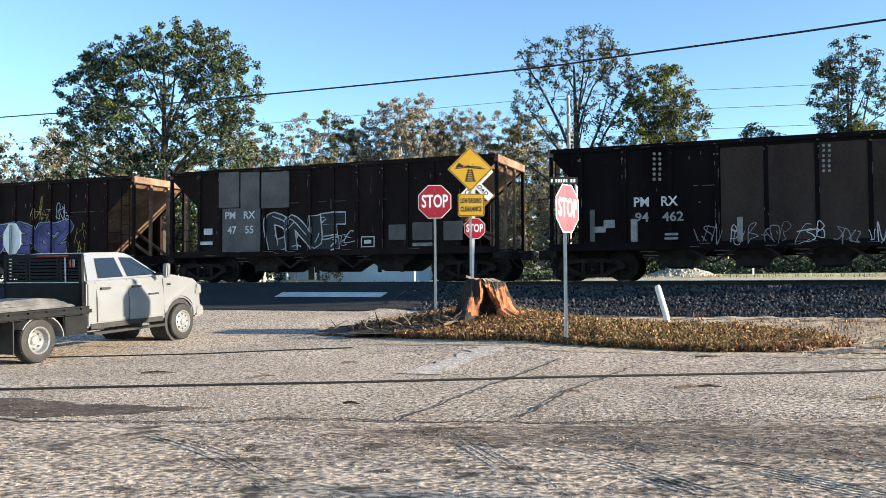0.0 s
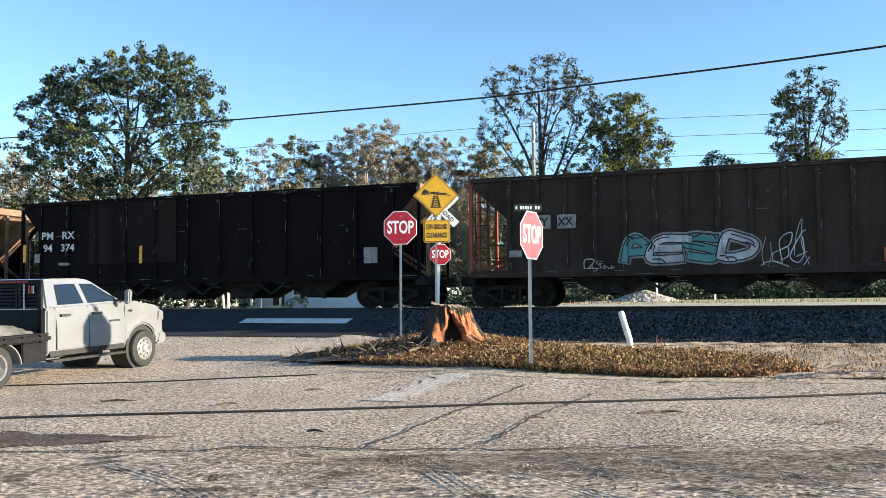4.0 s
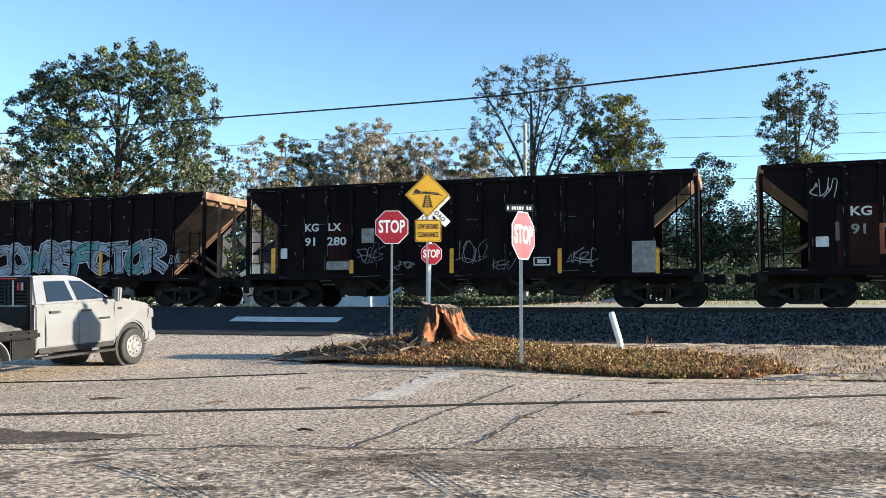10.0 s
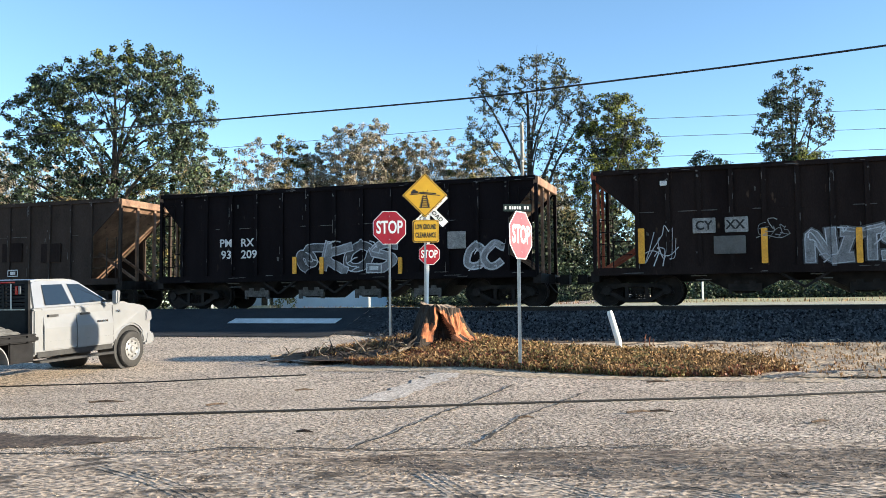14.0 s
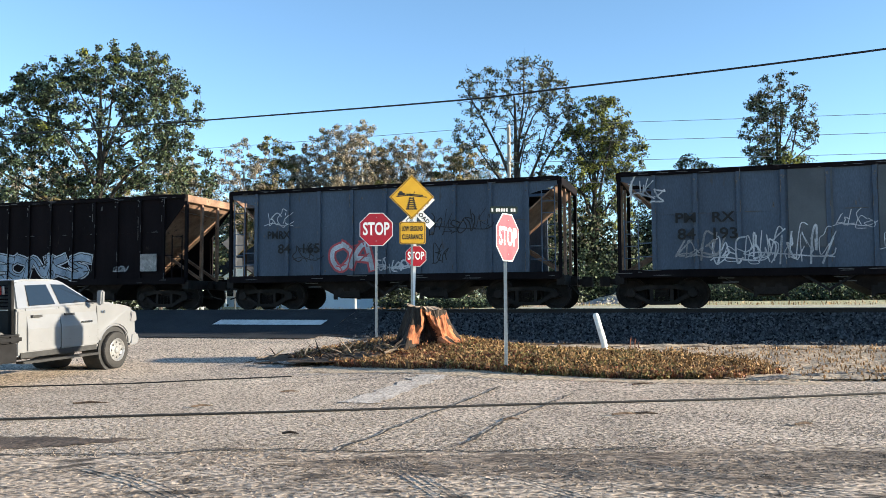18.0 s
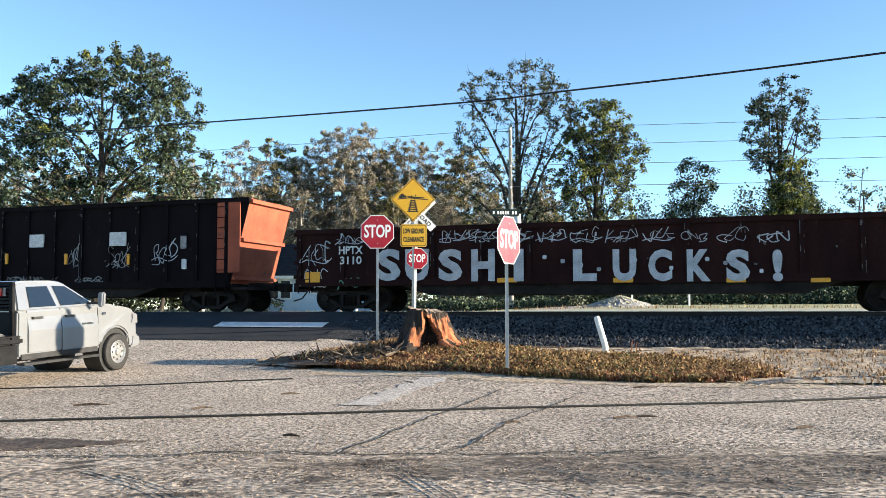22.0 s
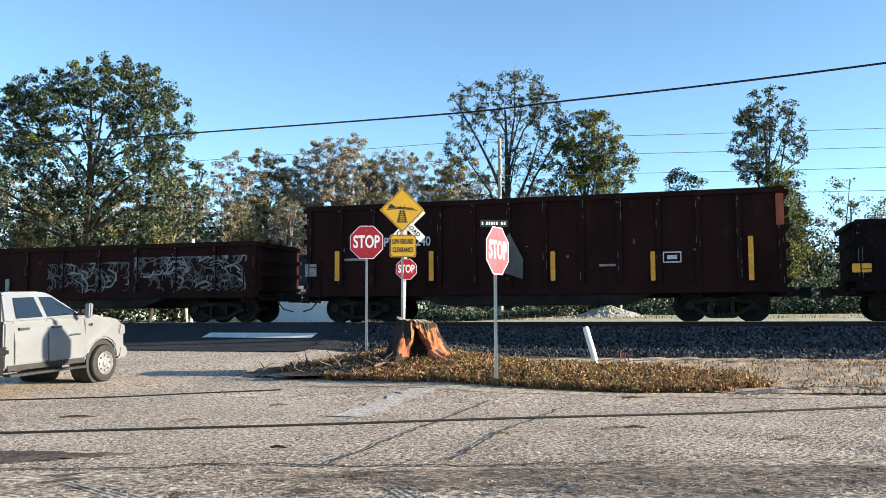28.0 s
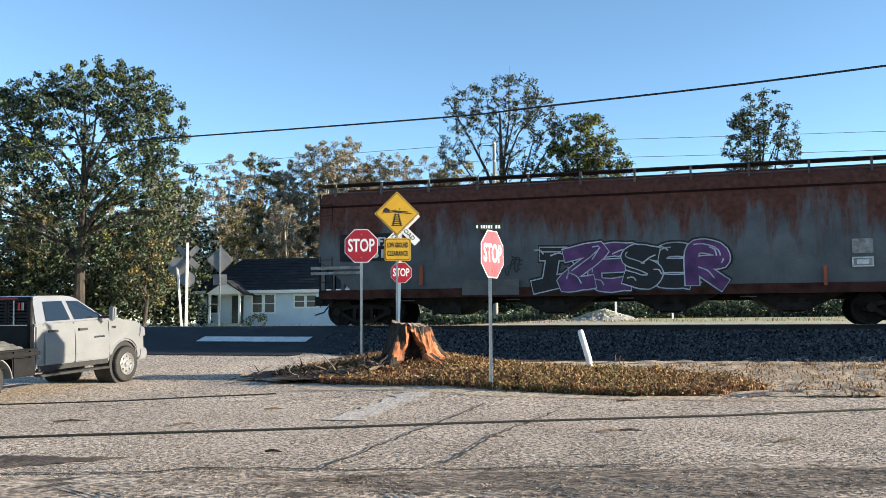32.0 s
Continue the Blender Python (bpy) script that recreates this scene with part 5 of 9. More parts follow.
# car 9
c, h = put(9, open_hopper(9, L[9], T1, SOOT, "black open hopper car with faded red panel and thin white tags", 4, 15, peaks=((-1.0, 0.12, 0.8),)))
patch(c, -5.58, -4.35, 1.15, 2.83, OXIDE, "faded red panel", y=-1.53)
mark(c, "KG  LX", -5.23, -3.84, 2.63, 0.26, MARK_WHITE, 0.006)
mark(c, "91  061", -5.23, -3.83, 2.14, 0.28, MARK_DIM, 0.006)
scribble(c, -3.29, -2.68, 1.24, 1.82, "dim", 190, 0.035)
scribble(c, -2.11, -1.51, 1.19, 1.76, "dim", 191, 0.035)
scribble(c, -1.03, -0.20, 1.38, 2.16, "dim", 192, 0.035)
scribble(c, 2.44, 3.17, 1.26, 1.52, "dim", 193, 0.035)
scribble(c, 3.48, 4.10, 1.38, 2.00, "dim", 194, 0.035)
scribble(c, 4.58, 5.78, 1.79, 2.34, "white", 98, 0.045)
scribble(c, -6.22, -5.64, 3.10, 3.75, "white", 99, 0.05)
stencil_box(c, 2.51, 3.06, 1.20, 1.50)
patch(c, 2.72, 3.02, 1.93, 2.28, MARK_WHITE, "small worn notice", name="notice")
patch(c, -6.12, -5.79, 1.67, 1.95, MARK_WHITE, "small worn notice", name="notice")
patch(c, 5.46, 6.11, 1.19, 1.91, MARK_DIM, "small worn notice", name="notice")
patch(c, 3.57, 3.77, 1.29, 1.59, MARK_DIM, "small worn notice", name="notice")
patch(c, 6.42, 6.68, 3.04, 3.55, MARK_WHITE, "white paint splash", name="splash")
patch(c, -5.62, -5.52, 1.83, 2.35, PATCHED, "faded strip", name="reflector")
patch(c, -1.41, -1.32, 1.75, 2.24, PATCHED, "faded strip", name="reflector")
patch(c, 1.21, 1.29, 1.70, 2.18, PATCHED, "faded strip", name="reflector")
patch(c, -4.53, -3.84, 1.44, 2.28, RUST, "orange frame", name="placard")
patch(c, -4.41, -3.95, 1.55, 2.17, SOOT, "dark square", y=-1.572, name="placard")

# car 10
c, h = put(10, open_hopper(10, L[10], T1, SOOT, "black open hopper car with faded red panel and thin white tags", 4, 15, peaks=((1.2, 0.12, 0.8),)))
patch(c, -4.40, -3.47, 1.21, 2.76, OXIDE, "faded red panel", y=-1.53)
mark(c, "KG  LX", -5.15, -3.83, 2.62, 0.26, MARK_WHITE, 0.006)
mark(c, "91  280", -5.15, -3.64, 2.15, 0.28, MARK_WHITE, 0.006)
patch(c, -4.35, -3.50, 1.21, 1.49, MARK_DIM, "small worn notice", name="notice")
patch(c, -3.10, -2.66, 2.07, 2.54, MARK_DIM, "small worn notice", name="notice")
patch(c, 5.53, 6.21, 1.02, 1.94, MARK_DIM, "small worn notice", name="notice")
scribble(c, -3.22, -2.46, 1.49, 2.05, "dim", 290, 0.035)
scribble(c, 0.14, 1.02, 1.36, 2.04, "dim", 291, 0.035)
scribble(c, -1.95, -1.30, 1.22, 1.47, "dim", 292, 0.035)
scribble(c, 3.63, 4.44, 1.28, 1.76, "dim", 293, 0.035)
scribble(c, 1.27, 1.90, 1.18, 1.63, "dim", 294, 0.035)
stencil_box(c, 2.59, 3.11, 1.26, 1.52)
patch(c, -6.41, -6.26, 1.12, 1.96, REFLECT, "yellow reflective strip", name="reflector")
patch(c, -0.09, 0.04, 1.06, 1.84, REFLECT, "yellow reflective strip", name="reflector")
patch(c, 3.33, 3.45, 1.02, 1.77, REFLECT, "yellow reflective strip", name="reflector")
patch(c, 6.20, 6.31, 0.99, 1.71, REFLECT, "yellow reflective strip", name="reflector")
patch(c, -3.53, -3.39, 1.09, 1.53, REFLECT, "yellow reflective strip", name="reflector")
patch(c, -6.05, -5.82, 1.61, 1.95, MARK_WHITE, "small worn notice", name="notice")

# car 11
c, h = put(11, open_hopper(11, L[11], T1, SOOT, "black open hopper car with a long white graffiti piece", 4, 13))
mark(c, "PM  RX", -4.03, -2.90, 2.28, 0.28, MARK_WHITE, 0.006)
mark(c, "93  296", -4.02, -2.65, 1.83, 0.30, MARK_WHITE, 0.006)
graffiti(c, -2.66, 4.97, 1.30, 2.17, "pale/pale/teal", "black", "cowrefctor", 111, 0.28, "white", 0.03)
scribble(c, -5.23, -4.47, 2.30, 2.80, "white", 112, 0.035)
scribble(c, -5.23, -4.42, 1.62, 2.16, "white", 113, 0.05)
scribble(c, 5.25, 5.71, 1.45, 1.99, "white", 114, 0.035)
patch(c, -5.31, -5.18, 1.21, 2.16, REFLECT, "yellow reflective strip", name="reflector")
patch(c, -2.89, -2.77, 1.17, 2.10, REFLECT, "yellow reflective strip", name="reflector")
patch(c, 2.26, 2.37, 1.10, 1.97, REFLECT, "yellow reflective strip", name="reflector")
patch(c, 4.06, 4.75, 2.12, 2.31, MARK_DIM, "faded stencil bar", name="stencil_bar")

# car 12
c, h = put(12, open_hopper(12, L[12], T1, TAUPE, "brown open hopper car with an orange top corner", 3, 15, end_paint=RUST))
patch(c, -5.38, -4.78, 2.36, 2.78, MARK_DIM, "worn white stencil square", name="stencil_panel")
patch(c, -4.56, -3.96, 2.36, 2.78, MARK_DIM, "worn white stencil square", name="stencil_panel")
mark(c, "CY  XX", -5.30, -4.04, 2.57, 0.27, MARK_BLACK, 0.006, FACE - 0.004)
mark(c, "294  339", -5.40, -3.92, 2.12, 0.26, MARK_DIM, 0.006)
graffiti(c, -4.00, -1.32, 1.07, 2.62, "pale", "blue", "jg", 121, 0.05, None, 0.022)
stencil_box(c, 4.20, 4.65, 1.16, 1.47)
patch(c, -6.06, -5.62, 1.47, 1.76, PATCHED, "small worn notice", name="notice")
patch(c, 2.14, 2.78, 1.22, 1.75, PATCHED, "small worn notice", name="notice")
b = Build().prism([(-h, 3.82), (-h + 1.5, 3.82), (-h + 1.45, 2.75), (-h + 1.2, 2.62), (-h, 3.7)], -1.545, -1.53)
part("corner_panel", b, RUST, c, "orange primer corner")

# car 13
c, h = put(13, open_hopper(13, L[13], T1, BROWN, "dark brown open hopper car with grey-green graffiti", 3, 15, end_mat=RUST))
patch(c, -4.58, -3.95, 2.07, 2.50, MARK_DIM, "worn white stencil square", name="stencil_panel")
patch(c, -3.70, -3.07, 2.07, 2.50, MARK_DIM, "worn white stencil square", name="stencil_panel")
mark(c, "CY  XX", -4.50, -3.15, 2.29, 0.27, MARK_BLACK, 0.006, FACE - 0.004)
graffiti(c, -1.51, 1.03, 1.27, 2.01, "dim", "white", "nits", 131, 0.30, "faint", 0.03)
graffiti(c, 1.97, 4.88, 1.25, 2.14, "faint/green", "green", "csob", 132, 0.3, "faint", 0.03)
scribble(c, -5.94, -5.08, 1.26, 2.25, "white", 133, 0.035)
scribble(c, -2.81, -2.05, 1.92, 2.39, "dim", 134, 0.035)
patch(c, -6.12, -5.94, 1.23, 2.26, REFLECT, "yellow reflective strip", name="reflector")
patch(c, -2.74, -2.57, 1.17, 2.16, REFLECT, "yellow reflective strip", name="reflector")
patch(c, -0.32, -0.16, 1.13, 2.09, REFLECT, "yellow reflective strip", name="reflector")
patch(c, 6.11, 6.24, 1.02, 1.91, REFLECT, "yellow reflective strip", name="reflector")
patch(c, -4.01, -3.15, 1.46, 1.97, PATCHED, "small worn notice", name="notice")
patch(c, -5.47, -5.27, 3.49, 3.63, MARK_WHITE, "small white mark", name="notice")

# car 14
c, h = put(14, open_hopper(14, L[14], T1, SOOT, "black open hopper car with dull red and white graffiti", 4, 13, (0.9, 1.3), peaks=((3.0, 0.1, 0.9),)))
mark(c, "PM  RX", -4.30, -2.97, 2.24, 0.27, MARK_WHITE, 0.006)
mark(c, "93  209", -4.25, -2.86, 1.84, 0.29, MARK_WHITE, 0.006)
graffiti(c, -1.25, 2.13, 1.28, 2.06, "faint/dim", "white", "jkos", 141, 0.3, None, 0.035)
graffiti(c, 4.54, 5.66, 1.23, 1.95, "dim", "white", "oc", 142, 0.2, None, 0.05)
patch(c, 3.93, 4.52, 1.83, 2.37, MARK_DIM, "small worn notice", name="notice")
stencil_box(c, 1.15, 1.70, 1.11, 1.44)
patch(c, -1.52, -1.38, 1.14, 1.71, REFLECT, "yellow reflective strip", name="reflector")
patch(c, -0.52, -0.38, 1.12, 1.68, REFLECT, "yellow reflective strip", name="reflector")
patch(c, 2.26, 2.39, 1.07, 1.61, REFLECT, "yellow reflective strip", name="reflector")

# car 15
c, h = put(15, open_hopper(15, L[15], T1, TAUPE, "plain brown open hopper car with darker square patches", 3, 13))
patch(c, -4.50, -3.32, 1.94, 2.70, BROWN, "dark square patch", y=-1.54)
patch(c, -2.81, -1.55, 1.90, 2.64, BROWN, "dark square patch", y=-1.54)
patch(c, 1.58, 2.50, 1.80, 2.51, BROWN, "dark square patch", y=-1.54)
patch(c, 3.41, 4.30, 1.76, 2.45, BROWN, "dark square patch", y=-1.54)
stencil_box(c, 1.88, 2.37, 1.25, 1.51)
patch(c, 0.32, 0.48, 1.54, 2.34, REFLECT, "yellow reflective strip", name="reflector")

# car 16
c, h = put(16, open_hopper(16, L[16], T1 + 0.05, SOOT, "black open hopper car with white tags and a large white piece", 3, 14))
mark(c, "PM  RX", -4.35, -3.22, 2.67, 0.25, MARK_WHITE, 0.006)
mark(c, "840  081", -4.54, -3.01, 2.18, 0.28, MARK_WHITE, 0.006)
graffiti(c, -0.56, 2.80, 1.42, 1.98, "white", "dim", "iuaku", 161, 0.5, None, 0.05)
scribble(c, -5.82, -5.26, 1.70, 2.31, "white", 162, 0.035)
scribble(c, -4.68, -3.80, 1.67, 2.28, "white", 163, 0.035)
scribble(c, -2.58, -1.93, 1.61, 2.20, "white", 164, 0.035)
scribble(c, -1.69, -0.94, 1.59, 2.18, "white", 165, 0.035)
scribble(c, -3.67, -2.97, 1.64, 2.24, "white", 166, 0.035)
patch(c, -5.72, -5.22, 1.23, 1.45, REFLECT, "orange placard", name="placard")
scribble(c, -6.92, -6.10, 3.02, 3.62, "white", 169, 0.035)
scribble(c, -6.45, -6.12, 2.19, 2.88, "dim", 170, 0.035)
patch(c, -4.30, -3.91, 1.24, 1.37, MARK_DIM, "small worn notice", name="notice")
patch(c, -3.59, -3.22, 1.22, 1.49, MARK_DIM, "small worn notice", name="notice")
patch(c, -2.48, -1.99, 1.23, 1.33, MARK_DIM, "small worn notice", name="notice")
patch(c, -1.50, -1.23, 1.21, 1.34, MARK_DIM, "small worn notice", name="notice")

# car 17
c, h = put(17, open_hopper(17, L[17], T1, GREY, "pale blue-grey open hopper car with white tags", 2, 9, (1.0, 0.5), end_mat=INNER, end_paint=SOOT, peaks=((-1.2, 0.25, 1.3), (3.4, 0.15, 1.0))))
mark(c, "PM  RX", -4.08, -2.45, 2.60, 0.29, MARK_BLACK, 0.006)
mark(c, "84  193", -4.03, -2.40, 2.13, 0.33, MARK_BLACK, 0.006)
patch(c, -1.03, 0.12, 1.68, 4.00, GREY_DARK, "darker grey panel", y=-1.53)
patch(c, 1.25, 2.43, 1.63, 3.89, GREY_DARK, "darker grey panel", y=-1.53)
scribble(c, -3.07, -1.61, 1.31, 1.98, "white", 170, 0.05)
scribble(c, -2.04, 0.08, 1.32, 2.21, "white", 171, 0.055)
scribble(c, -4.03, -2.90, 1.37, 2.08, "dim", 177, 0.06)
scribble(c, 0.16, 1.13, 2.21, 2.67, "white", 172, 0.035)
scribble(c, 1.32, 2.22, 1.52, 2.01, "white", 173, 0.035)
scribble(c, 2.38, 2.99, 1.29, 2.11, "white", 174, 0.035)
scribble(c, 3.75, 4.31, 1.62, 2.16, "black", 175, 0.035)
scribble(c, -5.36, -4.46, 3.20, 4.10, "white", 176, 0.05)

# car 18
c, h = put(18, open_hopper(18, L[18], T1, GREY, "pale blue-grey open hopper car with red and black graffiti", 2, 9, (1.0, 0.5), end_mat=INNER, end_paint=SOOT, peaks=((1.0, 0.2, 1.2), (-3.2, 0.25, 1.0))))
mark(c, "PMRX", -4.19, -3.35, 2.48, 0.26, MARK_BLACK, 0.006)
mark(c, "84  165", -3.80, -2.28, 2.01, 0.32, MARK_BLACK, 0.006)
graffiti(c, -1.88, -0.43, 1.34, 2.10, "white", "red", "oa", 181, 0.2, None, 0.07)
scribble(c, -0.32, 0.79, 1.21, 1.68, "white", 182, 0.06)
scribble(c, 1.42, 3.50, 2.41, 3.19, "black", 183, 0.04)
scribble(c, -4.28, -3.35, 2.75, 3.30, "white", 184, 0.035)
scribble(c, 1.62, 2.07, 1.43, 2.08, "black", 185, 0.035)
scribble(c, -3.22, -2.24, 1.63, 2.21, "black", 186, 0.035)

# car 19
c, h = put(19, open_hopper(19, L[19], T1, SOOT, "black open hopper car with round white graffiti letters", 4, 13, (0.9, 1.3), peaks=((3.0, 0.08, 0.9),)))
mark(c, "PM  RX", -4.36, -3.06, 2.35, 0.26, MARK_WHITE, 0.006)
mark(c, "93  288", -4.32, -2.91, 1.81, 0.32, MARK_WHITE, 0.006)
graffiti(c, -2.67, 2.69, 1.24, 1.90, "pale", "black", "ceonks", 191, 0.36, "white", 0.03)
scribble(c, 3.76, 4.31, 1.37, 1.61, "white", 192, 0.035)
patch(c, 4.91, 5.57, 1.35, 1.96, MARK_DIM, "small worn notice", name="notice")
patch(c, -5.43, -5.11, 1.63, 1.90, MARK_DIM, "small worn notice", name="notice")
patch(c, -5.61, -5.46, 1.30, 1.86, REFLECT, "yellow reflective strip", name="reflector")
patch(c, -4.27, -3.76, 1.39, 1.50, MARK_DIM, "small worn notice", name="notice")
patch(c, -3.56, -3.05, 1.30, 1.56, MARK_DIM, "small worn notice", name="notice")
scribble(c, -4.60, -3.96, 1.28, 1.60, "white", 193, 0.035)

# car 20
c, h = put(20, gondola(20, L[20], 2.66, OXIDE, "long red-oxide gondola car, weathered almost black", 14, 0.95, load=((0, 0.1, 7.0),)))
mark(c, "HPTX", -8.64, -7.85, 1.98, 0.28, MARK_WHITE, 0.006)
mark(c, "3190", -8.60, -7.77, 1.66, 0.24, MARK_DIM, 0.006)
patch(c, -6.03, -5.46, 0.89, 1.03, MARK_DIM, "faded reflector", name="reflector")
patch(c, -2.85, -2.31, 0.86, 1.00, MARK_DIM, "faded reflector", name="reflector")
patch(c, 0.32, 0.82, 0.84, 0.97, MARK_DIM, "faded reflector", name="reflector")
patch(c, 3.48, 3.94, 0.81, 0.93, MARK_DIM, "faded reflector", name="reflector")
patch(c, 6.58, 7.01, 0.78, 0.90, MARK_DIM, "faded reflector", name="reflector")
patch(c, 9.01, 9.53, 0.88, 1.11, REFLECT, "orange placard", name="placard")
patch(c, -8.52, -7.85, 1.05, 1.38, MARK_DIM, "small worn notice", name="notice")
patch(c, 7.82, 8.26, 1.02, 1.46, MARK_DIM, "small worn notice", name="notice")

# car 21
c, h = put(21, gondola(21, L[21], 2.66, OXIDE, "long red-oxide gondola car with bold white letters along it", 14, 0.95, load=((3, 0.05, 6.0),)))
mark(c, "S", -7.25, -6.44, 1.49, 1.02, SPRAY["white"], 0.045)
mark(c, "U", -6.29, -5.50, 1.47, 1.01, SPRAY["white"], 0.045)
mark(c, "S", -5.18, -4.40, 1.45, 1.00, SPRAY["white"], 0.045)
mark(c, "H", -4.11, -3.36, 1.43, 0.99, SPRAY["white"], 0.045)
mark(c, "I", -2.77, -2.46, 1.41, 0.98, SPRAY["white"], 0.045)
mark(c, "L", -0.96, -0.26, 1.38, 0.95, SPRAY["white"], 0.045)
mark(c, "U", 0.21, 0.89, 1.36, 0.94, SPRAY["white"], 0.045)
mark(c, "C", 1.23, 1.90, 1.34, 0.93, SPRAY["white"], 0.045)
mark(c, "K", 2.31, 2.96, 1.32, 0.92, SPRAY["white"], 0.045)
mark(c, "S", 3.38, 4.02, 1.30, 0.90, SPRAY["white"], 0.045)
mark(c, "!", 4.61, 4.88, 1.28, 0.89, SPRAY["white"], 0.045)
scribble(c, -5.10, -4.22, 2.21, 2.60, "white", 211, 0.035)
scribble(c, -4.14, -3.28, 2.19, 2.57, "white", 212, 0.035)
scribble(c, -3.10, -2.25, 2.16, 2.54, "white", 213, 0.035)
scribble(c, -2.04, -1.22, 2.14, 2.51, "white", 214, 0.035)
scribble(c, -0.98, -0.18, 2.11, 2.48, "white", 215, 0.035)
scribble(c, 0.07, 0.86, 2.08, 2.45, "white", 216, 0.035)
scribble(c, 1.13, 1.90, 2.06, 2.41, "white", 217, 0.035)
scribble(c, 2.17, 2.92, 2.03, 2.38, "white", 218, 0.035)
scribble(c, 3.21, 3.94, 2.00, 2.35, "white", 219, 0.035)
scribble(c, 4.31, 5.02, 1.98, 2.32, "white", 220, 0.035)
mark(c, "HPTX", -8.58, -7.74, 1.99, 0.26, MARK_WHITE, 0.006)
mark(c, "3110", -8.54, -7.78, 1.66, 0.26, MARK_WHITE, 0.006)
scribble(c, -9.92, -8.94, 1.59, 2.31, "white", 225, 0.04)
scribble(c, -8.66, -7.79, 2.19, 2.52, "white", 226, 0.035)
scribble(c, -9.90, -9.02, 0.85, 1.49, "white", 227, 0.05)
patch(c, -9.79, -9.26, 0.96, 1.30, REFLECT, "orange placard", name="placard")
scribble(c, -8.65, -7.90, 0.73, 1.06, "green", 228, 0.035)
patch(c, -3.29, -2.67, 0.89, 1.03, REFLECT, "faded reflector", name="reflector")
patch(c, 0.22, 0.79, 0.85, 0.99, REFLECT, "faded reflector", name="reflector")
patch(c, 3.38, 3.90, 0.82, 0.95, REFLECT, "faded reflector", name="reflector")
patch(c, 5.59, 6.09, 0.80, 0.92, REFLECT, "faded reflector", name="reflector")
patch(c, -1.88, -1.76, 1.58, 1.70, SPRAY["white"], "small worn notice", name="notice")
patch(c, -1.33, -1.21, 1.45, 1.57, SPRAY["white"], "small worn notice", name="notice")
patch(c, -0.79, -0.67, 1.32, 1.44, SPRAY["white"], "small worn notice", name="notice")
patch(c, -0.26, -0.14, 1.20, 1.31, SPRAY["white"], "small worn notice", name="notice")
patch(c, 0.27, 0.38, 1.07, 1.19, SPRAY["white"], "small worn notice", name="notice")
patch(c, 0.80, 0.91, 1.44, 1.56, SPRAY["white"], "small worn notice", name="notice")
patch(c, 1.31, 1.42, 1.32, 1.44, SPRAY["white"], "small worn notice", name="notice")
patch(c, 1.82, 1.93, 1.20, 1.31, SPRAY["white"], "small worn notice", name="notice")
patch(c, 2.32, 2.43, 1.08, 1.19, SPRAY["white"], "small worn notice", name="notice")
patch(c, 2.82, 2.93, 1.44, 1.55, SPRAY["white"], "small worn notice", name="notice")
patch(c, 3.31, 3.42, 1.32, 1.43, SPRAY["white"], "small worn notice", name="notice")
patch(c, 3.79, 3.90, 1.20, 1.31, SPRAY["white"], "small worn notice", name="notice")
patch(c, 4.27, 4.37, 1.08, 1.19, SPRAY["white"], "small worn notice", name="notice")
patch(c, 4.75, 4.85, 1.44, 1.55, SPRAY["white"], "small worn notice", name="notice")

# car 22
c, h = put(22, gondola(22, L[22], 3.85, SOOT, "tall black gondola-hopper car with an orange end panel", 12, 0.95, RUST, 0.75, load=((4, 0.08, 2.0), (0, 0.06, 1.5))))
mark(c, "HP  TX", -5.09, -3.95, 2.40, 0.28, MARK_WHITE, 0.006)
mark(c, "210  93", -5.14, -3.93, 2.07, 0.29, MARK_WHITE, 0.006)
patch(c, -1.68, -1.05, 2.37, 2.84, MARK_WHITE, "white notice panel", name="notice")
patch(c, 1.85, 2.54, 2.34, 2.83, MARK_WHITE, "white notice panel", name="notice")
patch(c, 4.85, 5.03, 1.47, 1.82, MARK_WHITE, "white notice panel", name="notice")
patch(c, -5.84, -5.69, 1.95, 2.14, MARK_WHITE, "white notice panel", name="notice")
scribble(c, -0.01, 0.46, 1.65, 2.46, "dim", 321, 0.035)
scribble(c, 1.78, 2.57, 1.61, 2.37, "dim", 322, 0.035)
scribble(c, 3.63, 4.55, 1.74, 2.48, "white", 323, 0.035)
scribble(c, -5.98, -5.65, 1.41, 1.79, "dim", 324, 0.035)
scribble(c, -3.40, -2.92, 1.91, 2.37, "dim", 325, 0.035)
patch(c, 6.23, 7.11, 1.33, 3.81, RUST, "orange primer panel", y=-1.55)
patch(c, -2.78, -2.67, 1.78, 2.17, REFLECT, "yellow reflective strip", name="reflector")
patch(c, -0.10, 0.01, 1.72, 2.11, REFLECT, "yellow reflective strip", name="reflector")
patch(c, 2.60, 2.70, 1.67, 2.04, REFLECT, "yellow reflective strip", name="reflector")
scribble(c, 0.38, 1.47, 1.05, 1.26, "dim", 327, 0.035)
scribble(c, -3.34, -0.49, 1.01, 1.28, "dim", 328, 0.035)
patch(c, 4.79, 5.01, 2.18, 2.62, MARK_DIM, "small worn notice", name="notice")
patch(c, -5.12, -4.48, 1.64, 1.77, MARK_DIM, "small worn notice", name="notice")
patch(c, -4.28, -3.97, 1.39, 1.75, MARK_DIM, "small worn notice", name="notice")

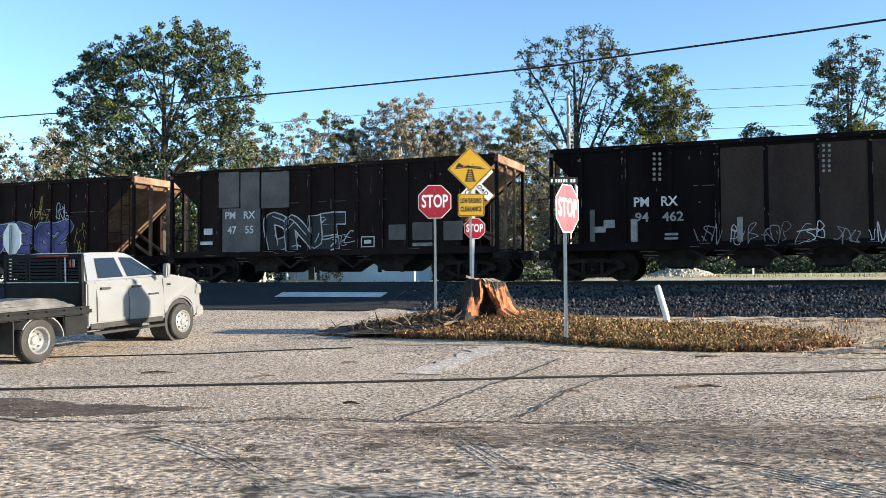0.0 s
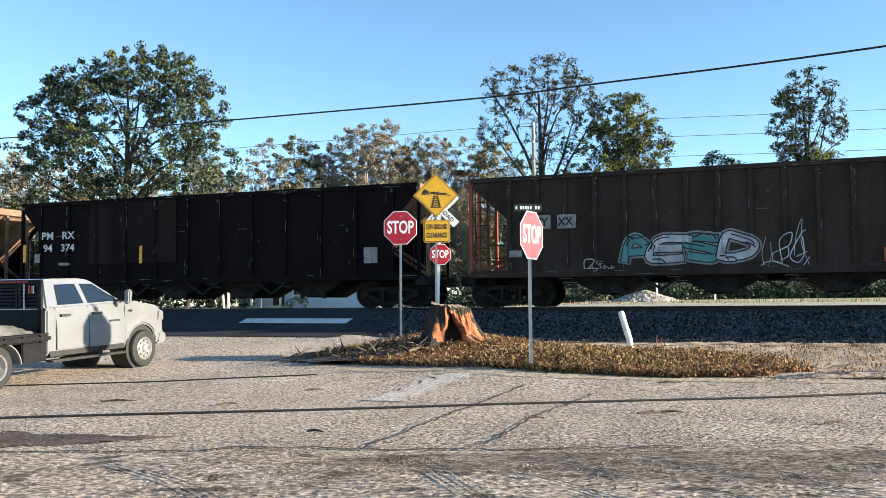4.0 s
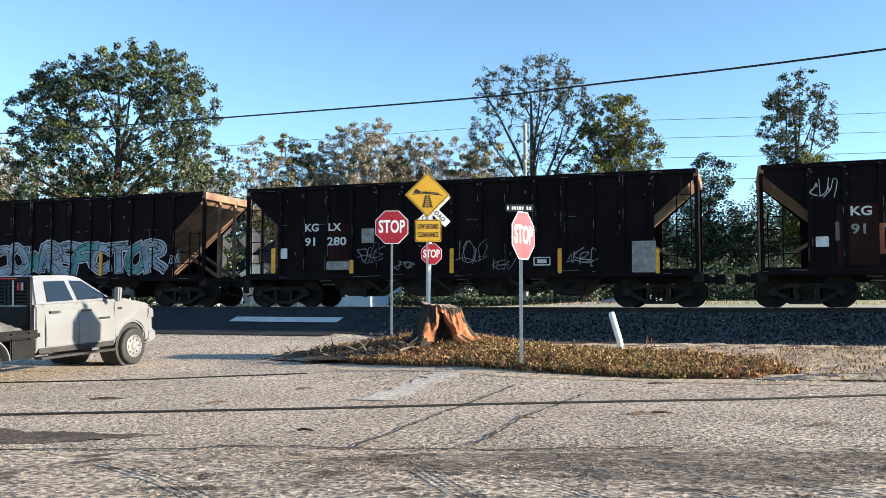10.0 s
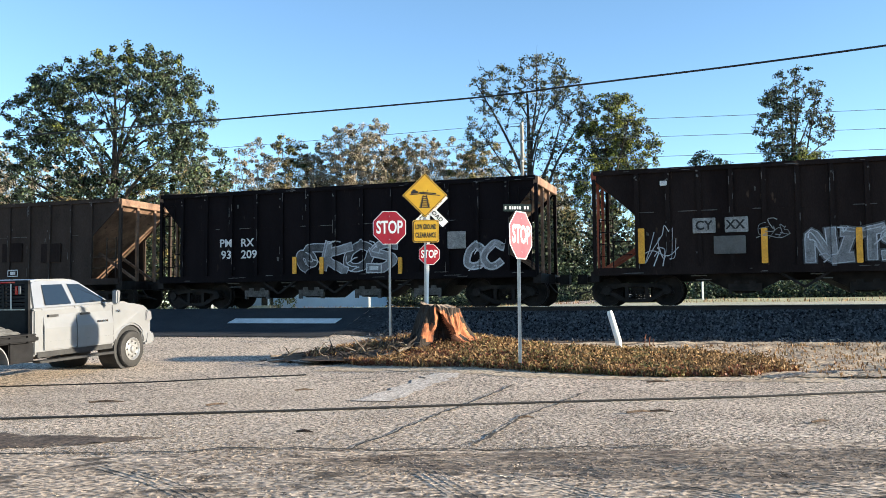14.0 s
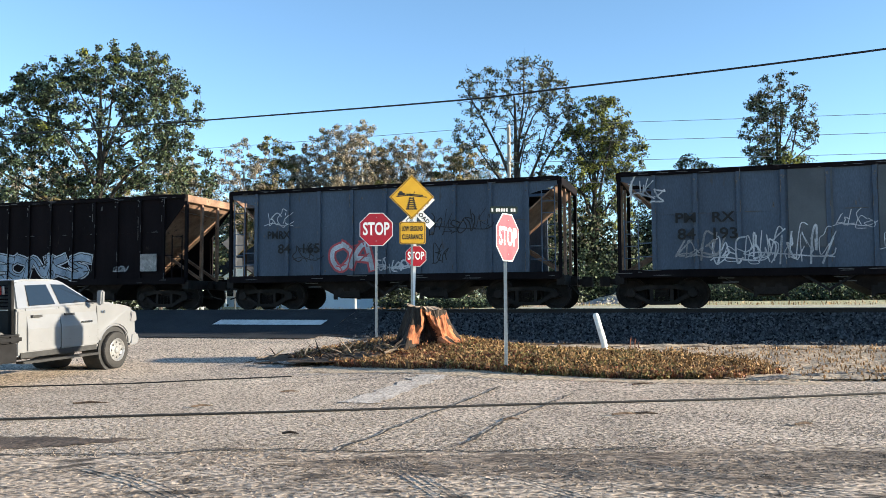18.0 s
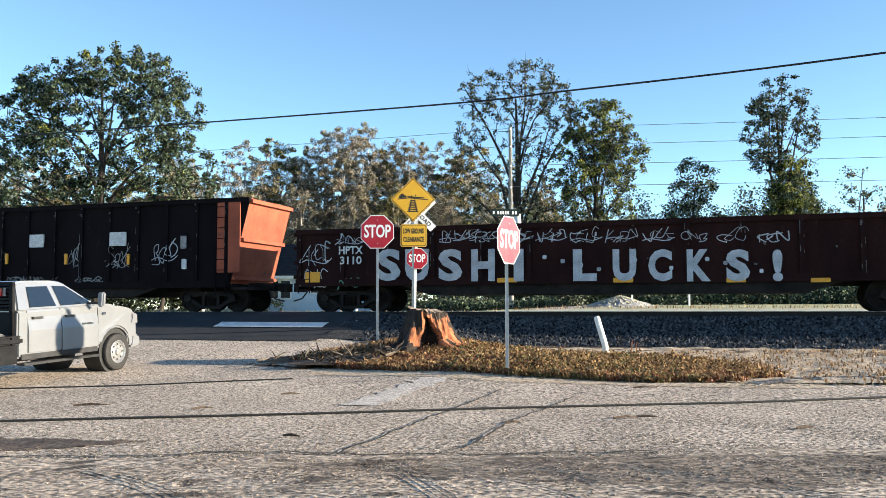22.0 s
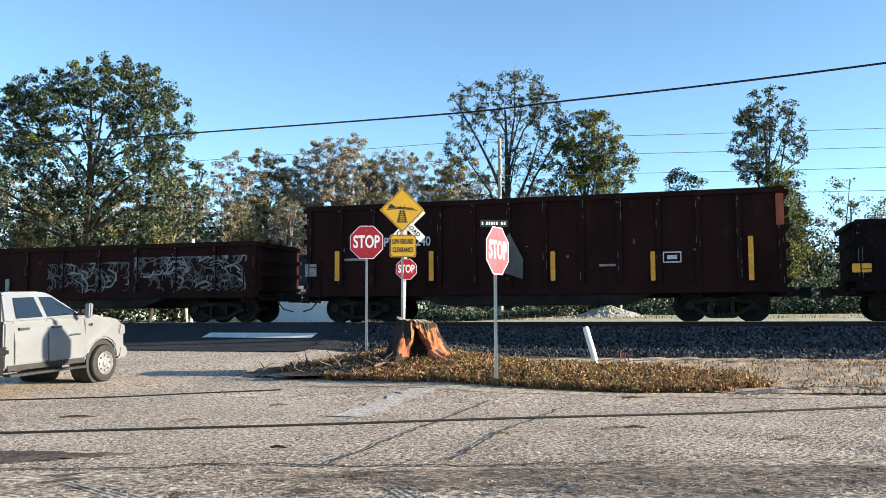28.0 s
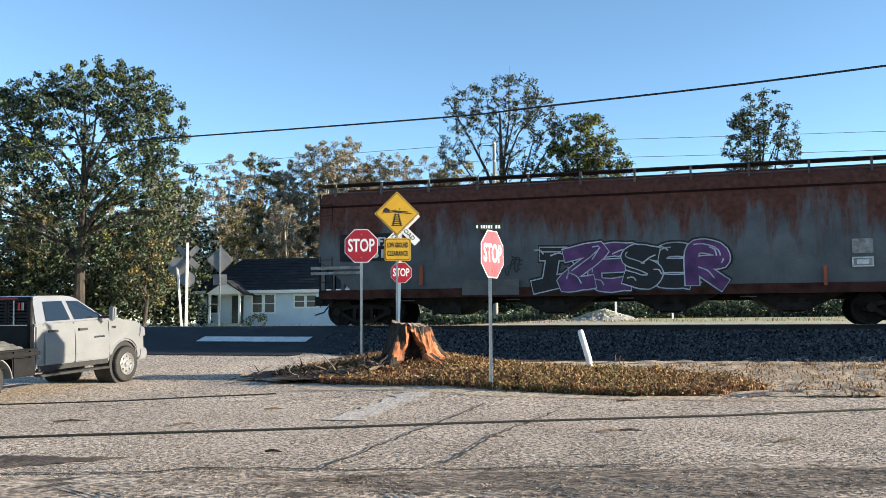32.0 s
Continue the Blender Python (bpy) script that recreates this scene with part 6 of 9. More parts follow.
# car 23
c, h = put(23, gondola(23, L[23], 3.85, SOOT, "tall black gondola-hopper car with a blue and white placard", 12, 0.95, SOOT, 0.75))
mark(c, "HP  TX", -5.03, -4.09, 2.41, 0.28, MARK_WHITE, 0.006)
mark(c, "19  083", -5.17, -3.77, 2.04, 0.28, MARK_WHITE, 0.006)
patch(c, 0.05, 0.73, 1.87, 2.87, SPRAY["pale"], "blue and white placard", name="placard")
patch(c, 0.12, 0.65, 2.28, 2.73, SPRAY["blue"], "blue emblem", y=-1.572, name="emblem")
patch(c, 0.12, 0.65, 1.96, 2.15, SPRAY["blue"], "blue caption", y=-1.572, name="emblem")
patch(c, 1.56, 2.54, 2.39, 2.88, MARK_WHITE, "white notice panel", name="notice")
patch(c, -6.10, -5.85, 1.88, 2.07, MARK_WHITE, "small worn notice", name="notice")
patch(c, -5.78, -5.58, 1.59, 1.82, MARK_WHITE, "small worn notice", name="notice")
patch(c, 4.82, 5.02, 1.49, 1.71, MARK_WHITE, "small worn notice", name="notice")
patch(c, -2.45, -2.06, 1.53, 1.90, MARK_DIM, "small worn notice", name="notice")
patch(c, 5.55, 6.08, 1.56, 2.14, MARK_DIM, "small worn notice", name="notice")
patch(c, 0.06, 0.18, 1.37, 1.90, REFLECT, "yellow reflective strip", name="reflector")
patch(c, 2.73, 2.85, 1.33, 1.84, REFLECT, "yellow reflective strip", name="reflector")
patch(c, 6.32, 6.43, 1.27, 1.76, REFLECT, "yellow reflective strip", name="reflector")
b = Build().add([(-h, FACE, 3.75), (-h + 0.75, FACE, 0.98), (-h + 0.95, FACE, 0.98), (-h + 1.3, FACE, 3.75)], [(0, 1, 2, 3)])
part("corner_panel", b, RUST, c, "orange primer corner")

# car 24
c, h = put(24, gondola(24, L[24], 2.66, OXIDE, "long dark gondola car covered in pale worn graffiti", 14, 0.95, load=((-6, 0.05, 4.0),)))
mark(c, "HPTX", -8.69, -7.82, 2.09, 0.28, MARK_WHITE, 0.006)
mark(c, "3021", -8.63, -7.83, 1.73, 0.28, MARK_WHITE, 0.006)
stencil_box(c, 7.81, 8.41, 0.99, 1.36)
patch(c, -10.17, -10.00, 1.05, 2.43, REFLECT, "yellow reflective strip", name="reflector")
patch(c, -5.52, -5.36, 1.00, 2.32, REFLECT, "yellow reflective strip", name="reflector")
patch(c, -2.26, -2.12, 0.97, 2.24, REFLECT, "yellow reflective strip", name="reflector")
patch(c, 1.94, 2.08, 0.92, 2.14, REFLECT, "yellow reflective strip", name="reflector")
patch(c, 9.87, 9.98, 0.83, 1.95, REFLECT, "yellow reflective strip", name="reflector")
worn_piece(c, -7.26, -4.27, 1.02, 1.77, 241, 90)
worn_piece(c, -2.48, 0.08, 1.02, 2.14, 242, 90)
worn_piece(c, 0.75, 2.48, 1.02, 1.99, 244, 60)
worn_piece(c, 3.64, 9.14, 1.02, 2.07, 243, 200)

# car 25
c, h = put(25, gondola(25, L[25], 2.75, SOOT, "long blue-black gondola car with white stencilled number", 14, 0.95, load=((0, 0.08, 8.0),)))
mark(c, "HWCX  RX", -5.41, -3.48, 2.41, 0.24, MARK_WHITE, 0.006)
mark(c, "602  530", -5.27, -3.49, 2.06, 0.25, MARK_WHITE, 0.006)
patch(c, -10.19, -9.71, 1.33, 1.57, REFLECT, "orange placard", name="placard")
patch(c, 2.00, 2.17, 1.45, 2.48, REFLECT, "yellow reflective strip", name="reflector")
patch(c, 5.42, 5.59, 1.40, 2.40, REFLECT, "yellow reflective strip", name="reflector")
patch(c, 8.41, 8.57, 1.35, 2.33, REFLECT, "yellow reflective strip", name="reflector")
patch(c, 10.81, 10.96, 1.32, 2.27, REFLECT, "yellow reflective strip", name="reflector")

# car 26
c, h = put(26, gondola(26, L[26], 3.75, OXIDE, "tall dark red gondola car with yellow reflectors", 14, 0.95))
mark(c, "HPTX 7240", -4.84, -3.05, 2.54, 0.29, MARK_WHITE, 0.006)
b = Build().prism([(-0.73, 1.5), (-0.12, 1.3), (-0.10, 1.9), (-0.52, 2.7), (-0.73, 2.5)], FACE - 0.004, FACE)
part("torn_sheet", b, PATCHED, c, "grey torn patch")
patch(c, -6.31, -6.15, 1.34, 2.30, REFLECT, "yellow reflective strip", name="reflector")
patch(c, -3.11, -2.96, 1.29, 2.22, REFLECT, "yellow reflective strip", name="reflector")
patch(c, 0.73, 0.87, 1.23, 2.12, REFLECT, "yellow reflective strip", name="reflector")
patch(c, 3.66, 3.79, 1.19, 2.04, REFLECT, "yellow reflective strip", name="reflector")
patch(c, 6.35, 6.49, 1.16, 2.41, REFLECT, "yellow reflective strip", name="reflector")
stencil_box(c, 4.01, 4.53, 1.70, 2.02)
patch(c, -5.97, -5.18, 1.97, 2.05, MARK_DIM, "small worn notice", name="notice")
patch(c, 2.17, 2.67, 1.63, 1.70, MARK_DIM, "small worn notice", name="notice")
patch(c, -7.37, -6.97, 1.49, 1.90, MARK_DIM, "small worn notice", name="notice")
patch(c, 7.11, 7.32, 2.70, 3.59, RUST, "orange patch", name="patch")

# car 27
c, h = put(27, gondola(27, L[27], 2.70, OXIDE, "long dark red gondola car with pale sketchy graffiti", 14, 0.95, load=((-3, 0.1, 5.0), (6, 0.04, 3.0))))
mark(c, "BOKX", -8.61, -7.77, 2.02, 0.27, MARK_WHITE, 0.012)
mark(c, "3172", -8.55, -7.80, 1.69, 0.27, MARK_WHITE, 0.012)
patch(c, -9.89, -9.39, 1.05, 1.25, REFLECT, "faded reflector", name="reflector")
patch(c, -6.09, -5.63, 1.01, 1.20, REFLECT, "faded reflector", name="reflector")
patch(c, -3.81, -3.37, 0.98, 1.17, REFLECT, "faded reflector", name="reflector")
patch(c, -0.13, 0.02, 1.04, 1.61, MARK_DIM, "white smear", name="smear")
worn_piece(c, 1.68, 5.12, 1.02, 2.10, 271, 90)
worn_piece(c, 5.43, 9.76, 1.02, 2.24, 272, 160)

# car 28
c, h = put(28, covered_hopper(28, L[28], 4.50, CREAM, "off-white covered hopper car with blue and pink tags", CREAM))
mark(c, "NCLX", -8.10, -7.15, 2.40, 0.31, MARK_BLACK, 0.01)
mark(c, "4077", -8.04, -7.19, 2.07, 0.30, MARK_BLACK, 0.01)
patch(c, -8.37, 9.60, 1.22, 2.99, BAND, "greyer repainted band", y=-1.556, name="paint_band")
graffiti(c, -0.23, 1.75, 1.44, 2.06, "navy", "pale", "rckr", 281, 0.36, "white", 0.035)
graffiti(c, 2.78, 4.56, 1.46, 2.18, "pink", "red", "asea", 282, 0.16, None, 0.05)
patch(c, -8.00, -6.29, 1.66, 1.76, PATCHED, "small worn notice", name="notice")
patch(c, -7.99, -6.28, 1.50, 1.59, PATCHED, "small worn notice", name="notice")
patch(c, -0.52, 0.32, 2.34, 2.42, PATCHED, "small worn notice", name="notice")
patch(c, 6.65, 7.42, 2.00, 2.06, PATCHED, "small worn notice", name="notice")
patch(c, 6.65, 7.42, 1.86, 1.92, PATCHED, "small worn notice", name="notice")
stencil_box(c, -6.50, -6.24, 2.07, 2.41)

# car 29
c, h = put(29, covered_hopper(29, L[29], 4.45, RUSTY,
                              "rust-streaked grey covered hopper car with a violet graffiti piece", OXIDE, end_mat=CREAM))
patch(c, -8.55, -6.55, 2.07, 2.94, MARK_BLACK, "black number panel", name="number_panel")
mark(c, "ACFX", -7.84, -6.74, 2.68, 0.28, MARK_WHITE, 0.012, FACE - 0.004)
mark(c, "41510", -7.90, -6.74, 2.29, 0.28, MARK_WHITE, 0.012, FACE - 0.004)
graffiti(c, -2.17, 3.25, 1.22, 2.16, "black/plum/plum/black", "white", "izeser", 291, 0.40, "black", 0.035)
scribble(c, -3.09, -2.61, 1.56, 2.13, "black", 292, 0.035)
patch(c, -4.47, -2.69, 0.93, 1.40, PATCHED, "grey painted strip", name="paint_strip")
patch(c, 6.59, 7.11, 1.93, 2.33, MARK_DIM, "small worn notice", name="notice")
patch(c, 6.57, 7.09, 1.59, 1.81, MARK_DIM, "small worn notice", name="notice")
patch(c, -9.58, -7.80, 1.82, 1.92, MARK_DIM, "small worn notice", name="notice")
patch(c, -9.58, -7.80, 1.66, 1.75, MARK_DIM, "small worn notice", name="notice")
patch(c, 5.84, 5.93, 1.07, 1.62, RUST, "orange strip", name="reflector")
patch(c, -5.86, -5.75, 1.27, 1.89, RUST, "orange strip", name="reflector")
scribble(c, 2.61, 3.17, 1.60, 2.01, "dim", 293, 0.035)
stencil_box(c, 6.57, 7.11, 1.56, 1.83)

# track height and first places
for k, car in CARS:
    p = MID + ALONG * slot(k)[1]
    car.matrix_basis = pose(p.x, p.y, RAIL, 0, 0, TURN)

# ---- signs ----
def octagon(r):
    return [(r / math.cos(math.pi / 8) * math.cos(math.pi / 8 + i * math.pi / 4), r / math.cos(math.pi / 8) * math.sin(math.pi / 8 + i * math.pi / 4)) for i in range(8)]


def stop_head(t, z, size, turn, red, post_side=0.05, x=0.0, back=ALU):
    """A STOP plate on its thing, facing turn degrees round from -y."""
    m = pose(x, 0, z, 0, 0, turn)
    r = size / 2
    for name, rr, y0, y1, mat, lab in (("plate", r, -post_side - 0.004, -post_side, back, "bare metal back"), ("border", r - 0.002, -post_side - 0.007, -post_side - 0.004, SIGN_WHITE, "white border"), ("face", r * 0.955, -post_side - 0.010, -post_side - 0.007, red, "red face")):
        part(name, Build().prism(octagon(rr), y0, y1), mat, t, lab).matrix_basis = m
    o = part("lettering", lettering("STOP", size * 0.47, SIGN_WHITE, size * 0.012), None, t, "white word STOP")
    w = o.dimensions.x or 1
    o.matrix_basis = m @ Matrix.Translation((0, -post_side - 0.0125, 0)) @ Matrix.Diagonal((size * 0.80 / w, 1, 1.12, 1))


def u_post(t, z0, z1, x=0.0, y=0.0, lean=0.0, mat=None):
    b = Build()
    for x0, x1, y0, y1 in ((-0.03, -0.022, -0.02, 0.02), (0.022, 0.03, -0.02, 0.02), (-0.022, 0.022, 0.014, 0.02)):
        b.add([(x + px + (lean if k else 0), y + py, z1 if k else z0) for k in (0, 1) for px, py in ((x0, y0), (x1, y0), (x1, y1), (x0, y1))], [(0, 1, 2, 3), (4, 5, 6, 7), (0, 1, 5, 4), (1, 2, 6, 5), (2, 3, 7, 6), (3, 0, 4, 7)])
    part("post", b, mat or STEEL, t, "galvanised channel post")


def bolts(t, zs, y=-0.06, x=0.0, turn=0):
    for z in zs:
        o = part("bolt", Build().lathe([(0, 0.012), (-0.008, 0.012), (-0.012, 0.006)], 8), STEEL, t)
        o.matrix_basis = pose(x, 0, z, 0, 0, turn) @ Matrix.Translation((0, y, 0))


def bars(t, m, spans, h, mat, y):
    """Plain bars in place of lettering."""
    b = Build()
    for x0, x1 in spans:
        b.box(x0, x1, y - 0.002, y, -h / 2, h / 2)
    part("lettering_bar", b, mat, t, "white lettering").matrix_basis = m


def base(x, y):
    return pose(x, y, gz(x, y))


def signs():
    # the stop sign that stands in the weeds, turned aside, with a street name blade
    x, y = 1.45, 16.34
    t = thing("stop_sign", "sunlit red stop sign with a dark name blade, in weeds", "sign", base(x, y), "stop signs")
    g = gz(x, y)
    u_post(t, -0.3, 3.14 - g)
    stop_head(t, 2.67 - g, 0.9, 57, SIGN_RED_LIT)
    bolts(t, (2.67 - g + 0.32, 2.67 - g - 0.32), -0.064, turn=57)
    blade = part("name_blade", Build().bevel_box(-0.265, 0.265, -0.004, 0.004, -0.068, 0.068, 0.015), SIGN_GREEN, t, "dark green name blade")
    bm = pose(-0.02, -0.03, 3.19 - g, 0, 0, 4)
    blade.matrix_basis = bm
    bars(t, bm, ((-0.235, -0.205), (-0.15, -0.118), (-0.103, -0.071), (-0.056, -0.024), (-0.009, 0.023), (0.038, 0.07), (0.13, 0.165), (0.185, 0.22)), 0.06, WHITE_PAINT, -0.0045)
    # the stop sign facing the lot
    x, y = -1.42, 23.8
    t = thing("stop_sign", "dark red stop sign in shade beside the road", "sign", base(x, y), "stop signs")
    g = gz(x, y)
    u_post(t, -0.3, 3.85 - g)
    stop_head(t, 3.48 - g, 0.914, -4, SIGN_RED)
    bolts(t, (3.48 - g + 0.32, 3.48 - g - 0.32), -0.064)
    # low ground clearance warning
    x, y = -0.47, 25.0
    t = thing("warning_sign", "yellow diamond warning sign of a grounded truck, with a plaque", "sign", base(x, y))
    g = gz(x, y)
    u_post(t, -0.3, 4.95 - g, lean=0.0)
    zc, s = 4.52 - g, 0.646
    for name, r, y0, y1, mat, lab in (("plate", s, -0.054, -0.05, ALU, "bare metal back"), ("border", s - 0.002, -0.057, -0.054, SIGN_YELLOW, "yellow edge"), ("border_line", s - 0.03, -0.060, -0.057, SIGN_BLACK, "black border"), ("face", s - 0.055, -0.063, -0.060, SIGN_YELLOW, "yellow face")):
        part(name, Build().prism([(0, zc - r), (r, zc), (0, zc + r), (-r, zc)], y0, y1), mat, t, lab)
    # pictogram: hump line, lorry, track in perspective
    b = Build()
    ys = (-0.0665, -0.063)
    b.prism([(-0.44, zc + 0.0), (-0.1, zc + 0.035), (0.44, zc - 0.02), (0.44, zc + 0.005), (-0.1, zc + 0.062), (-0.44, zc + 0.028)], *ys)
    part("hump_line", b, SIGN_BLACK, t)
    part("lorry_symbol", Build().prism([(-0.40, zc + 0.04), (-0.19, zc + 0.06), (-0.19, zc + 0.12), (-0.25, zc + 0.12), (-0.27, zc + 0.17), (-0.36, zc + 0.165), (-0.36, zc + 0.12), (-0.40, zc + 0.11)], *ys).prism([(-0.16, zc + 0.065), (0.33, zc + 0.03), (0.33, zc + 0.062), (-0.16, zc + 0.10)], *ys), SIGN_BLACK, t)
    for i in range(6):
        z, w = zc - 0.02 - i * 0.062, 0.075 + i * 0.017
        part("sleeper_symbol", Build().box(-w, w, *ys, z - 0.034, z), SIGN_BLACK, t)
    for sx in (-1, 1):
        part("rail_symbol", Build().prism([(sx * 0.03, zc), (sx * 0.055, zc), (sx * 0.13, zc - 0.36), (sx * 0.09, zc - 0.36)], -0.0668, -0.063), SIGN_BLACK, t)
    part("spark_symbol", Build().prism([(-0.07, zc + 0.13), (-0.05, zc + 0.13), (-0.02, zc + 0.08), (-0.04, zc + 0.08)], *ys).prism([(0.08, zc + 0.16), (0.10, zc + 0.16), (0.07, zc + 0.09), (0.05, zc + 0.09)], *ys), SIGN_BLACK, t)
    zp = 3.48 - g
    pm = pose(0.02, 0, zp, 0, 0, 0)
    for name, w, h, y0, y1, mat, lab in (("plaque", 0.381, 0.325, -0.054, -0.05, ALU, "bare metal back"), ("plaque_edge", 0.379, 0.323, -0.057, -0.054, SIGN_YELLOW, "yellow edge"), ("plaque_line", 0.362, 0.305, -0.060, -0.057, SIGN_BLACK, "black border"), ("plaque_face", 0.345, 0.288, -0.063, -0.060, SIGN_YELLOW, "yellow face")):
        part(name, Build().bevel_box(-w, w, y0, y1, -h, h, 0.04), mat, t, lab).matrix_basis = pm
    for text, dz in (("LOW GROUND", 0.12), ("CLEARANCE", -0.12)):
        o = part("lettering", lettering(text, 0.2, SIGN_BLACK, 0.006, 1.05), None, t, "black plaque words")
        k = 0.60 / (o.dimensions.x or 1)
        o.matrix_basis = pm @ Matrix.Translation((0, -0.066, dz)) @ Matrix.Diagonal((k, 1, 1, 1))
    # the crossbuck of the crossing, seen behind the warning sign
    x, y = -0.36, 25.55
    t = thing("crossbuck", "white railroad crossbuck with a small stop sign on a white post", "sign", base(x, y))
    g = gz(x, y)
    part("post", Build().beam((-0.10, 0, -0.3), (0, 0, 4.3 - g), 0.085), SIGN_WHITE, t, "white post")
    for a, words in ((45, "RAIL ROAD"), (-45, "CROSSING")):
        o = part("crossbuck_blade", Build().bevel_box(-0.61, 0.61, -0.06 - (0.006 if a > 0 else 0), -0.054 - (0.006 if a > 0 else 0), -0.115, 0.115, 0.01), SIGN_WHITE, t, "white crossbuck blade")
        o.matrix_basis = pose(0.05, 0, 4.15 - g, 0, a, 0)
        q = part("lettering", lettering(words, 0.17, SIGN_BLACK, 0.004, 1.1), None, t, "black crossbuck words")
        q.matrix_basis = pose(0.05, -0.064 - (0.006 if a > 0 else 0), 4.15 - g, 0, a, 0)
    stop_head(t, 2.84 - g, 0.61, 0, SIGN_RED, 0.07)
    # back of a stop sign at the far edge of the road
    x, y = -14.1, 25.1
    t = thing("stop_sign", "stop sign seen from its pale sunlit back on a thin post", "sign", base(x, y), "stop signs")
    g = gz(x, y)
    u_post(t, -0.3, 3.05 - g)
    stop_head(t, 2.63 - g, 0.914, 150, SIGN_RED)


signs()


def white_post():
    x0, y0 = 4.2, 20.6
    t = thing("marker_post", "leaning white-painted wooden marker post at the foot of the ballast", "post", base(x0, y0))
    part("post", Build().tube([(0, 0, -0.2), (-0.05, 0, 0.2), (-0.23, 0.0, 0.83), (-0.245, 0.0, 0.88)], [0.075, 0.075, 0.072, 0.05], 10), WOOD_POST, t, soft=True)


white_post()

# ---- stop line and cracks on the ground ----
def ribbon_on_ground(name, pts, w, mat, label, category, lift=0.012, wob=0.0, parent=None, kind=""):
    b = Build()
    rows = curved(pts, 10) if len(pts) > 2 else [Vector(pts[0]).lerp(Vector(pts[1]), i / 30) for i in range(31)]
    for i, p in enumerate(rows):
        d = (rows[min(i + 1, len(rows) - 1)] - rows[max(i - 1, 0)]).normalized()
        n = Vector((-d.y, d.x))
        c = p + n * wob * noise.noise((p.x * 3, p.y * 3, 5))
        ww = w * (1 + (0.7 * noise.noise((p.x * 5, p.y * 5, 9)) if wob else 0)) / 2
        for q in (c - n * ww, c + n * ww):
            b.v.append((q.x, q.y, gz(q.x, q.y) + lift))
    for i in range(len(rows) - 1):
        b.f.append((2 * i, 2 * i + 2, 2 * i + 3, 2 * i + 1))
    return tagged(part(name, b, mat), label, category, kind=kind)

ribbon_on_ground("stop_line", [(-6.7, 27.72), (-3.15, 26.5)], 0.5, WHITE_PAINT, "white stop line painted across the lane", "road marking", 0.06, kind="structure")
for pts in ([(-0.88, 8.42), (-0.3, 10.3), (0.35, 12.2), (1.15, 14.6)], [(0.28, 8.7), (0.62, 9.6), (1.0, 10.8), (1.70, 12.3), (2.25, 13.6)]):
    ribbon_on_ground("crack", pts, 0.032, CRACK, "dirt-filled crack in the chip seal", "crack", 0.016, 0.08, kind="structure")
ribbon_on_ground("worn_marking", [(-1.0, 12.6), (-0.55, 14.4), (0.1, 16.3)], 0.55, WORN, "pale worn strip of old marking", "road marking", 0.012, 0.06, kind="structure")
ribbon_on_ground("crack", [(-6.5, 15.2), (-4.0, 15.4), (-2.2, 15.7), (-0.8, 16.2)], 0.022, CRACK, "thin crack in the chip seal", "crack", 0.016, 0.15, kind="structure")
ribbon_on_ground("crack", [(-5.0, 8.45), (-3.0, 8.35), (-1.6, 8.5), (0.4, 8.35), (2.2, 8.5)], 0.045, CRACK, "broken edge of the chip seal", "crack", 0.018, 0.2, kind="structure")


def ground_hose(pts, r, label):
    b = Build()
    b.tube([(p.x, p.y, gz(p.x, p.y) + r * 0.9 + 0.004) for p in curved(pts, 14)], r, 8)
    tagged(part("road_tube", b, CABLE, soft=True), label, "hose")


ground_hose([(-9.0, 10.45), (-5.54, 10.98), (-2.0, 11.5), (1.5, 12.22), (6.57, 13.0), (10, 13.5)], 0.016, "black rubber hose lying across the lot")
ground_hose([(-12.0, 16.2), (-8.0, 16.35), (-5.2, 16.3), (-2.6, 16.7)], 0.012, "thin black hose lying across the lot")

FINE_X, FINE_Y = list(np.linspace(-9, 9, 200)), list(np.linspace(3.2, 9.4, 80))
sheet("dirt_strip", FINE_X, FINE_Y, DIRT, 0.012, "pale tyre-marked dirt along the edge of the lot", "soil", inside=blob([(-9, 3), (9, 3), (9, 8.6), (6.5, 8.3), (3.4, 8.7), (1.5, 8.2), (-0.6, 8.4), (-3.4, 8.2), (-6, 9.0), (-9, 8.7)]), rough=0.005)
sheet("damp_patch", list(np.linspace(-8, -2.6, 70)), list(np.linspace(8.2, 10.4, 40)), MUD, 0.009, "dark damp patch of soil on the lot", "soil", inside=blob([(-8, 8.6), (-5.4, 8.5), (-3.6, 8.9), (-3.0, 9.3), (-4.4, 9.6), (-5.6, 10.1), (-8, 9.9)]), rough=0.01)
sheet("damp_patch", list(np.linspace(-2.2, 5.4, 150)), list(np.linspace(6.4, 8.6, 60)), CHURNED, 0.0128, "brown churned soil with tyre prints", "soil", inside=blob([(-1.6, 7.9), (-0.4, 8.15), (1.2, 8.2), (3.2, 8.3), (5.3, 8.2), (5.3, 7.6), (3.9, 7.2), (2.9, 6.7), (1.4, 6.9), (0.2, 7.2), (-0.9, 7.5)]), rough=0.004)
sheet("sand_verge", list(np.linspace(-8, 16, 220)), list(np.linspace(12, 23.4, 120)), SAND, 0.03, "pale sandy verge along the weeds", "soil", inside=blob([(5.0, 15.2), (7, 14.7), (16, 13.6), (16, 19.8), (10.5, 21.2), (6.2, 22.0), (3, 22.2), (-0.5, 22.6), (-1.0, 20.5), (4.5, 18.0)]), rough=0.035)
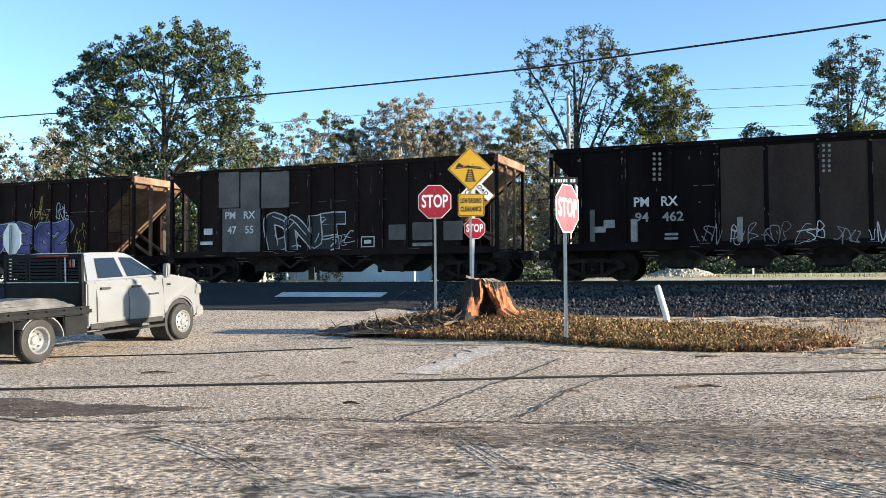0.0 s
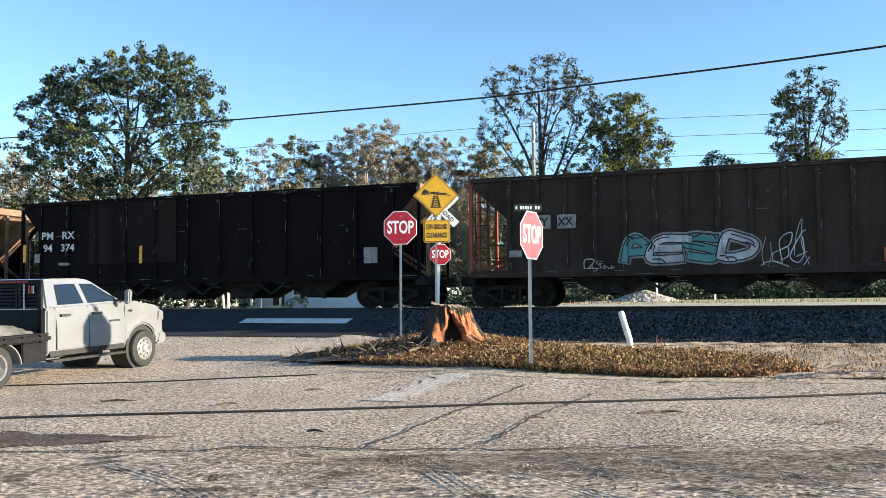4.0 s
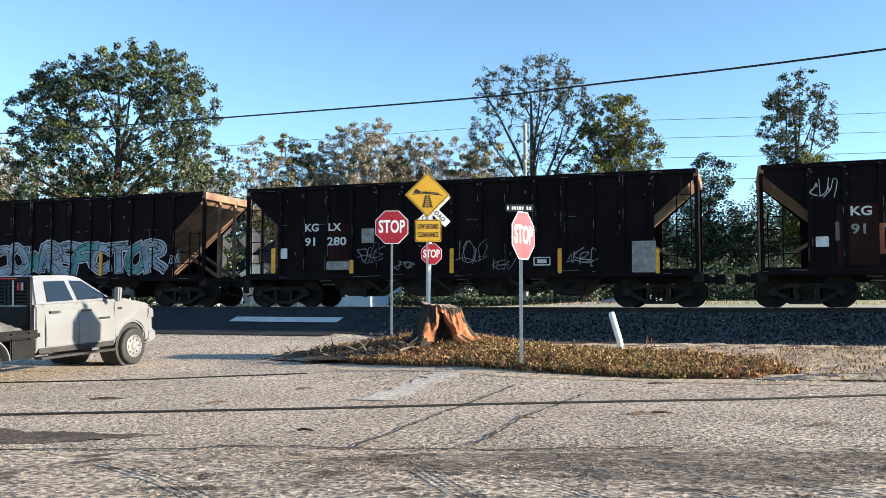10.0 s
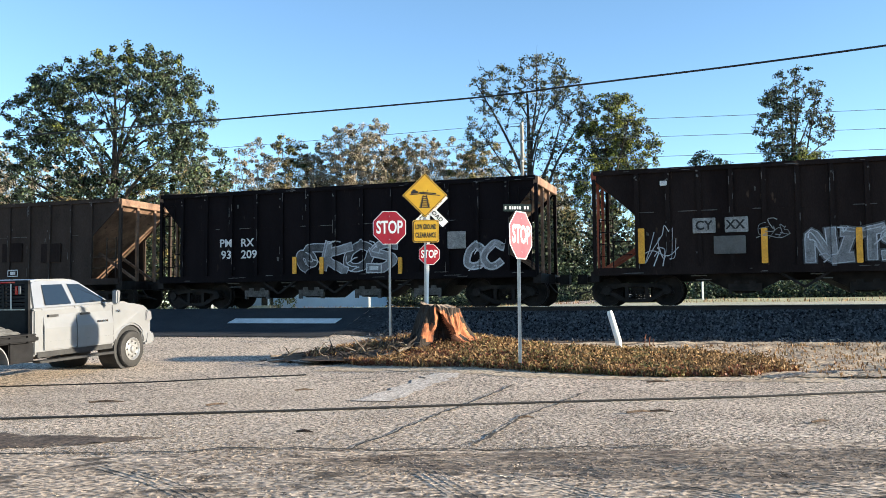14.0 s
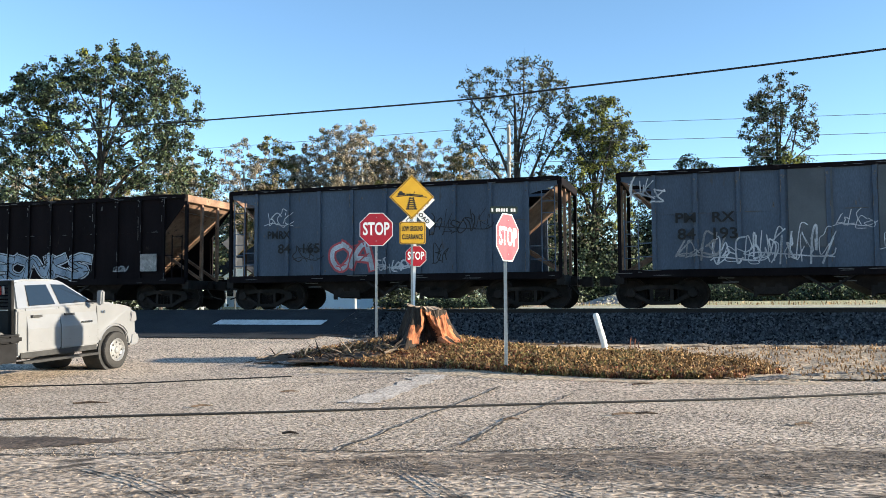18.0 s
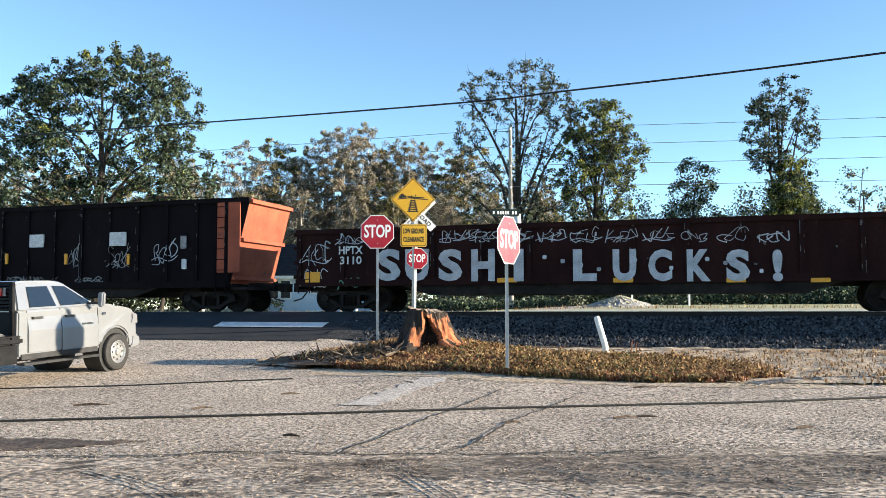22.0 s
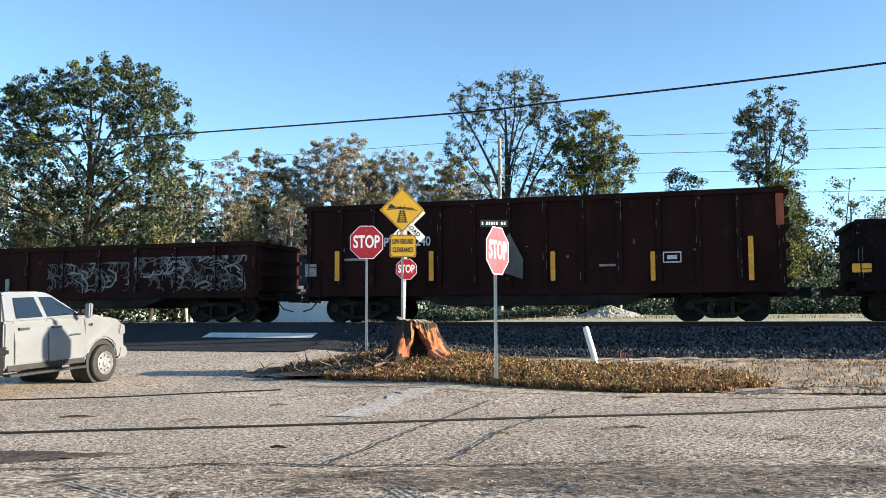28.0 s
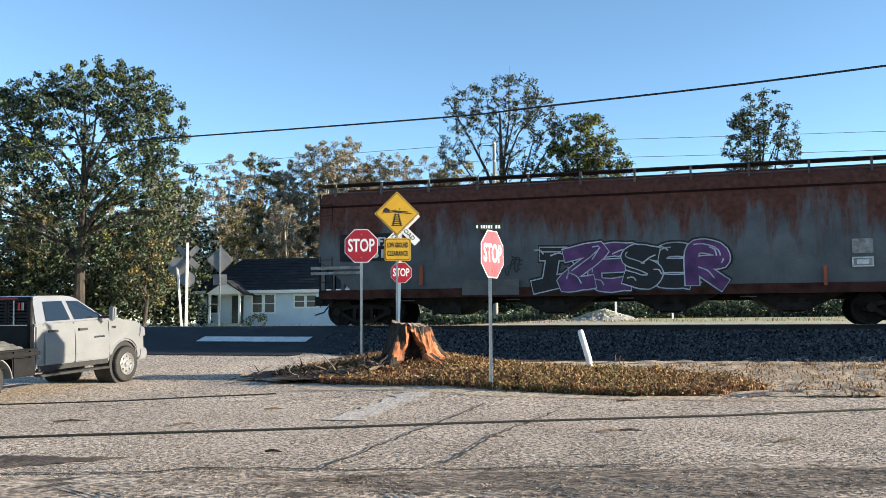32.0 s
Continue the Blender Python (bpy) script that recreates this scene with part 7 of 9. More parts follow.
sheet("sand_edge", list(np.linspace(-3, 7, 140)), list(np.linspace(14.2, 18.5, 60)), SAND, 0.008, "pale sand washed along the weeds' edge", "soil", inside=blob([(-2.6, 17.4), (-1.0, 16.9), (1.4, 15.6), (5, 14.5), (6.6, 14.2), (6.6, 15.2), (5, 15.6), (1.5, 16.6), (-2.2, 18.3)]))
ISLAND = [(-3.2, 20.4), (-1.9, 18.3), (-0.6, 17.3), (1.4, 16.25), (3.6, 15.35), (5.3, 15.2), (6.5, 15.8), (6.6, 17.2), (5.6, 18.6), (3.6, 19.9), (1.6, 20.9), (-0.8, 21.7), (-2.4, 21.6)]
in_island = blob(ISLAND)
sheet("weed_bank", list(np.linspace(-4, 8, 170)), list(np.linspace(14.6, 22.6, 110)), LITTER, 0.02, "low bank of leaf litter under dry weeds", "soil", inside=in_island, rough=0.05)


# soil left of the stump, its dark tone also painting in the cast shadow
sheet("root_soil", list(np.linspace(-4.6, 0.4, 90)), list(np.linspace(18.0, 22, 70)), LITTER, 0.012, "dark soil and root litter, the stump's shadow painted in too", "soil", inside=blob([(-4.2, 20.0), (-3.0, 18.9), (-1.6, 18.6), (-0.2, 19.0), (0.2, 20.2), (-0.6, 21.2), (-2.4, 21.6), (-3.8, 21.2)]), rough=0.06)


def tyre_prints():
    """Low ribs that treads have pressed into the dirt."""
    b, rng = Build(), random.Random(5)
    tracks = (([(-0.35, 7.9), (0.0, 6.9), (0.3, 5.9), (0.5, 5.0)], 5), ([(0.1, 7.9), (0.7, 6.9), (1.2, 6.0), (1.7, 5.0)], 5), ([(0.7, 7.9), (1.4, 7.0), (2.1, 6.1), (2.7, 5.2)], 5), ([(1.5, 8.0), (2.2, 7.2), (3.0, 6.4), (3.9, 5.6)], 4),
              ([(-3.2, 7.9), (-2.2, 6.9), (-1.5, 5.9), (-1.0, 5.0)], 4))
    for pts, n in tracks:
        line = curved(pts, 30)
        for k in range(n):
            off, run = (k - (n - 1) / 2) * 0.062, []
            for i, p in enumerate(line):
                d = (line[min(i + 1, len(line) - 1)] - line[max(i - 1, 0)]).normalized()
                q = p + Vector((-d.y, d.x)) * (off + 0.006 * math.sin(i * 2.1 + k))
                worn = noise.noise((q.x * 1.7, q.y * 1.7, 31)) + 0.35 * noise.noise((q.x * 9, q.y * 9, 3)) < -0.30
                if not worn:
                    run.append((q.x, q.y, gz(q.x, q.y) + 0.005 + 0.003 * rng.random()))
                if (worn or i == len(line) - 1) and len(run) > 2:
                    b.tube(run, [0.004] + [0.0095] * (len(run) - 2) + [0.004], 5, False)
                if worn:
                    run = []
    for pts in ([(5.6, 15.0), (6.3, 15.35), (7.1, 15.6), (8.0, 15.6)], [(7.9, 15.35), (8.6, 15.5), (9.6, 15.4), (11, 15.2)]):
        line = curved(pts, 16)
        for p, q in zip(line, line[1:]):
            d = (q - p).normalized()
            m = Vector((-d.y, d.x)) * 0.22
            z = gz(p.x, p.y) + 0.03
            b.tube([(p.x - m.x, p.y - m.y, z - 0.02), (p.x, p.y, z), (p.x + m.x + d.x * 0.05, p.y + m.y, z - 0.02)], [0.01, 0.024, 0.01], 5, False)
    tagged(part("tyre_prints", b, DIRT, soft=True), "ridged tyre prints in the dirt", "tyre print", kind="stuff")


tyre_prints()


def strewn(name, mat, count, seed, spot, low, high, label, category, tall=0.6, sink=0.0):
    """Loose broken stones; spot(rng) gives a place."""
    rng, b = random.Random(seed), Build()
    for _ in range(count):
        x, y = spot(rng)
        r, z, a0 = rng.uniform(low, high), gz(x, y) + sink, rng.uniform(0, 1.5)
        k = [(x + r * rng.uniform(0.6, 1.3) * math.cos(a0 + a), y + r * rng.uniform(0.6, 1.3) * math.sin(a0 + a), z) for a in (0, 1.4, 2.9, 4.5)]
        b.add(k + [(x + rng.uniform(-0.4, 0.4) * r, y + rng.uniform(-0.4, 0.4) * r, z + r * tall * rng.uniform(0.7, 1.6))], [(0, 1, 4), (1, 2, 4), (2, 3, 4), (3, 0, 4)])
    tagged(part(name, b, mat), label, category, kind="stuff")


def lot_spot(rng):
    while True:
        y = 8.2 * (20.5 / 8.2) ** rng.random()
        x = rng.uniform(-0.56, 0.56) * y
        if noise.noise((x * 0.8, y * 0.8, 3)) > rng.uniform(-0.9, 0.5) and not in_island(x, y) and not (x > 5.4 and y > 14.4):
            return x, y


strewn("loose_chippings", CHIP, 62000, 91, lot_spot, 0.005, 0.0135, "loose pale chippings over the chip-seal lot", "chippings", 0.36, 0.004)
strewn("dirt_crumbs", DIRT, 9000, 92, lambda r: (r.uniform(-4.5, 4.5), r.uniform(4.6, 8.8)), 0.005, 0.016, "crumbs of dry soil on the dirt strip", "soil", 0.3, 0.013)
strewn("dark_crumbs", CHURNED, 7000, 95, lambda r: (r.uniform(-2.4, 5.4), r.gauss(7.6, 0.5)), 0.006, 0.018, "dark crumbs of churned soil", "soil", 0.35, 0.013)
strewn("sand_crumbs", SAND, 5000, 94, lambda r: (r.uniform(5.2, 12), r.uniform(14.6, 21)), 0.01, 0.035, "crumbs of sandy soil on the verge", "soil", 0.5, 0.014)
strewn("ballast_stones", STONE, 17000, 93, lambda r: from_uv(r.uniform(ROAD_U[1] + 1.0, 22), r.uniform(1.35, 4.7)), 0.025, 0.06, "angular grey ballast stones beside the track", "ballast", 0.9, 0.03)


def clods():
    """Small clods, twigs and stones strewn about."""
    rng, b = random.Random(8), Build()
    for _ in range(1100):
        x, y = rng.uniform(-7, 8), rng.uniform(4.5, 17) if rng.random() < 0.4 else rng.uniform(4.5, 9)
        r, z = rng.uniform(0.005, 0.018), gz(x, y)
        k = [(x + r * rng.uniform(0.6, 1.3) * math.cos(a), y + r * rng.uniform(0.6, 1.3) * math.sin(a), z + 0.012) for a in (0, 1.3, 2.5, 3.8, 5.0)]
        b.add(k + [(x, y, z + 0.012 + 0.4 * r)], [(i, (i + 1) % 5, 5) for i in range(5)])
    tagged(part("clods", b, DIRT), "loose clods and stones on the lot", "stones", kind="stuff")
    b = Build()
    for x, y, l, a in ((-5.2, 12.9, 0.5, 0.1), (2.3, 11.0, 0.35, 0.2), (2.6, 11.1, 0.3, -0.2), (-3.3, 12.2, 0.3, 0.4), (4.2, 10.0, 0.25, 0.3), (0.9, 10.6, 0.2, 0.1), (-1.6, 9.6, 0.2, -0.3), (3.4, 14.6, 0.4, 0.0), (-2.4, 14.2, 0.3, 0.2)):
        b.tube([(x, y, gz(x, y) + 0.02), (x + l * 0.5 * math.cos(a), y + l * 0.5 * math.sin(a), gz(x, y) + 0.035), (x + l * math.cos(a), y + l * math.sin(a), gz(x, y) + 0.02)], [0.014, 0.018, 0.006], 6)
    tagged(part("twigs", b, MUD), "dark twigs and debris lying on the lot", "debris", kind="stuff")


clods()


# ---- weeds, stump and brush ----
WEED = leafy("dry_weed", (0.05, 0.026, 0.012), (0.48, 0.29, 0.13), 0.12)
WEED_GREEN = leafy("greenish_weed", (0.03, 0.035, 0.012), (0.26, 0.21, 0.075), 0.12)
WITHERED = leafy("withered_leaf", (0.035, 0.020, 0.010), (0.40, 0.26, 0.13), 0.1, 0.9)
WEED_RED = leafy("russet_weed", (0.06, 0.02, 0.012), (0.27, 0.10, 0.05), 0.2)


def weeds(name, mat, count, seed, test, box, low, high, label, lean=0.6):
    rng, b = random.Random(seed), Build()
    made = 0
    while made < count:
        x, y = rng.uniform(box[0], box[1]), rng.uniform(box[2], box[3])
        if not test(x, y) or noise.noise((x * 1.3, y * 1.3, seed)) < rng.uniform(-0.6, 0.25):
            continue
        made += 1
        z, h, a = gz(x, y) + 0.01, rng.uniform(low, high), rng.uniform(0, 6.28)
        for _ in range(3):
            a2, l = a + rng.uniform(-1.5, 1.5), h * rng.uniform(0.5, 1.0)
            w = 0.006 + 0.007 * rng.random()
            dx, dy = math.cos(a2), math.sin(a2)
            bend = l * rng.uniform(0.15, lean)
            p0, p1, p2 = (x, y), (x + dx * bend * 0.4, y + dy * bend * 0.4), (x + dx * bend, y + dy * bend)
            b.add([(p0[0] - dy * w, p0[1] + dx * w, z), (p0[0] + dy * w, p0[1] - dx * w, z), (p1[0] + dy * w, p1[1] - dx * w, z + l * 0.6), (p1[0] - dy * w, p1[1] + dx * w, z + l * 0.6), (p2[0], p2[1], z + l)],
                  [(0, 1, 2, 3), (3, 2, 4)])
    return tagged(part(name, b, mat), label, "weeds", kind="stuff")


weeds("dry_weeds", WEED, 12500, 1, in_island, (-4, 8, 14.8, 22.4), 0.05, 0.19, "dry tan weeds over the bank")
weeds("green_weeds", WEED_GREEN, 6500, 2, lambda x, y: in_island(x, y) and 0.4 < x + 0.3 * noise.noise((x, y, 0)) < 4.6, (-4, 8, 14.8, 22.4), 0.04, 0.15, "low greenish weeds among the dry ones")
weeds("russet_weeds", WEED_RED, 4200, 3, lambda x, y: in_island(x, y) and (x < 2.0 or y < 15.9), (-4, 8, 14.8, 21), 0.05, 0.16, "russet dead leaves at the bank's edge", 1.2)
weeds("sparse_grass", WEED, 2200, 4, lambda x, y: 6 < x + (y - 16) * 0.6, (5.5, 14, 14.6, 20.5), 0.04, 0.13, "sparse dry tufts on the sandy verge")
weeds("post_reeds", WEED_RED, 3, 6, lambda x, y: True, (4.75, 5.1, 20.6, 20.9), 0.2, 0.42, "tall dry stalks by the ballast", 0.15)

BARK = material("stump_bark", (0.009, 0.007, 0.006), (0.055, 0.041, 0.031), 6, 0.95, 1.0, 30, 0.5, stretch=(1, 1, 0.25))
HEART = material("raw_orange_heartwood", (0.11, 0.035, 0.016), (0.42, 0.16, 0.07), 5, 0.9, 0.9, 26, 0.5, stretch=(1, 1, 0.3))
SAWN = material("greyed_sawn_wood", (0.13, 0.09, 0.06), (0.36, 0.28, 0.21), 6, 0.9, 0.6, 30, 0.4)
HOLLOW_WOOD = material("dark_hollow_wood", (0.008, 0.005, 0.004), (0.035, 0.016, 0.010), 6, 0.95, 1.0, 24, 0.5)
TWIG = material("bleached_twig", (0.055, 0.042, 0.032), (0.24, 0.19, 0.145), 8, 0.9, 0.3)


def stump():
    x0, y0 = -0.09, 19.9
    t = thing("tree_stump", "broken tree stump, hollow and orange inside, on the weedy bank", "stump", pose(x0, y0, gz(x0, y0) - 0.06))
    H, n, m = 0.94, 168, 60

    def front(a):
        return math.atan2(math.sin(a + math.pi / 2 - 0.05), math.cos(a + math.pi / 2 - 0.05))

    def cave(a, h):
        """How deep the hollow bites in, 0 to 1."""
        f = front(a) - 0.12 + 0.12 * noise.noise((h * 5, 2, 0)) + 0.10 * h
        wide = 0.66 * (1 - smooth(0.05, 0.86, h)) + 0.03
        return 1 - smooth(wide * 0.75, wide + 0.12, abs(f)) if h < 0.86 else 0.0

    def radius(a, h):
        r = 0.40 + 0.34 * (1 - h) ** 1.5 + 0.05 * math.sin(3 * a + 1) + 0.10 * (1 - h) * math.sin(5 * a + 0.6) + 0.08 * noise.noise((math.cos(a) * 3, math.sin(a) * 3, h * 1.5)) + 0.04 * noise.noise((math.cos(a) * 9, math.sin(a) * 9, h * 2))
        return r * (1 - 0.66 * cave(a, h)) * (1 + 0.05 * math.sin(17 * a) * (1 - h))

    rim = lambda a: H * (1 - 0.07 * math.cos(a) + 0.08 * noise.noise((math.cos(a) * 4, math.sin(a) * 4, 3)))
    bark, heart, cavity = Build(), Build(), Build()

    def p(a, h):
        r = radius(a, h)
        return (r * math.cos(a) * 1.05 + 0.08 * (1 - h), r * math.sin(a), h * rim(a))
    for i in range(n):
        a0, a1 = 2 * math.pi * i / n, 2 * math.pi * (i + 1) / n
        f = front((a0 + a1) / 2)
        for j in range(m):
            h0, h1 = j / m, (j + 1) / m
            ragged = 0.16 * noise.noise((a0 * 4, h0 * 1.5, 0)) + 0.09 * noise.noise((a0 * 16, h0 * 4, 4))
            deep = cave((a0 + a1) / 2, (h0 + h1) / 2)
            raw = (-0.62 + ragged < f < 0.2 and 0.15 < h0 + ragged < 0.55) or (0.1 < f < 1.5 + ragged and h0 < 0.80 + ragged) or (-0.25 < f < 0.3 and h0 < 0.92)
            (cavity if deep > 0.55 else heart if raw else bark).add([p(a0, h0), p(a1, h0), p(a1, h1), p(a0, h1)], [(0, 1, 2, 3)])
    part("bark", bark, BARK, t, "dark rough bark")
    part("heartwood", heart, HEART, t, "raw orange heartwood")
    part("hollow", cavity, HOLLOW_WOOD, t, "dark hollow")
    top = Build()
    for i in range(n):
        a = 2 * math.pi * i / n
        top.v.append((radius(a, 1) * math.cos(a) * 1.09, radius(a, 1) * 1.01 * math.sin(a), rim(a)))
    for i in range(n):
        a = 2 * math.pi * i / n
        top.v.append((0.5 * radius(a, 1) * math.cos(a), 0.5 * radius(a, 1) * math.sin(a), H * 1.03 + 0.03 * noise.noise((a * 3, 1, 1))))
    top.v.append((0, 0, H * 1.02))
    for i in range(n):
        k = (i + 1) % n
        top.f += [(i, k, n + k, n + i), (n + i, n + k, 2 * n)]
    part("sawn_top", top, SAWN, t, "greyed sawn top")
    rng = random.Random(4)
    for i in range(9):
        a = rng.choice((rng.uniform(-3.7, -2.3), rng.uniform(-0.8, 0.5)))
        l = rng.uniform(0.5, 0.95)
        part("root", Build().tube([(0.5 * math.cos(a), 0.5 * math.sin(a), 0.22), (0.75 * math.cos(a), 0.75 * math.sin(a), 0.12), (l * 1.25 * math.cos(a + 0.2), l * 1.25 * math.sin(a + 0.2), 0.02)], [0.11, 0.07, 0.02], 7), HEART if i % 2 else BARK, t, soft=True)


stump()


def brush_pile():
    rng = random.Random(14)
    t = thing("brush_pile", "tangle of broken roots and twigs beside the stump", "brush", pose(-1.35, 19.4, gz(-1.35, 19.4)))
    for i in range(130):
        x, y, l, a, up = rng.gauss(-0.1, 0.75), rng.gauss(0, 0.5), rng.uniform(0.15, 0.55), rng.uniform(0, 6.28), rng.uniform(-0.1, 0.7)
        z = rng.uniform(0.0, 0.30) * max(0.15, 1 - abs(x - 0.3) * 0.8)
        pts, h = [Vector((x, y, z))], a
        for k in range(4):
            h += rng.uniform(-0.7, 0.7)
            pts.append(pts[-1] + Vector((math.cos(h), math.sin(h), up + rng.uniform(-0.5, 0.4))) * l / 4)
        pts = [Vector((q.x, q.y, max(0.01, q.z))) for q in pts]
        r = rng.uniform(0.010, 0.032)
        part("branch", Build().tube(pts, [r, r * 0.9, r * 0.75, r * 0.5, r * 0.2], 5), TWIG if i % 3 == 0 else BARK, t)
    soil = Build()
    for i in range(25):
        for j in range(19):
            x, y = -1.7 + 3.2 * i / 24, -0.9 + 1.8 * j / 18
            k = max(0, 1 - (x / 1.6) ** 2 - (y / 0.9) ** 2)
            soil.v.append((x, y, -0.03 + 0.16 * k + 0.07 * k * noise.noise((x * 4, y * 4, 8))))
    for i in range(24):
        for j in range(18):
            soil.f.append((i * 19 + j, i * 19 + 19 + j, i * 19 + 20 + j, i * 19 + 1 + j))
    part("clotted_soil", soil, MUD, t, "dark clotted soil")
    for x, a, h in ((-0.1, 0.2, 0.6), (0.3, -0.15, 0.5)):
        part("branch", Build().tube([(x, 0.3, 0), (x + a * 0.3, 0.3, h * 0.55), (x + a, 0.3, h)], [0.012, 0.008, 0.003], 5), TWIG, t)


brush_pile()

# ---- the pickup ----
SILVER = material("silver_car_paint", (0.28, 0.285, 0.295), (0.325, 0.33, 0.34), 1.5, 0.26, 0, 90, 0.02, 0.5, spec=0.6, spots=((0.34, 0.33, 0.32), 3, 0.28))
TRIM = material("black_plastic_trim", (0.015, 0.015, 0.016), (0.03, 0.03, 0.03), 5, 0.6)
BLACK_STEEL = material("black_powder_coat", (0.005, 0.005, 0.006), (0.011, 0.011, 0.012), 5, 0.6, spec=0.15)
# the blue in this dark glass stands for the sky it reflects
WINDOW = glassy("tinted_sky_blue_glass", (0.010, 0.016, 0.026), 0.02)
LAMP = glassy("lamp_lens", (0.16, 0.16, 0.17), 0.08)
RED_LENS = glassy("red_lens", (0.35, 0.01, 0.01), 0.15)
CHROME = material("bright_metal", (0.6, 0.6, 0.6), (0.7, 0.7, 0.7), 5, 0.2, metal=1.0)
RIM = material("silver_steel_rim", (0.24, 0.24, 0.24), (0.32, 0.32, 0.32), 5, 0.35, metal=0.5)
TARP = material("grey_folded_tarp", (0.03, 0.031, 0.033), (0.11, 0.11, 0.11), 3, 0.6, 0.4)
TRUCK_WHEELS = []
WB, TYRE = 4.2, 0.405


def wheel(t, x, y, out, double=False):
    """A tyre and rim; out: -1 for the right-hand side."""
    prof = [(-0.13, 0.24), (-0.135, 0.33), (-0.12, 0.385), (-0.08, TYRE), (0.08, TYRE), (0.12, 0.385), (0.135, 0.33), (0.13, 0.24)]
    w = part("wheel", Build().lathe(prof, 36, caps=False), RUBBER, t, "black tyre on a silver steel rim", True)
    w.location = (x, y, TYRE)
    s = out
    rim = Build().lathe([(-s * 0.12, 0.22), (s * 0.10, 0.236), (s * 0.140, 0.252), (s * 0.146, 0.24), (s * 0.13, 0.222), (s * (0.03 if double else 0.105), 0.205), (s * (-0.02 if double else 0.112), 0.14), (s * (0.0 if double else 0.120), 0.09), (s * (0.06 if double else 0.16), 0.075), (s * (0.07 if double else 0.17), 0.02)], 30)
    part("rim", rim, RIM, w, "silver steel rim", True)
    for k in range(8):
        a = 2 * math.pi * k / 8
        d = s * (0.0 if double else 0.110)
        part("rim_hole", Build().lathe([(d, 0.024), (d + s * 0.006, 0.024)], 10, at=(0.165 * math.cos(a), 0, 0.165 * math.sin(a))), TRIM, w)
    tr = Build()
    for k in range(44):
        a = 2 * math.pi * k / 44
        tr.beam((TYRE * math.cos(a), -0.11, TYRE * math.sin(a)), (TYRE * math.cos(a + 0.05), 0.11, TYRE * math.sin(a + 0.05)), 0.022, 0.012)
    part("tread", tr, RUBBER, w)
    TRUCK_WHEELS.append((w, x, y))
    return w


def soft_prism(poly, y0, y1, r, seg=2, taper=None):
    """A drawn-out profile with rounded edges, as a mesh; taper(x, y, z) may move its points."""
    bm = bmesh.new()
    vs = [bm.verts.new((x, y0, z)) for x, z in poly]
    f = bm.faces.new(vs)
    ext = bmesh.ops.extrude_face_region(bm, geom=[f])
    bmesh.ops.translate(bm, verts=[v for v in ext["geom"] if isinstance(v, bmesh.types.BMVert)], vec=(0, y1 - y0, 0))
    bmesh.ops.recalc_face_normals(bm, faces=bm.faces)
    if taper:
        for v in bm.verts:
            v.co = taper(*v.co)
    if r:
        es = [e for e in bm.edges if len(e.link_faces) == 2 and e.calc_face_angle(0) > radians(25)]
        bmesh.ops.bevel(bm, geom=es, offset=r, segments=seg, affect="EDGES", clamp_overlap=True)
    me = bpy.data.meshes.new("body")
    bm.to_mesh(me)
    bm.free()
    me.polygons.foreach_set("use_smooth", [True] * len(me.polygons))
    me.set_sharp_from_angle(angle=radians(50))
    return me


def painted(me, mat):
    me.materials.append(mat)
    return me


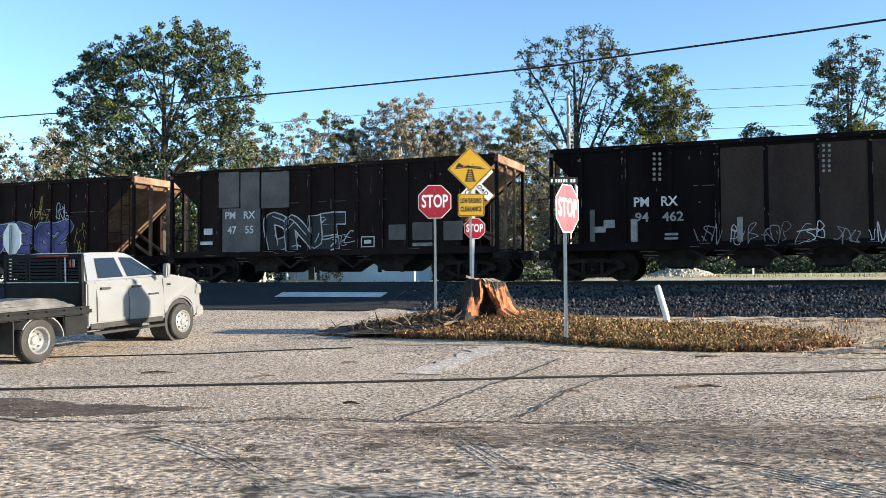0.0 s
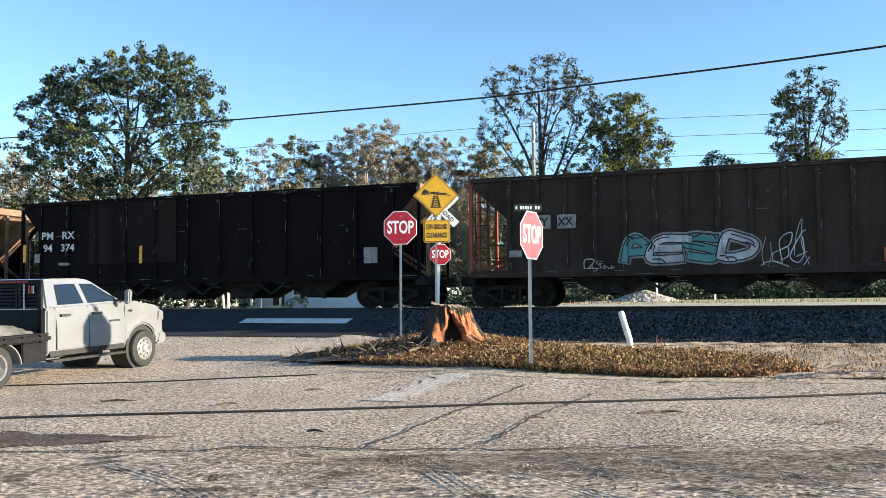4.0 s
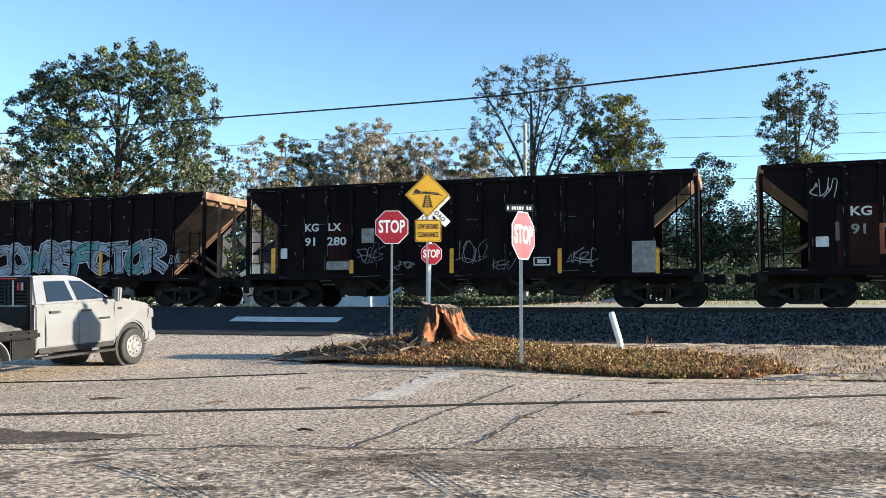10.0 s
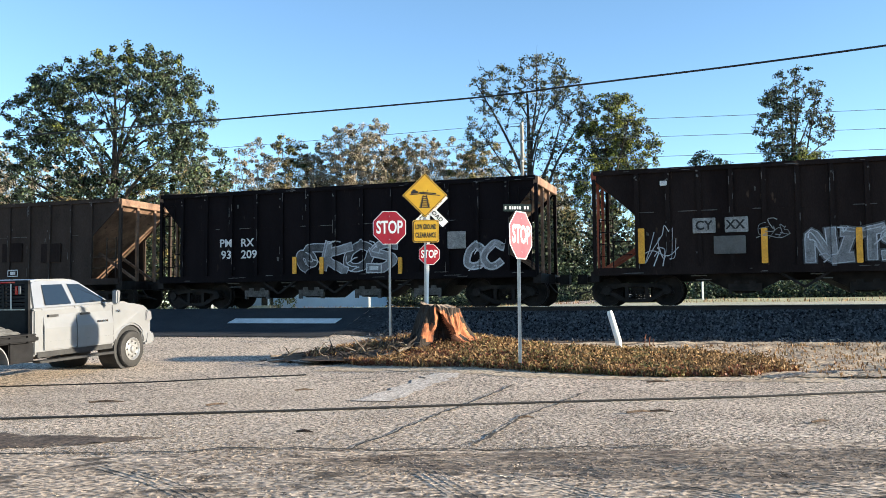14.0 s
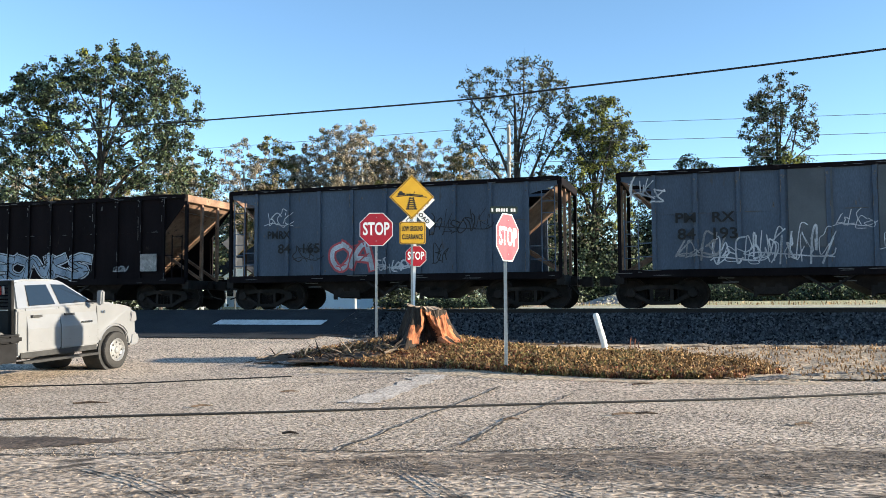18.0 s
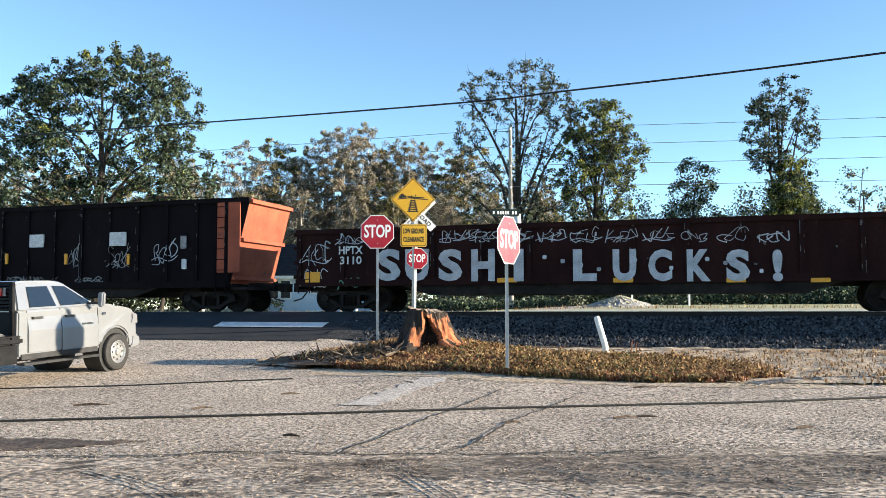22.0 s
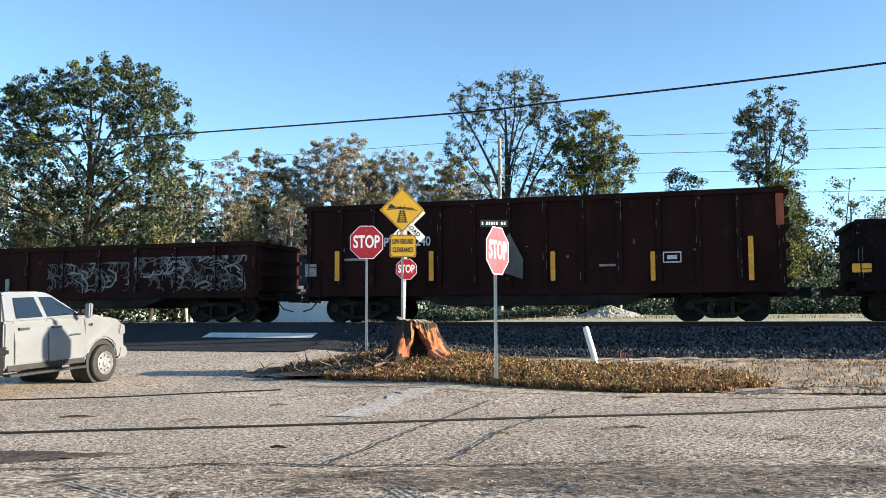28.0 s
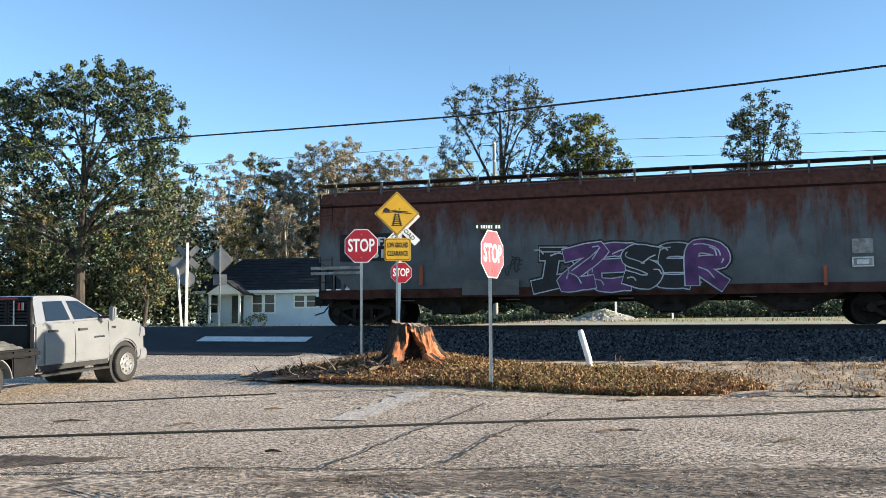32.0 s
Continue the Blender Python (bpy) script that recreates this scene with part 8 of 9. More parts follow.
def pickup():
    t = thing("pickup_truck", "silver crew-cab pickup truck with a black flatbed", "truck")
    W = 0.98
    arch = [(WB + 0.53 * math.cos(a), TYRE + 0.02 + 0.53 * math.sin(a)) for a in np.linspace(math.pi - 0.15, 0.15, 11)]
    low = [(1.36, 0.50), (3.0, 0.47), (3.62, 0.47), *arch, (4.76, 0.50), (5.00, 0.52), (5.06, 0.75), (5.04, 1.10), (4.97, 1.26), (4.80, 1.35), (4.4, 1.41), (3.7, 1.45), (1.38, 1.40)]

    def nip(x, y, z):
        k = 1 - 0.10 * smooth(4.4, 5.2, x) - 0.035 * smooth(1.0, 1.45, z) - 0.03 * smooth(0.8, 0.45, z)
        return Vector((x, y * k, z))
    part("body", painted(soft_prism(low, -W, W, 0.045, 2, nip), SILVER), None, t, "silver body shell")
    green = [(1.38, 1.38), (3.78, 1.42), (3.58, 1.50), (2.84, 1.92), (2.70, 1.965), (2.45, 1.99), (1.75, 1.99), (1.52, 1.97), (1.45, 1.92)]

    def tumble(x, y, z):
        k = 1 - 0.06 - 0.19 * smooth(1.38, 2.1, z)
        return Vector((x, y * k, z))
    part("cab_roof", painted(soft_prism(green, -W, W, 0.05, 2, tumble), SILVER), None, t, "silver cab")
    part("bonnet", painted(soft_prism([(3.7, 1.40), (4.92, 1.28), (4.84, 1.36), (4.5, 1.45), (3.75, 1.505)], -0.62, 0.62, 0.03), SILVER), None, t, "raised bonnet")

    def side(x, z, s, out=0.0):
        y = W * (1 - 0.06 - 0.19 * smooth(1.38, 2.1, z)) if z > 1.40 else W * (1 - 0.035 * smooth(1.0, 1.45, z))
        return (x, s * (y + out), z)

    def pane(name, pts, mat, lab, out=0.006, thick=0.02):
        for s in (-1, 1):
            n = len(pts)
            v = [side(x, z, s, out) for x, z in pts] + [side(x, z, s, out - thick) for x, z in pts]
            part(name, Build().add(v, [tuple(range(n)), tuple(range(2 * n - 1, n - 1, -1))] + [(i, (i + 1) % n, (i + 1) % n + n, i + n) for i in range(n)]), mat, t, lab)
    pane("window", [(1.72, 1.47), (2.42, 1.48), (2.30, 1.88), (1.74, 1.87)], WINDOW, "tinted rear side window", 0.012)
    pane("window", [(2.56, 1.48), (3.46, 1.50), (3.30, 1.59), (2.80, 1.87), (2.44, 1.88)], WINDOW, "tinted front side window", 0.012)
    for x0, x1 in ((1.62, 2.50), (2.53, 3.62)):
        pane("door", [(x0, 0.60), (x1, 0.60), (x1, 1.02), (x1, 1.41), (x0, 1.41), (x0, 1.02)], SILVER, "silver door", 0.007)
        pane("door_handle", [(x0 + 0.10, 1.24), (x0 + 0.36, 1.24), (x0 + 0.36, 1.285), (x0 + 0.10, 1.285)], TRIM, "black door handle", 0.04, 0.05)
        pane("door_crease", [(x0 + 0.02, 0.735), (x1 - 0.02, 0.735), (x1 - 0.02, 0.76), (x0 + 0.02, 0.76)], SILVER, "moulded crease", 0.018)
    pane("door_gap", [(2.503, 0.58), (2.527, 0.58), (2.527, 1.42), (2.503, 1.42)], TRIM, "shut line", 0.004)
    pane("door_gap", [(3.623, 0.58), (3.645, 0.58), (3.645, 1.40), (3.623, 1.40)], TRIM, "shut line", 0.004)
    pane("badge", [(3.1, 1.06), (3.45, 1.06), (3.45, 1.10), (3.1, 1.10)], CHROME, "small bright badge", 0.014)
    pane("badge", [(3.75, 1.24), (3.88, 1.24), (3.88, 1.29), (3.75, 1.29)], CHROME, "small bright badge", 0.006)
    for s in (-1, 1):
        part("flare", Build().tube([(x, s * (W - 0.02), z) for x, z in arch[1:-1]], 0.018, 6), SILVER, t, "wheel-arch lip", True)
        part("inner_arch", Build().lathe([(s * 0.5, 0.50), (s * 0.93, 0.50)], 20, at=(WB, 0, TYRE + 0.02)), TRIM, t, "black wheel housing")
        part("headlight", painted(soft_prism([(4.80, 1.0), (5.045, 1.0), (5.02, 1.21), (4.86, 1.24)], s * 0.86 - 0.07, s * 0.86 + 0.07, 0.02), LAMP), None, t, "clear headlight")
        part("mirror_arm", Build().beam((3.36, s * 0.93, 1.50), (3.41, s * 1.16, 1.50), 0.05), TRIM, t)
        part("mirror", painted(soft_prism([(3.36, 1.42), (3.46, 1.42), (3.48, 1.72), (3.38, 1.74)], min(s * 1.14, s * 1.29), max(s * 1.14, s * 1.29), 0.03), SILVER), None, t, "tall towing mirror")
        part("mirror_cap", painted(soft_prism([(3.44, 1.44), (3.485, 1.44), (3.50, 1.72), (3.44, 1.73)], min(s * 1.145, s * 1.28), max(s * 1.145, s * 1.28), 0.02), SILVER), None, t, "bright mirror cap")
        part("fog_lamp", Build().lathe([(5.12, 0.06), (5.155, 0.055)], 12, "x", (0, s * 0.6, 0.62)), LAMP, t)
    part("windscreen", Build().add([(3.60, -0.80, 1.50), (3.60, 0.80, 1.50), (2.87, 0.70, 1.92), (2.87, -0.70, 1.92)], [(0, 1, 2, 3)]).add([(3.57, -0.80, 1.48), (3.57, 0.80, 1.48), (2.84, 0.70, 1.90), (2.84, -0.70, 1.90)], [(0, 1, 2, 3)]), WINDOW, t, "tinted windscreen")
    part("grille", painted(soft_prism([(4.98, 0.80), (5.09, 0.80), (5.08, 1.16), (5.0, 1.2)], -0.62, 0.62, 0.03), TRIM), None, t, "black grille")
    part("bumper", painted(soft_prism([(4.80, 0.46), (5.12, 0.46), (5.15, 0.62), (5.10, 0.74), (4.86, 0.74)], -0.92, 0.92, 0.04), SILVER), None, t, "silver front bumper")
    # dark strip gives the sill line and paints in the shading below the doors
    for y0, y1 in ((-0.975, -0.93), (0.93, 0.975)):
        part("rocker", Build().box(1.44, 3.60, y0, y1, 0.47, 0.575), TRIM, t, "rocker panel, sill line and lower shading painted dark")
    # a black plate puts the shade on the cab's back into colour
    part("cab_back", Build().box(1.330, 1.356, -0.86, 0.86, 0.75, 1.40), TRIM, t, "back of the cab, its shade painted black")
    part("rear_window", Build().add([(x + dx, y * (0.84 if z < 1.5 else 0.72), z) for dx in (0, 0.03) for x, y, z in ((1.352, -1, 1.42), (1.352, 1, 1.42), (1.41, 1, 1.89), (1.41, -1, 1.89))], [(0, 1, 2, 3), (7, 6, 5, 4), (0, 4, 5, 1), (1, 5, 6, 2), (2, 6, 7, 3), (3, 7, 4, 0)]), WINDOW, t, "dark rear window")
    for s in (-1, 1):
        part("step_board", painted(soft_prism([(1.45, 0.36), (3.55, 0.36), (3.6, 0.41), (1.4, 0.41)], min(s * 0.86, s * 1.06), max(s * 0.86, s * 1.06), 0.012), TRIM), None, t, "black running board")
    # flatbed with headache rack
    part("chassis_rail", Build().box(-1.35, 4.4, -0.5, -0.38, 0.50, 0.72).box(-1.35, 4.4, 0.38, 0.5, 0.50, 0.72), BLACK_STEEL, t)
    part("deck_frame", Build().bevel_box(-1.75, 1.16, -1.2, 1.2, 0.80, 0.93, 0.02), BLACK_STEEL, t, "black steel deck frame")
    for i in range(9):
        y = -1.12 + i * 0.28
        part("deck_plank", Build().bevel_box(-1.72, 1.12, y - 0.125, y + 0.125, 0.932, 0.96, 0.008), BLACK_STEEL, t)
    for s in (-1, 1):
        part("rub_rail", Build().box(-1.75, 1.16, s * 1.24 - 0.02, s * 1.24 + 0.02, 0.83, 0.90), BLACK_STEEL, t, "black rub rail")
        for i in range(7):
            part("stake_pocket", Build().box(-1.6 + i * 0.42, -1.52 + i * 0.42, min(s * 1.19, s * 1.24), max(s * 1.19, s * 1.24), 0.81, 0.93), BLACK_STEEL, t)
        part("mud_flap", Build().box(-0.62, -0.60, min(s * 0.62, s * 1.16), max(s * 0.62, s * 1.16), 0.22, 0.82), RUBBER, t, "black mud flap")
        arc = [(0.52 * math.cos(a), TYRE + 0.46 * math.sin(a)) for a in np.linspace(0.05, 2.6, 12)]
        part("rear_fender", Build().prism(arc + [(x * 0.96, TYRE + (z - TYRE) * 0.95) for x, z in reversed(arc)], min(s * 0.78, s * 1.19), max(s * 0.78, s * 1.19)), SILVER, t, "pale rear mudguard")
    part("tool_box", painted(soft_prism([(0.62, 0.42), (1.22, 0.42), (1.22, 0.80), (0.62, 0.80)], -1.1, 1.1, 0.02), BLACK_STEEL), None, t, "black under-deck box")
    part("fuel_tank", Build().lathe([(-0.95, 0.0), (-0.95, 0.2), (-0.45, 0.2), (-0.45, 0.0)], 16, at=(1.75, 0, 0.64)), IRON, t)
    rk = part("headache_rack", Build().box(1.18, 1.24, -1.0, -0.92, 0.93, 1.95).box(1.18, 1.24, 0.92, 1.0, 0.93, 1.95).box(1.18, 1.24, -1.0, 1.0, 1.89, 1.97).box(1.18, 1.24, -1.0, 1.0, 0.93, 1.40), BLACK_STEEL, t, "black steel headache rack")
    for i in range(7):
        part("rack_bar", Build().box(1.19, 1.23, -0.92, 0.92, 1.42 + i * 0.068, 1.465 + i * 0.068), BLACK_STEEL, rk)
    for y in (-0.4, 0.4):
        part("rack_upright", Build().box(1.18, 1.24, y - 0.03, y + 0.03, 1.40, 1.90), BLACK_STEEL, rk)
    part("rack_rail", Build().box(1.165, 1.178, -0.62, -0.59, 1.40, 1.90).box(1.165, 1.178, -0.92, 0.92, 1.40, 1.415), STEEL, rk, "bright worn rail")
    for y in (-0.82, -0.74):
        part("rack_lamp", Build().bevel_box(1.155, 1.178, y - 0.025, y + 0.025, 1.70, 1.86, 0.01), RED_LENS if y > -0.8 else LAMP, rk, "small lamp on the rack")
    part("rack_lamp", Build().bevel_box(1.155, 1.178, -0.7, 0.1, 1.915, 1.945, 0.01), RED_LENS, rk, "red lamp strip")
    for i, z in enumerate((0.962, 1.02, 1.075)):
        part("folded_tarp", painted(soft_prism([(-1.5 + 0.1 * i, z), (0.95 - 0.12 * i, z), (0.85 - 0.15 * i, z + 0.055), (0.1, z + 0.09), (-1.4, z + 0.05)], -1.08 + 0.06 * i, -0.1 - 0.1 * i, 0.02), TARP), None, t, "folded grey sheet lying on the bed")
    for y in (-0.90, 0.90):
        s = -1 if y < 0 else 1
        wheel(t, WB, y, s)
        wheel(t, 0, s * 0.98, s, True)
    part("axle", Build().tube([(0, -0.9, TYRE), (0, 0.9, TYRE)], 0.06, 8).tube([(WB, -0.8, TYRE), (WB, 0.8, TYRE)], 0.05, 8), BLACK_STEEL, t)
    part("exhaust", Build().tube([(2.5, -0.4, 0.42), (0.6, -0.5, 0.45), (-0.3, -0.7, 0.5)], 0.04, 8), IRON, t)
    return t


TRUCK = pickup()
TRUCK_HEAD = 72.0
FRONT = Vector((-6.92, 19.49))                      # where the right front tyre meets the road


def truck_pose(s):
    """The truck after s metres of driving on."""
    d = Vector((math.cos(radians(TRUCK_HEAD)), math.sin(radians(TRUCK_HEAD))))
    left = Vector((-d.y, d.x))
    f = FRONT + d * s + left * 1.0
    r = f - d * WB
    zf, zr = gz(*(f - left)), gz(*(r - left))
    p = math.degrees(math.atan2(zf - zr, WB))
    return Matrix.Translation((r.x, r.y, zr + 0.01)) @ pose(0, 0, 0, 0, 0, TRUCK_HEAD) @ pose(0, 0, 0, 0, -p, 0)


TRUCK.matrix_basis = truck_pose(0)

# ---- trees ----
TRUNK = material("tree_bark", (0.016, 0.013, 0.011), (0.07, 0.057, 0.047), 3, 0.95, 0.8, 25, 0.4, stretch=(1, 1, 0.3))
LEAF = {
    "oak": leafy("olive_leaf", (0.005, 0.010, 0.004), (0.135, 0.18, 0.095), back=0.10, dark=0.3),
    "sparse": leafy("grey_green_leaf", (0.014, 0.018, 0.009), (0.235, 0.235, 0.155), dark=0.3),
    "yellow": leafy("yellow_green_leaf", (0.018, 0.030, 0.006), (0.31, 0.32, 0.06), 0.3, dark=0.3),
    "vine": leafy("dark_vine_leaf", (0.003, 0.006, 0.003), (0.13, 0.155, 0.08), back=0.10, dark=0.3),
    "tan": leafy("tan_autumn_leaf", (0.026, 0.019, 0.010), (0.55, 0.46, 0.33), dark=0.1),
    "gold": leafy("gold_autumn_leaf", (0.022, 0.020, 0.007), (0.40, 0.32, 0.13), dark=0.1),
    "mixed": leafy("brown_olive_leaf", (0.010, 0.010, 0.005), (0.43, 0.38, 0.25), dark=0.1),
    "bush": leafy("hedge_leaf", (0.02, 0.03, 0.008), (0.20, 0.19, 0.06), back=0.10, dark=0.3),
}


LEAF_DICE = np.random.RandomState(77)


def leaf_cloud(b, rng, centre, r, n, size, squash=0.8):
    """A clump of small leaves, denser towards its middle, with a clear edge."""
    g = LEAF_DICE
    d = g.normal(size=(n, 3))
    d *= (r * 0.62 * g.rand(n) ** 0.45 / (np.sqrt((d * d).sum(1)) + 1e-6))[:, None]
    d[:, 2] *= squash
    p = d + np.array(centre)
    a, e, w = g.uniform(0, 6.28, n), g.uniform(-1.1, 1.1, n), size * g.uniform(0.6, 1.3, n)[:, None]
    u = np.stack((np.cos(a) * np.cos(e), np.sin(a) * np.cos(e), np.sin(e)), 1)
    c = g.uniform(-1, 1, (n, 3))
    v = u[:, (1, 2, 0)] * c[:, (2, 0, 1)] - u[:, (2, 0, 1)] * c[:, (1, 2, 0)]
    v *= w * 0.36 / (np.sqrt((v * v).sum(1))[:, None] + 1e-3)
    k = len(b.v)
    b.v += np.stack((p - u * w * 0.5, p + v, p + u * w * 0.5, p - v), 1).reshape(-1, 3).tolist()
    b.f += [(k + 4 * i, k + 4 * i + 1, k + 4 * i + 2, k + 4 * i + 3) for i in range(n)]


def tree(x, y, height, crowns, leaf, label, seed, trunk=0.28, clusters=90, per=80, size=0.2, limbs=7, lean=(0, 0), group="", second=None, clump=(0.55, 1.25), wood_mat=None):
    """A tree. crowns: ellipsoids (dx, dy, z, rx, ry, rz, weight) that its twigs fill."""
    rng = random.Random(seed)
    t = thing("tree", label, "tree", pose(x, y, 1.0), group)
    wood, leaves, other = Build(), Build(), Build()
    top = Vector((lean[0], lean[1], height * 0.8))
    stem = [Vector((0, 0, 0)), Vector((lean[0] * 0.2 + rng.uniform(-0.2, 0.2), 0, height * 0.25)), Vector((lean[0] * 0.5 + rng.uniform(-0.4, 0.4), lean[1] * 0.5, height * 0.5)), top]
    wood.tube(stem, [trunk * 1.25, trunk, trunk * 0.7, trunk * 0.2], 9)
    nodes = [(stem[0].lerp(stem[1], 0.9), trunk * 0.9)] + [(stem[1].lerp(stem[2], f), trunk * (1 - 0.3 * f)) for f in (0.3, 0.7)] + [(stem[2].lerp(stem[3], f), trunk * 0.6 * (1 - 0.6 * f)) for f in (0.1, 0.4, 0.7)]
    total = sum(c[6] for c in crowns)
    spots = []
    for c in crowns:
        for _ in range(int(clusters * c[6] / total)):
            while True:
                p = Vector((rng.uniform(-1, 1), rng.uniform(-1, 1), rng.uniform(-1, 1)))
                if 0.25 < p.length < 1.0 + 0.15 * noise.noise(p * 2 + Vector((seed, 0, 0))):
                    break
            spots.append(Vector((c[0] + p.x * c[3], c[1] + p.y * c[4], c[2] + p.z * c[5])))
    # main limbs reach for well spread spots
    mains = []
    for i in range(limbs):
        goal = max(rng.sample(spots, min(10, len(spots))), key=lambda s: min([(s - m[-1]).length for m in mains] + [99]))
        base, r = nodes[min(len(nodes) - 1, i % len(nodes))]
        if base.z > goal.z:
            base, r = nodes[0]
        mid = base.lerp(goal, 0.5) + Vector((rng.uniform(-0.5, 0.5), rng.uniform(-0.5, 0.5), height * 0.05))
        q = base.lerp(mid, 0.5) + Vector((0, 0, height * 0.02))
        wood.tube([base, q, mid, goal], [r * 0.6, r * 0.45, r * 0.3, 0.025], 6)
        mains.append([base, q, mid, goal])
    at = [p0.lerp(p1, f) for m in mains for p0, p1 in zip(m, m[1:]) for f in (0.15, 0.5, 0.85)]
    heart = Vector((lean[0] * 0.4, lean[1] * 0.4, height * 0.4))
    places = np.array([tuple(p) for p in at] + [(0, 0, 0)] * len(spots))
    used = len(at)
    for s in sorted(spots, key=lambda q: (q - heart).length):
        near = places[:used] - np.array(s)
        cost = np.einsum("ij,ij->i", near, near) + 1.5 * np.maximum(0, near[:, 2])
        p = Vector(places[int(np.argmin(cost))])
        places[used] = s
        used += 1
        mid = p.lerp(s, 0.5) + Vector((rng.uniform(-0.12, 0.12), rng.uniform(-0.12, 0.12), rng.uniform(-0.05, 0.18)))
        wood.tube([p, mid, s], [0.034, 0.024, 0.010], 3, False)
        e = s + Vector((rng.gauss(0, 0.26), rng.gauss(0, 0.26), rng.gauss(0.08, 0.26)))
        wood.tube([s, e], [0.012, 0.004], 3, False)
        n = max(4, int(per * rng.uniform(0.35, 1.5)))
        leaf_cloud(other if second and rng.random() < second[1] else leaves, rng, s, rng.uniform(*clump), n, size)
    part("trunk", wood, wood_mat or TRUNK, t, "bare grey-brown trunk and limbs", True)
    part("crown", leaves, LEAF[leaf], t)
    if other.v:
        part("crown", other, LEAF[second[0]], t)
    return t


FINE = (0.35, 0.75)                       # reach of a clump of leaves
tree(-21.2, 56, 18.0, [(0.3, 0, 11.9, 5.2, 3.6, 4.9, 0.9), (-4.6, 0, 12.2, 2.6, 2.3, 3.4, 0.40), (4.2, 0, 12.7, 2.5, 2.2, 3.0, 0.40), (1.4, 0, 15.3, 3.5, 2.4, 2.1, 0.40), (-3.0, 0, 14.7, 2.5, 2.0, 1.8, 0.26), (-5.0, 0, 8.6, 3.4, 2.8, 3.6, 0.36), (4.3, -0.3, 8.6, 3.3, 2.8, 3.6, 0.36), (0, 0, 6.6, 3.8, 3, 3.4, 0.3)], "oak", "large spreading oak tree with dark olive leaves", 11, 0.29, 1360, 54, 0.16, 24, second=("yellow", 0.05), clump=FINE)
tree(6.3, 62, 19.3, [(1.2, 0, 16.5, 2.4, 2.0, 2.2, 0.46), (-2.3, 0, 15.8, 1.9, 1.7, 2.1, 0.36), (3.0, 0, 15.0, 1.5, 1.5, 2.0, 0.3), (-3.2, 0, 12.8, 1.6, 1.5, 1.5, 0.16), (0.8, 0, 13.0, 2.8, 2.2, 2.3, 0.26), (0.2, 0, 8.2, 4.8, 3, 3.9, 0.8)], "sparse", "tall thinning tree with bare upper branches", 12, 0.30, 640, 27, 0.145, 22, second=("vine", 0.5), clump=(0.3, 0.62))
tree(11.6, 60.5, 15.6, [(0.3, 0, 12.9, 2.3, 2.0, 2.3, 0.8), (1.9, 0, 11.1, 1.9, 1.7, 2.3, 0.55), (-1.4, 0, 10.2, 1.6, 1.6, 3.0, 0.5), (0.4, 0, 7.8, 2.8, 2.2, 3.2, 0.7)], "yellow", "rounded yellow-green tree with dense leaves", 13, 0.26, 560, 58, 0.145, 12, second=("vine", 0.45), clump=FINE)
tree(25.3, 62, 17.6, [(0.5, 0, 15.0, 2.4, 1.9, 2.2, 0.38), (-1.1, 0, 12.9, 1.4, 1.4, 3.1, 0.55), (2.1, 0, 12.8, 1.1, 1.1, 1.4, 0.13), (0, 0, 9.8, 1.2, 1.2, 2.4, 0.3)], "vine", "slender tree with a dark, vine-clad upper crown", 14, 0.24, 400, 40, 0.14, 12, second=("oak", 0.3), clump=(0.3, 0.65))
tree(25.8, 61, 11.4, [(0, 0, 6.9, 2.0, 1.8, 4.4, 1.0)], "yellow", "bushy yellow-green tree wrapped in creepers", 18, 0.2, 420, 75, 0.14, 8, second=("oak", 0.4), clump=FINE)
tree(19.9, 64, 12.3, [(0, 0, 7.6, 2.2, 2.0, 4.7, 1.0)], "vine", "small dark green tree beyond the track", 15, 0.18, 80, 90, 0.18, 5, second=("oak", 0.4))
tree(35.5, 70, 12.0, [(0, 0, 7.2, 3.2, 2.8, 4.6, 1.0), (3.4, 0, 6.0, 2.6, 2.6, 4.2, 0.7)], "sparse", "thin greyish tree at the wood's end", 16, 0.2, 120, 60, 0.19, 6)
tree(29.8, 68, 9.0, [(0, 0, 4.4, 2.6, 2.2, 3.6, 1.0)], "bush", "low yellow-green tree beyond the track", 17, 0.16, 70, 90, 0.18, 5)

# woods along the far side: a few kinds, set again and again
PALE_BARK = material("pale_twig_bark", (0.22, 0.19, 0.155), (0.44, 0.39, 0.33), 3, 0.95, 0.5, 25, 0.4, stretch=(1, 1, 0.3))
WOODS = [
    tree(-16.6, 78, 15.6, [(0, 0, 10.4, 2.9, 2.4, 5.2, 1.0), (0, 0, 4.6, 3.4, 2.6, 4.2, 0.7)], "tan", "autumn tree with tan leaves and pale bare twigs", 21, 0.2, 420, 105, 0.125, 20, clump=FINE, group="woods", second=("mixed", 0.45), wood_mat=PALE_BARK),
    tree(-7.6, 78, 17.2, [(0.5, 0, 11.8, 3.0, 2.4, 5.6, 1.0), (0.2, 0, 5.2, 3.6, 2.6, 4.6, 0.7)], "mixed", "autumn tree with thin brown and olive leaves", 22, 0.22, 440, 105, 0.125, 20, clump=FINE, group="woods", second=("tan", 0.45), wood_mat=PALE_BARK),
    tree(-20.2, 72, 13.2, [(0, 0, 8.2, 2.9, 2.4, 4.6, 1.0), (0, 0, 3.6, 3.2, 2.6, 3.2, 0.6)], "gold", "yellowing tree with drooping branches", 23, 0.18, 400, 105, 0.125, 18, clump=FINE, group="woods", second=("bush", 0.4), wood_mat=PALE_BARK),
]
WOOD_TOPS = (15.4, 17.2, 12.7)
rng = random.Random(31)
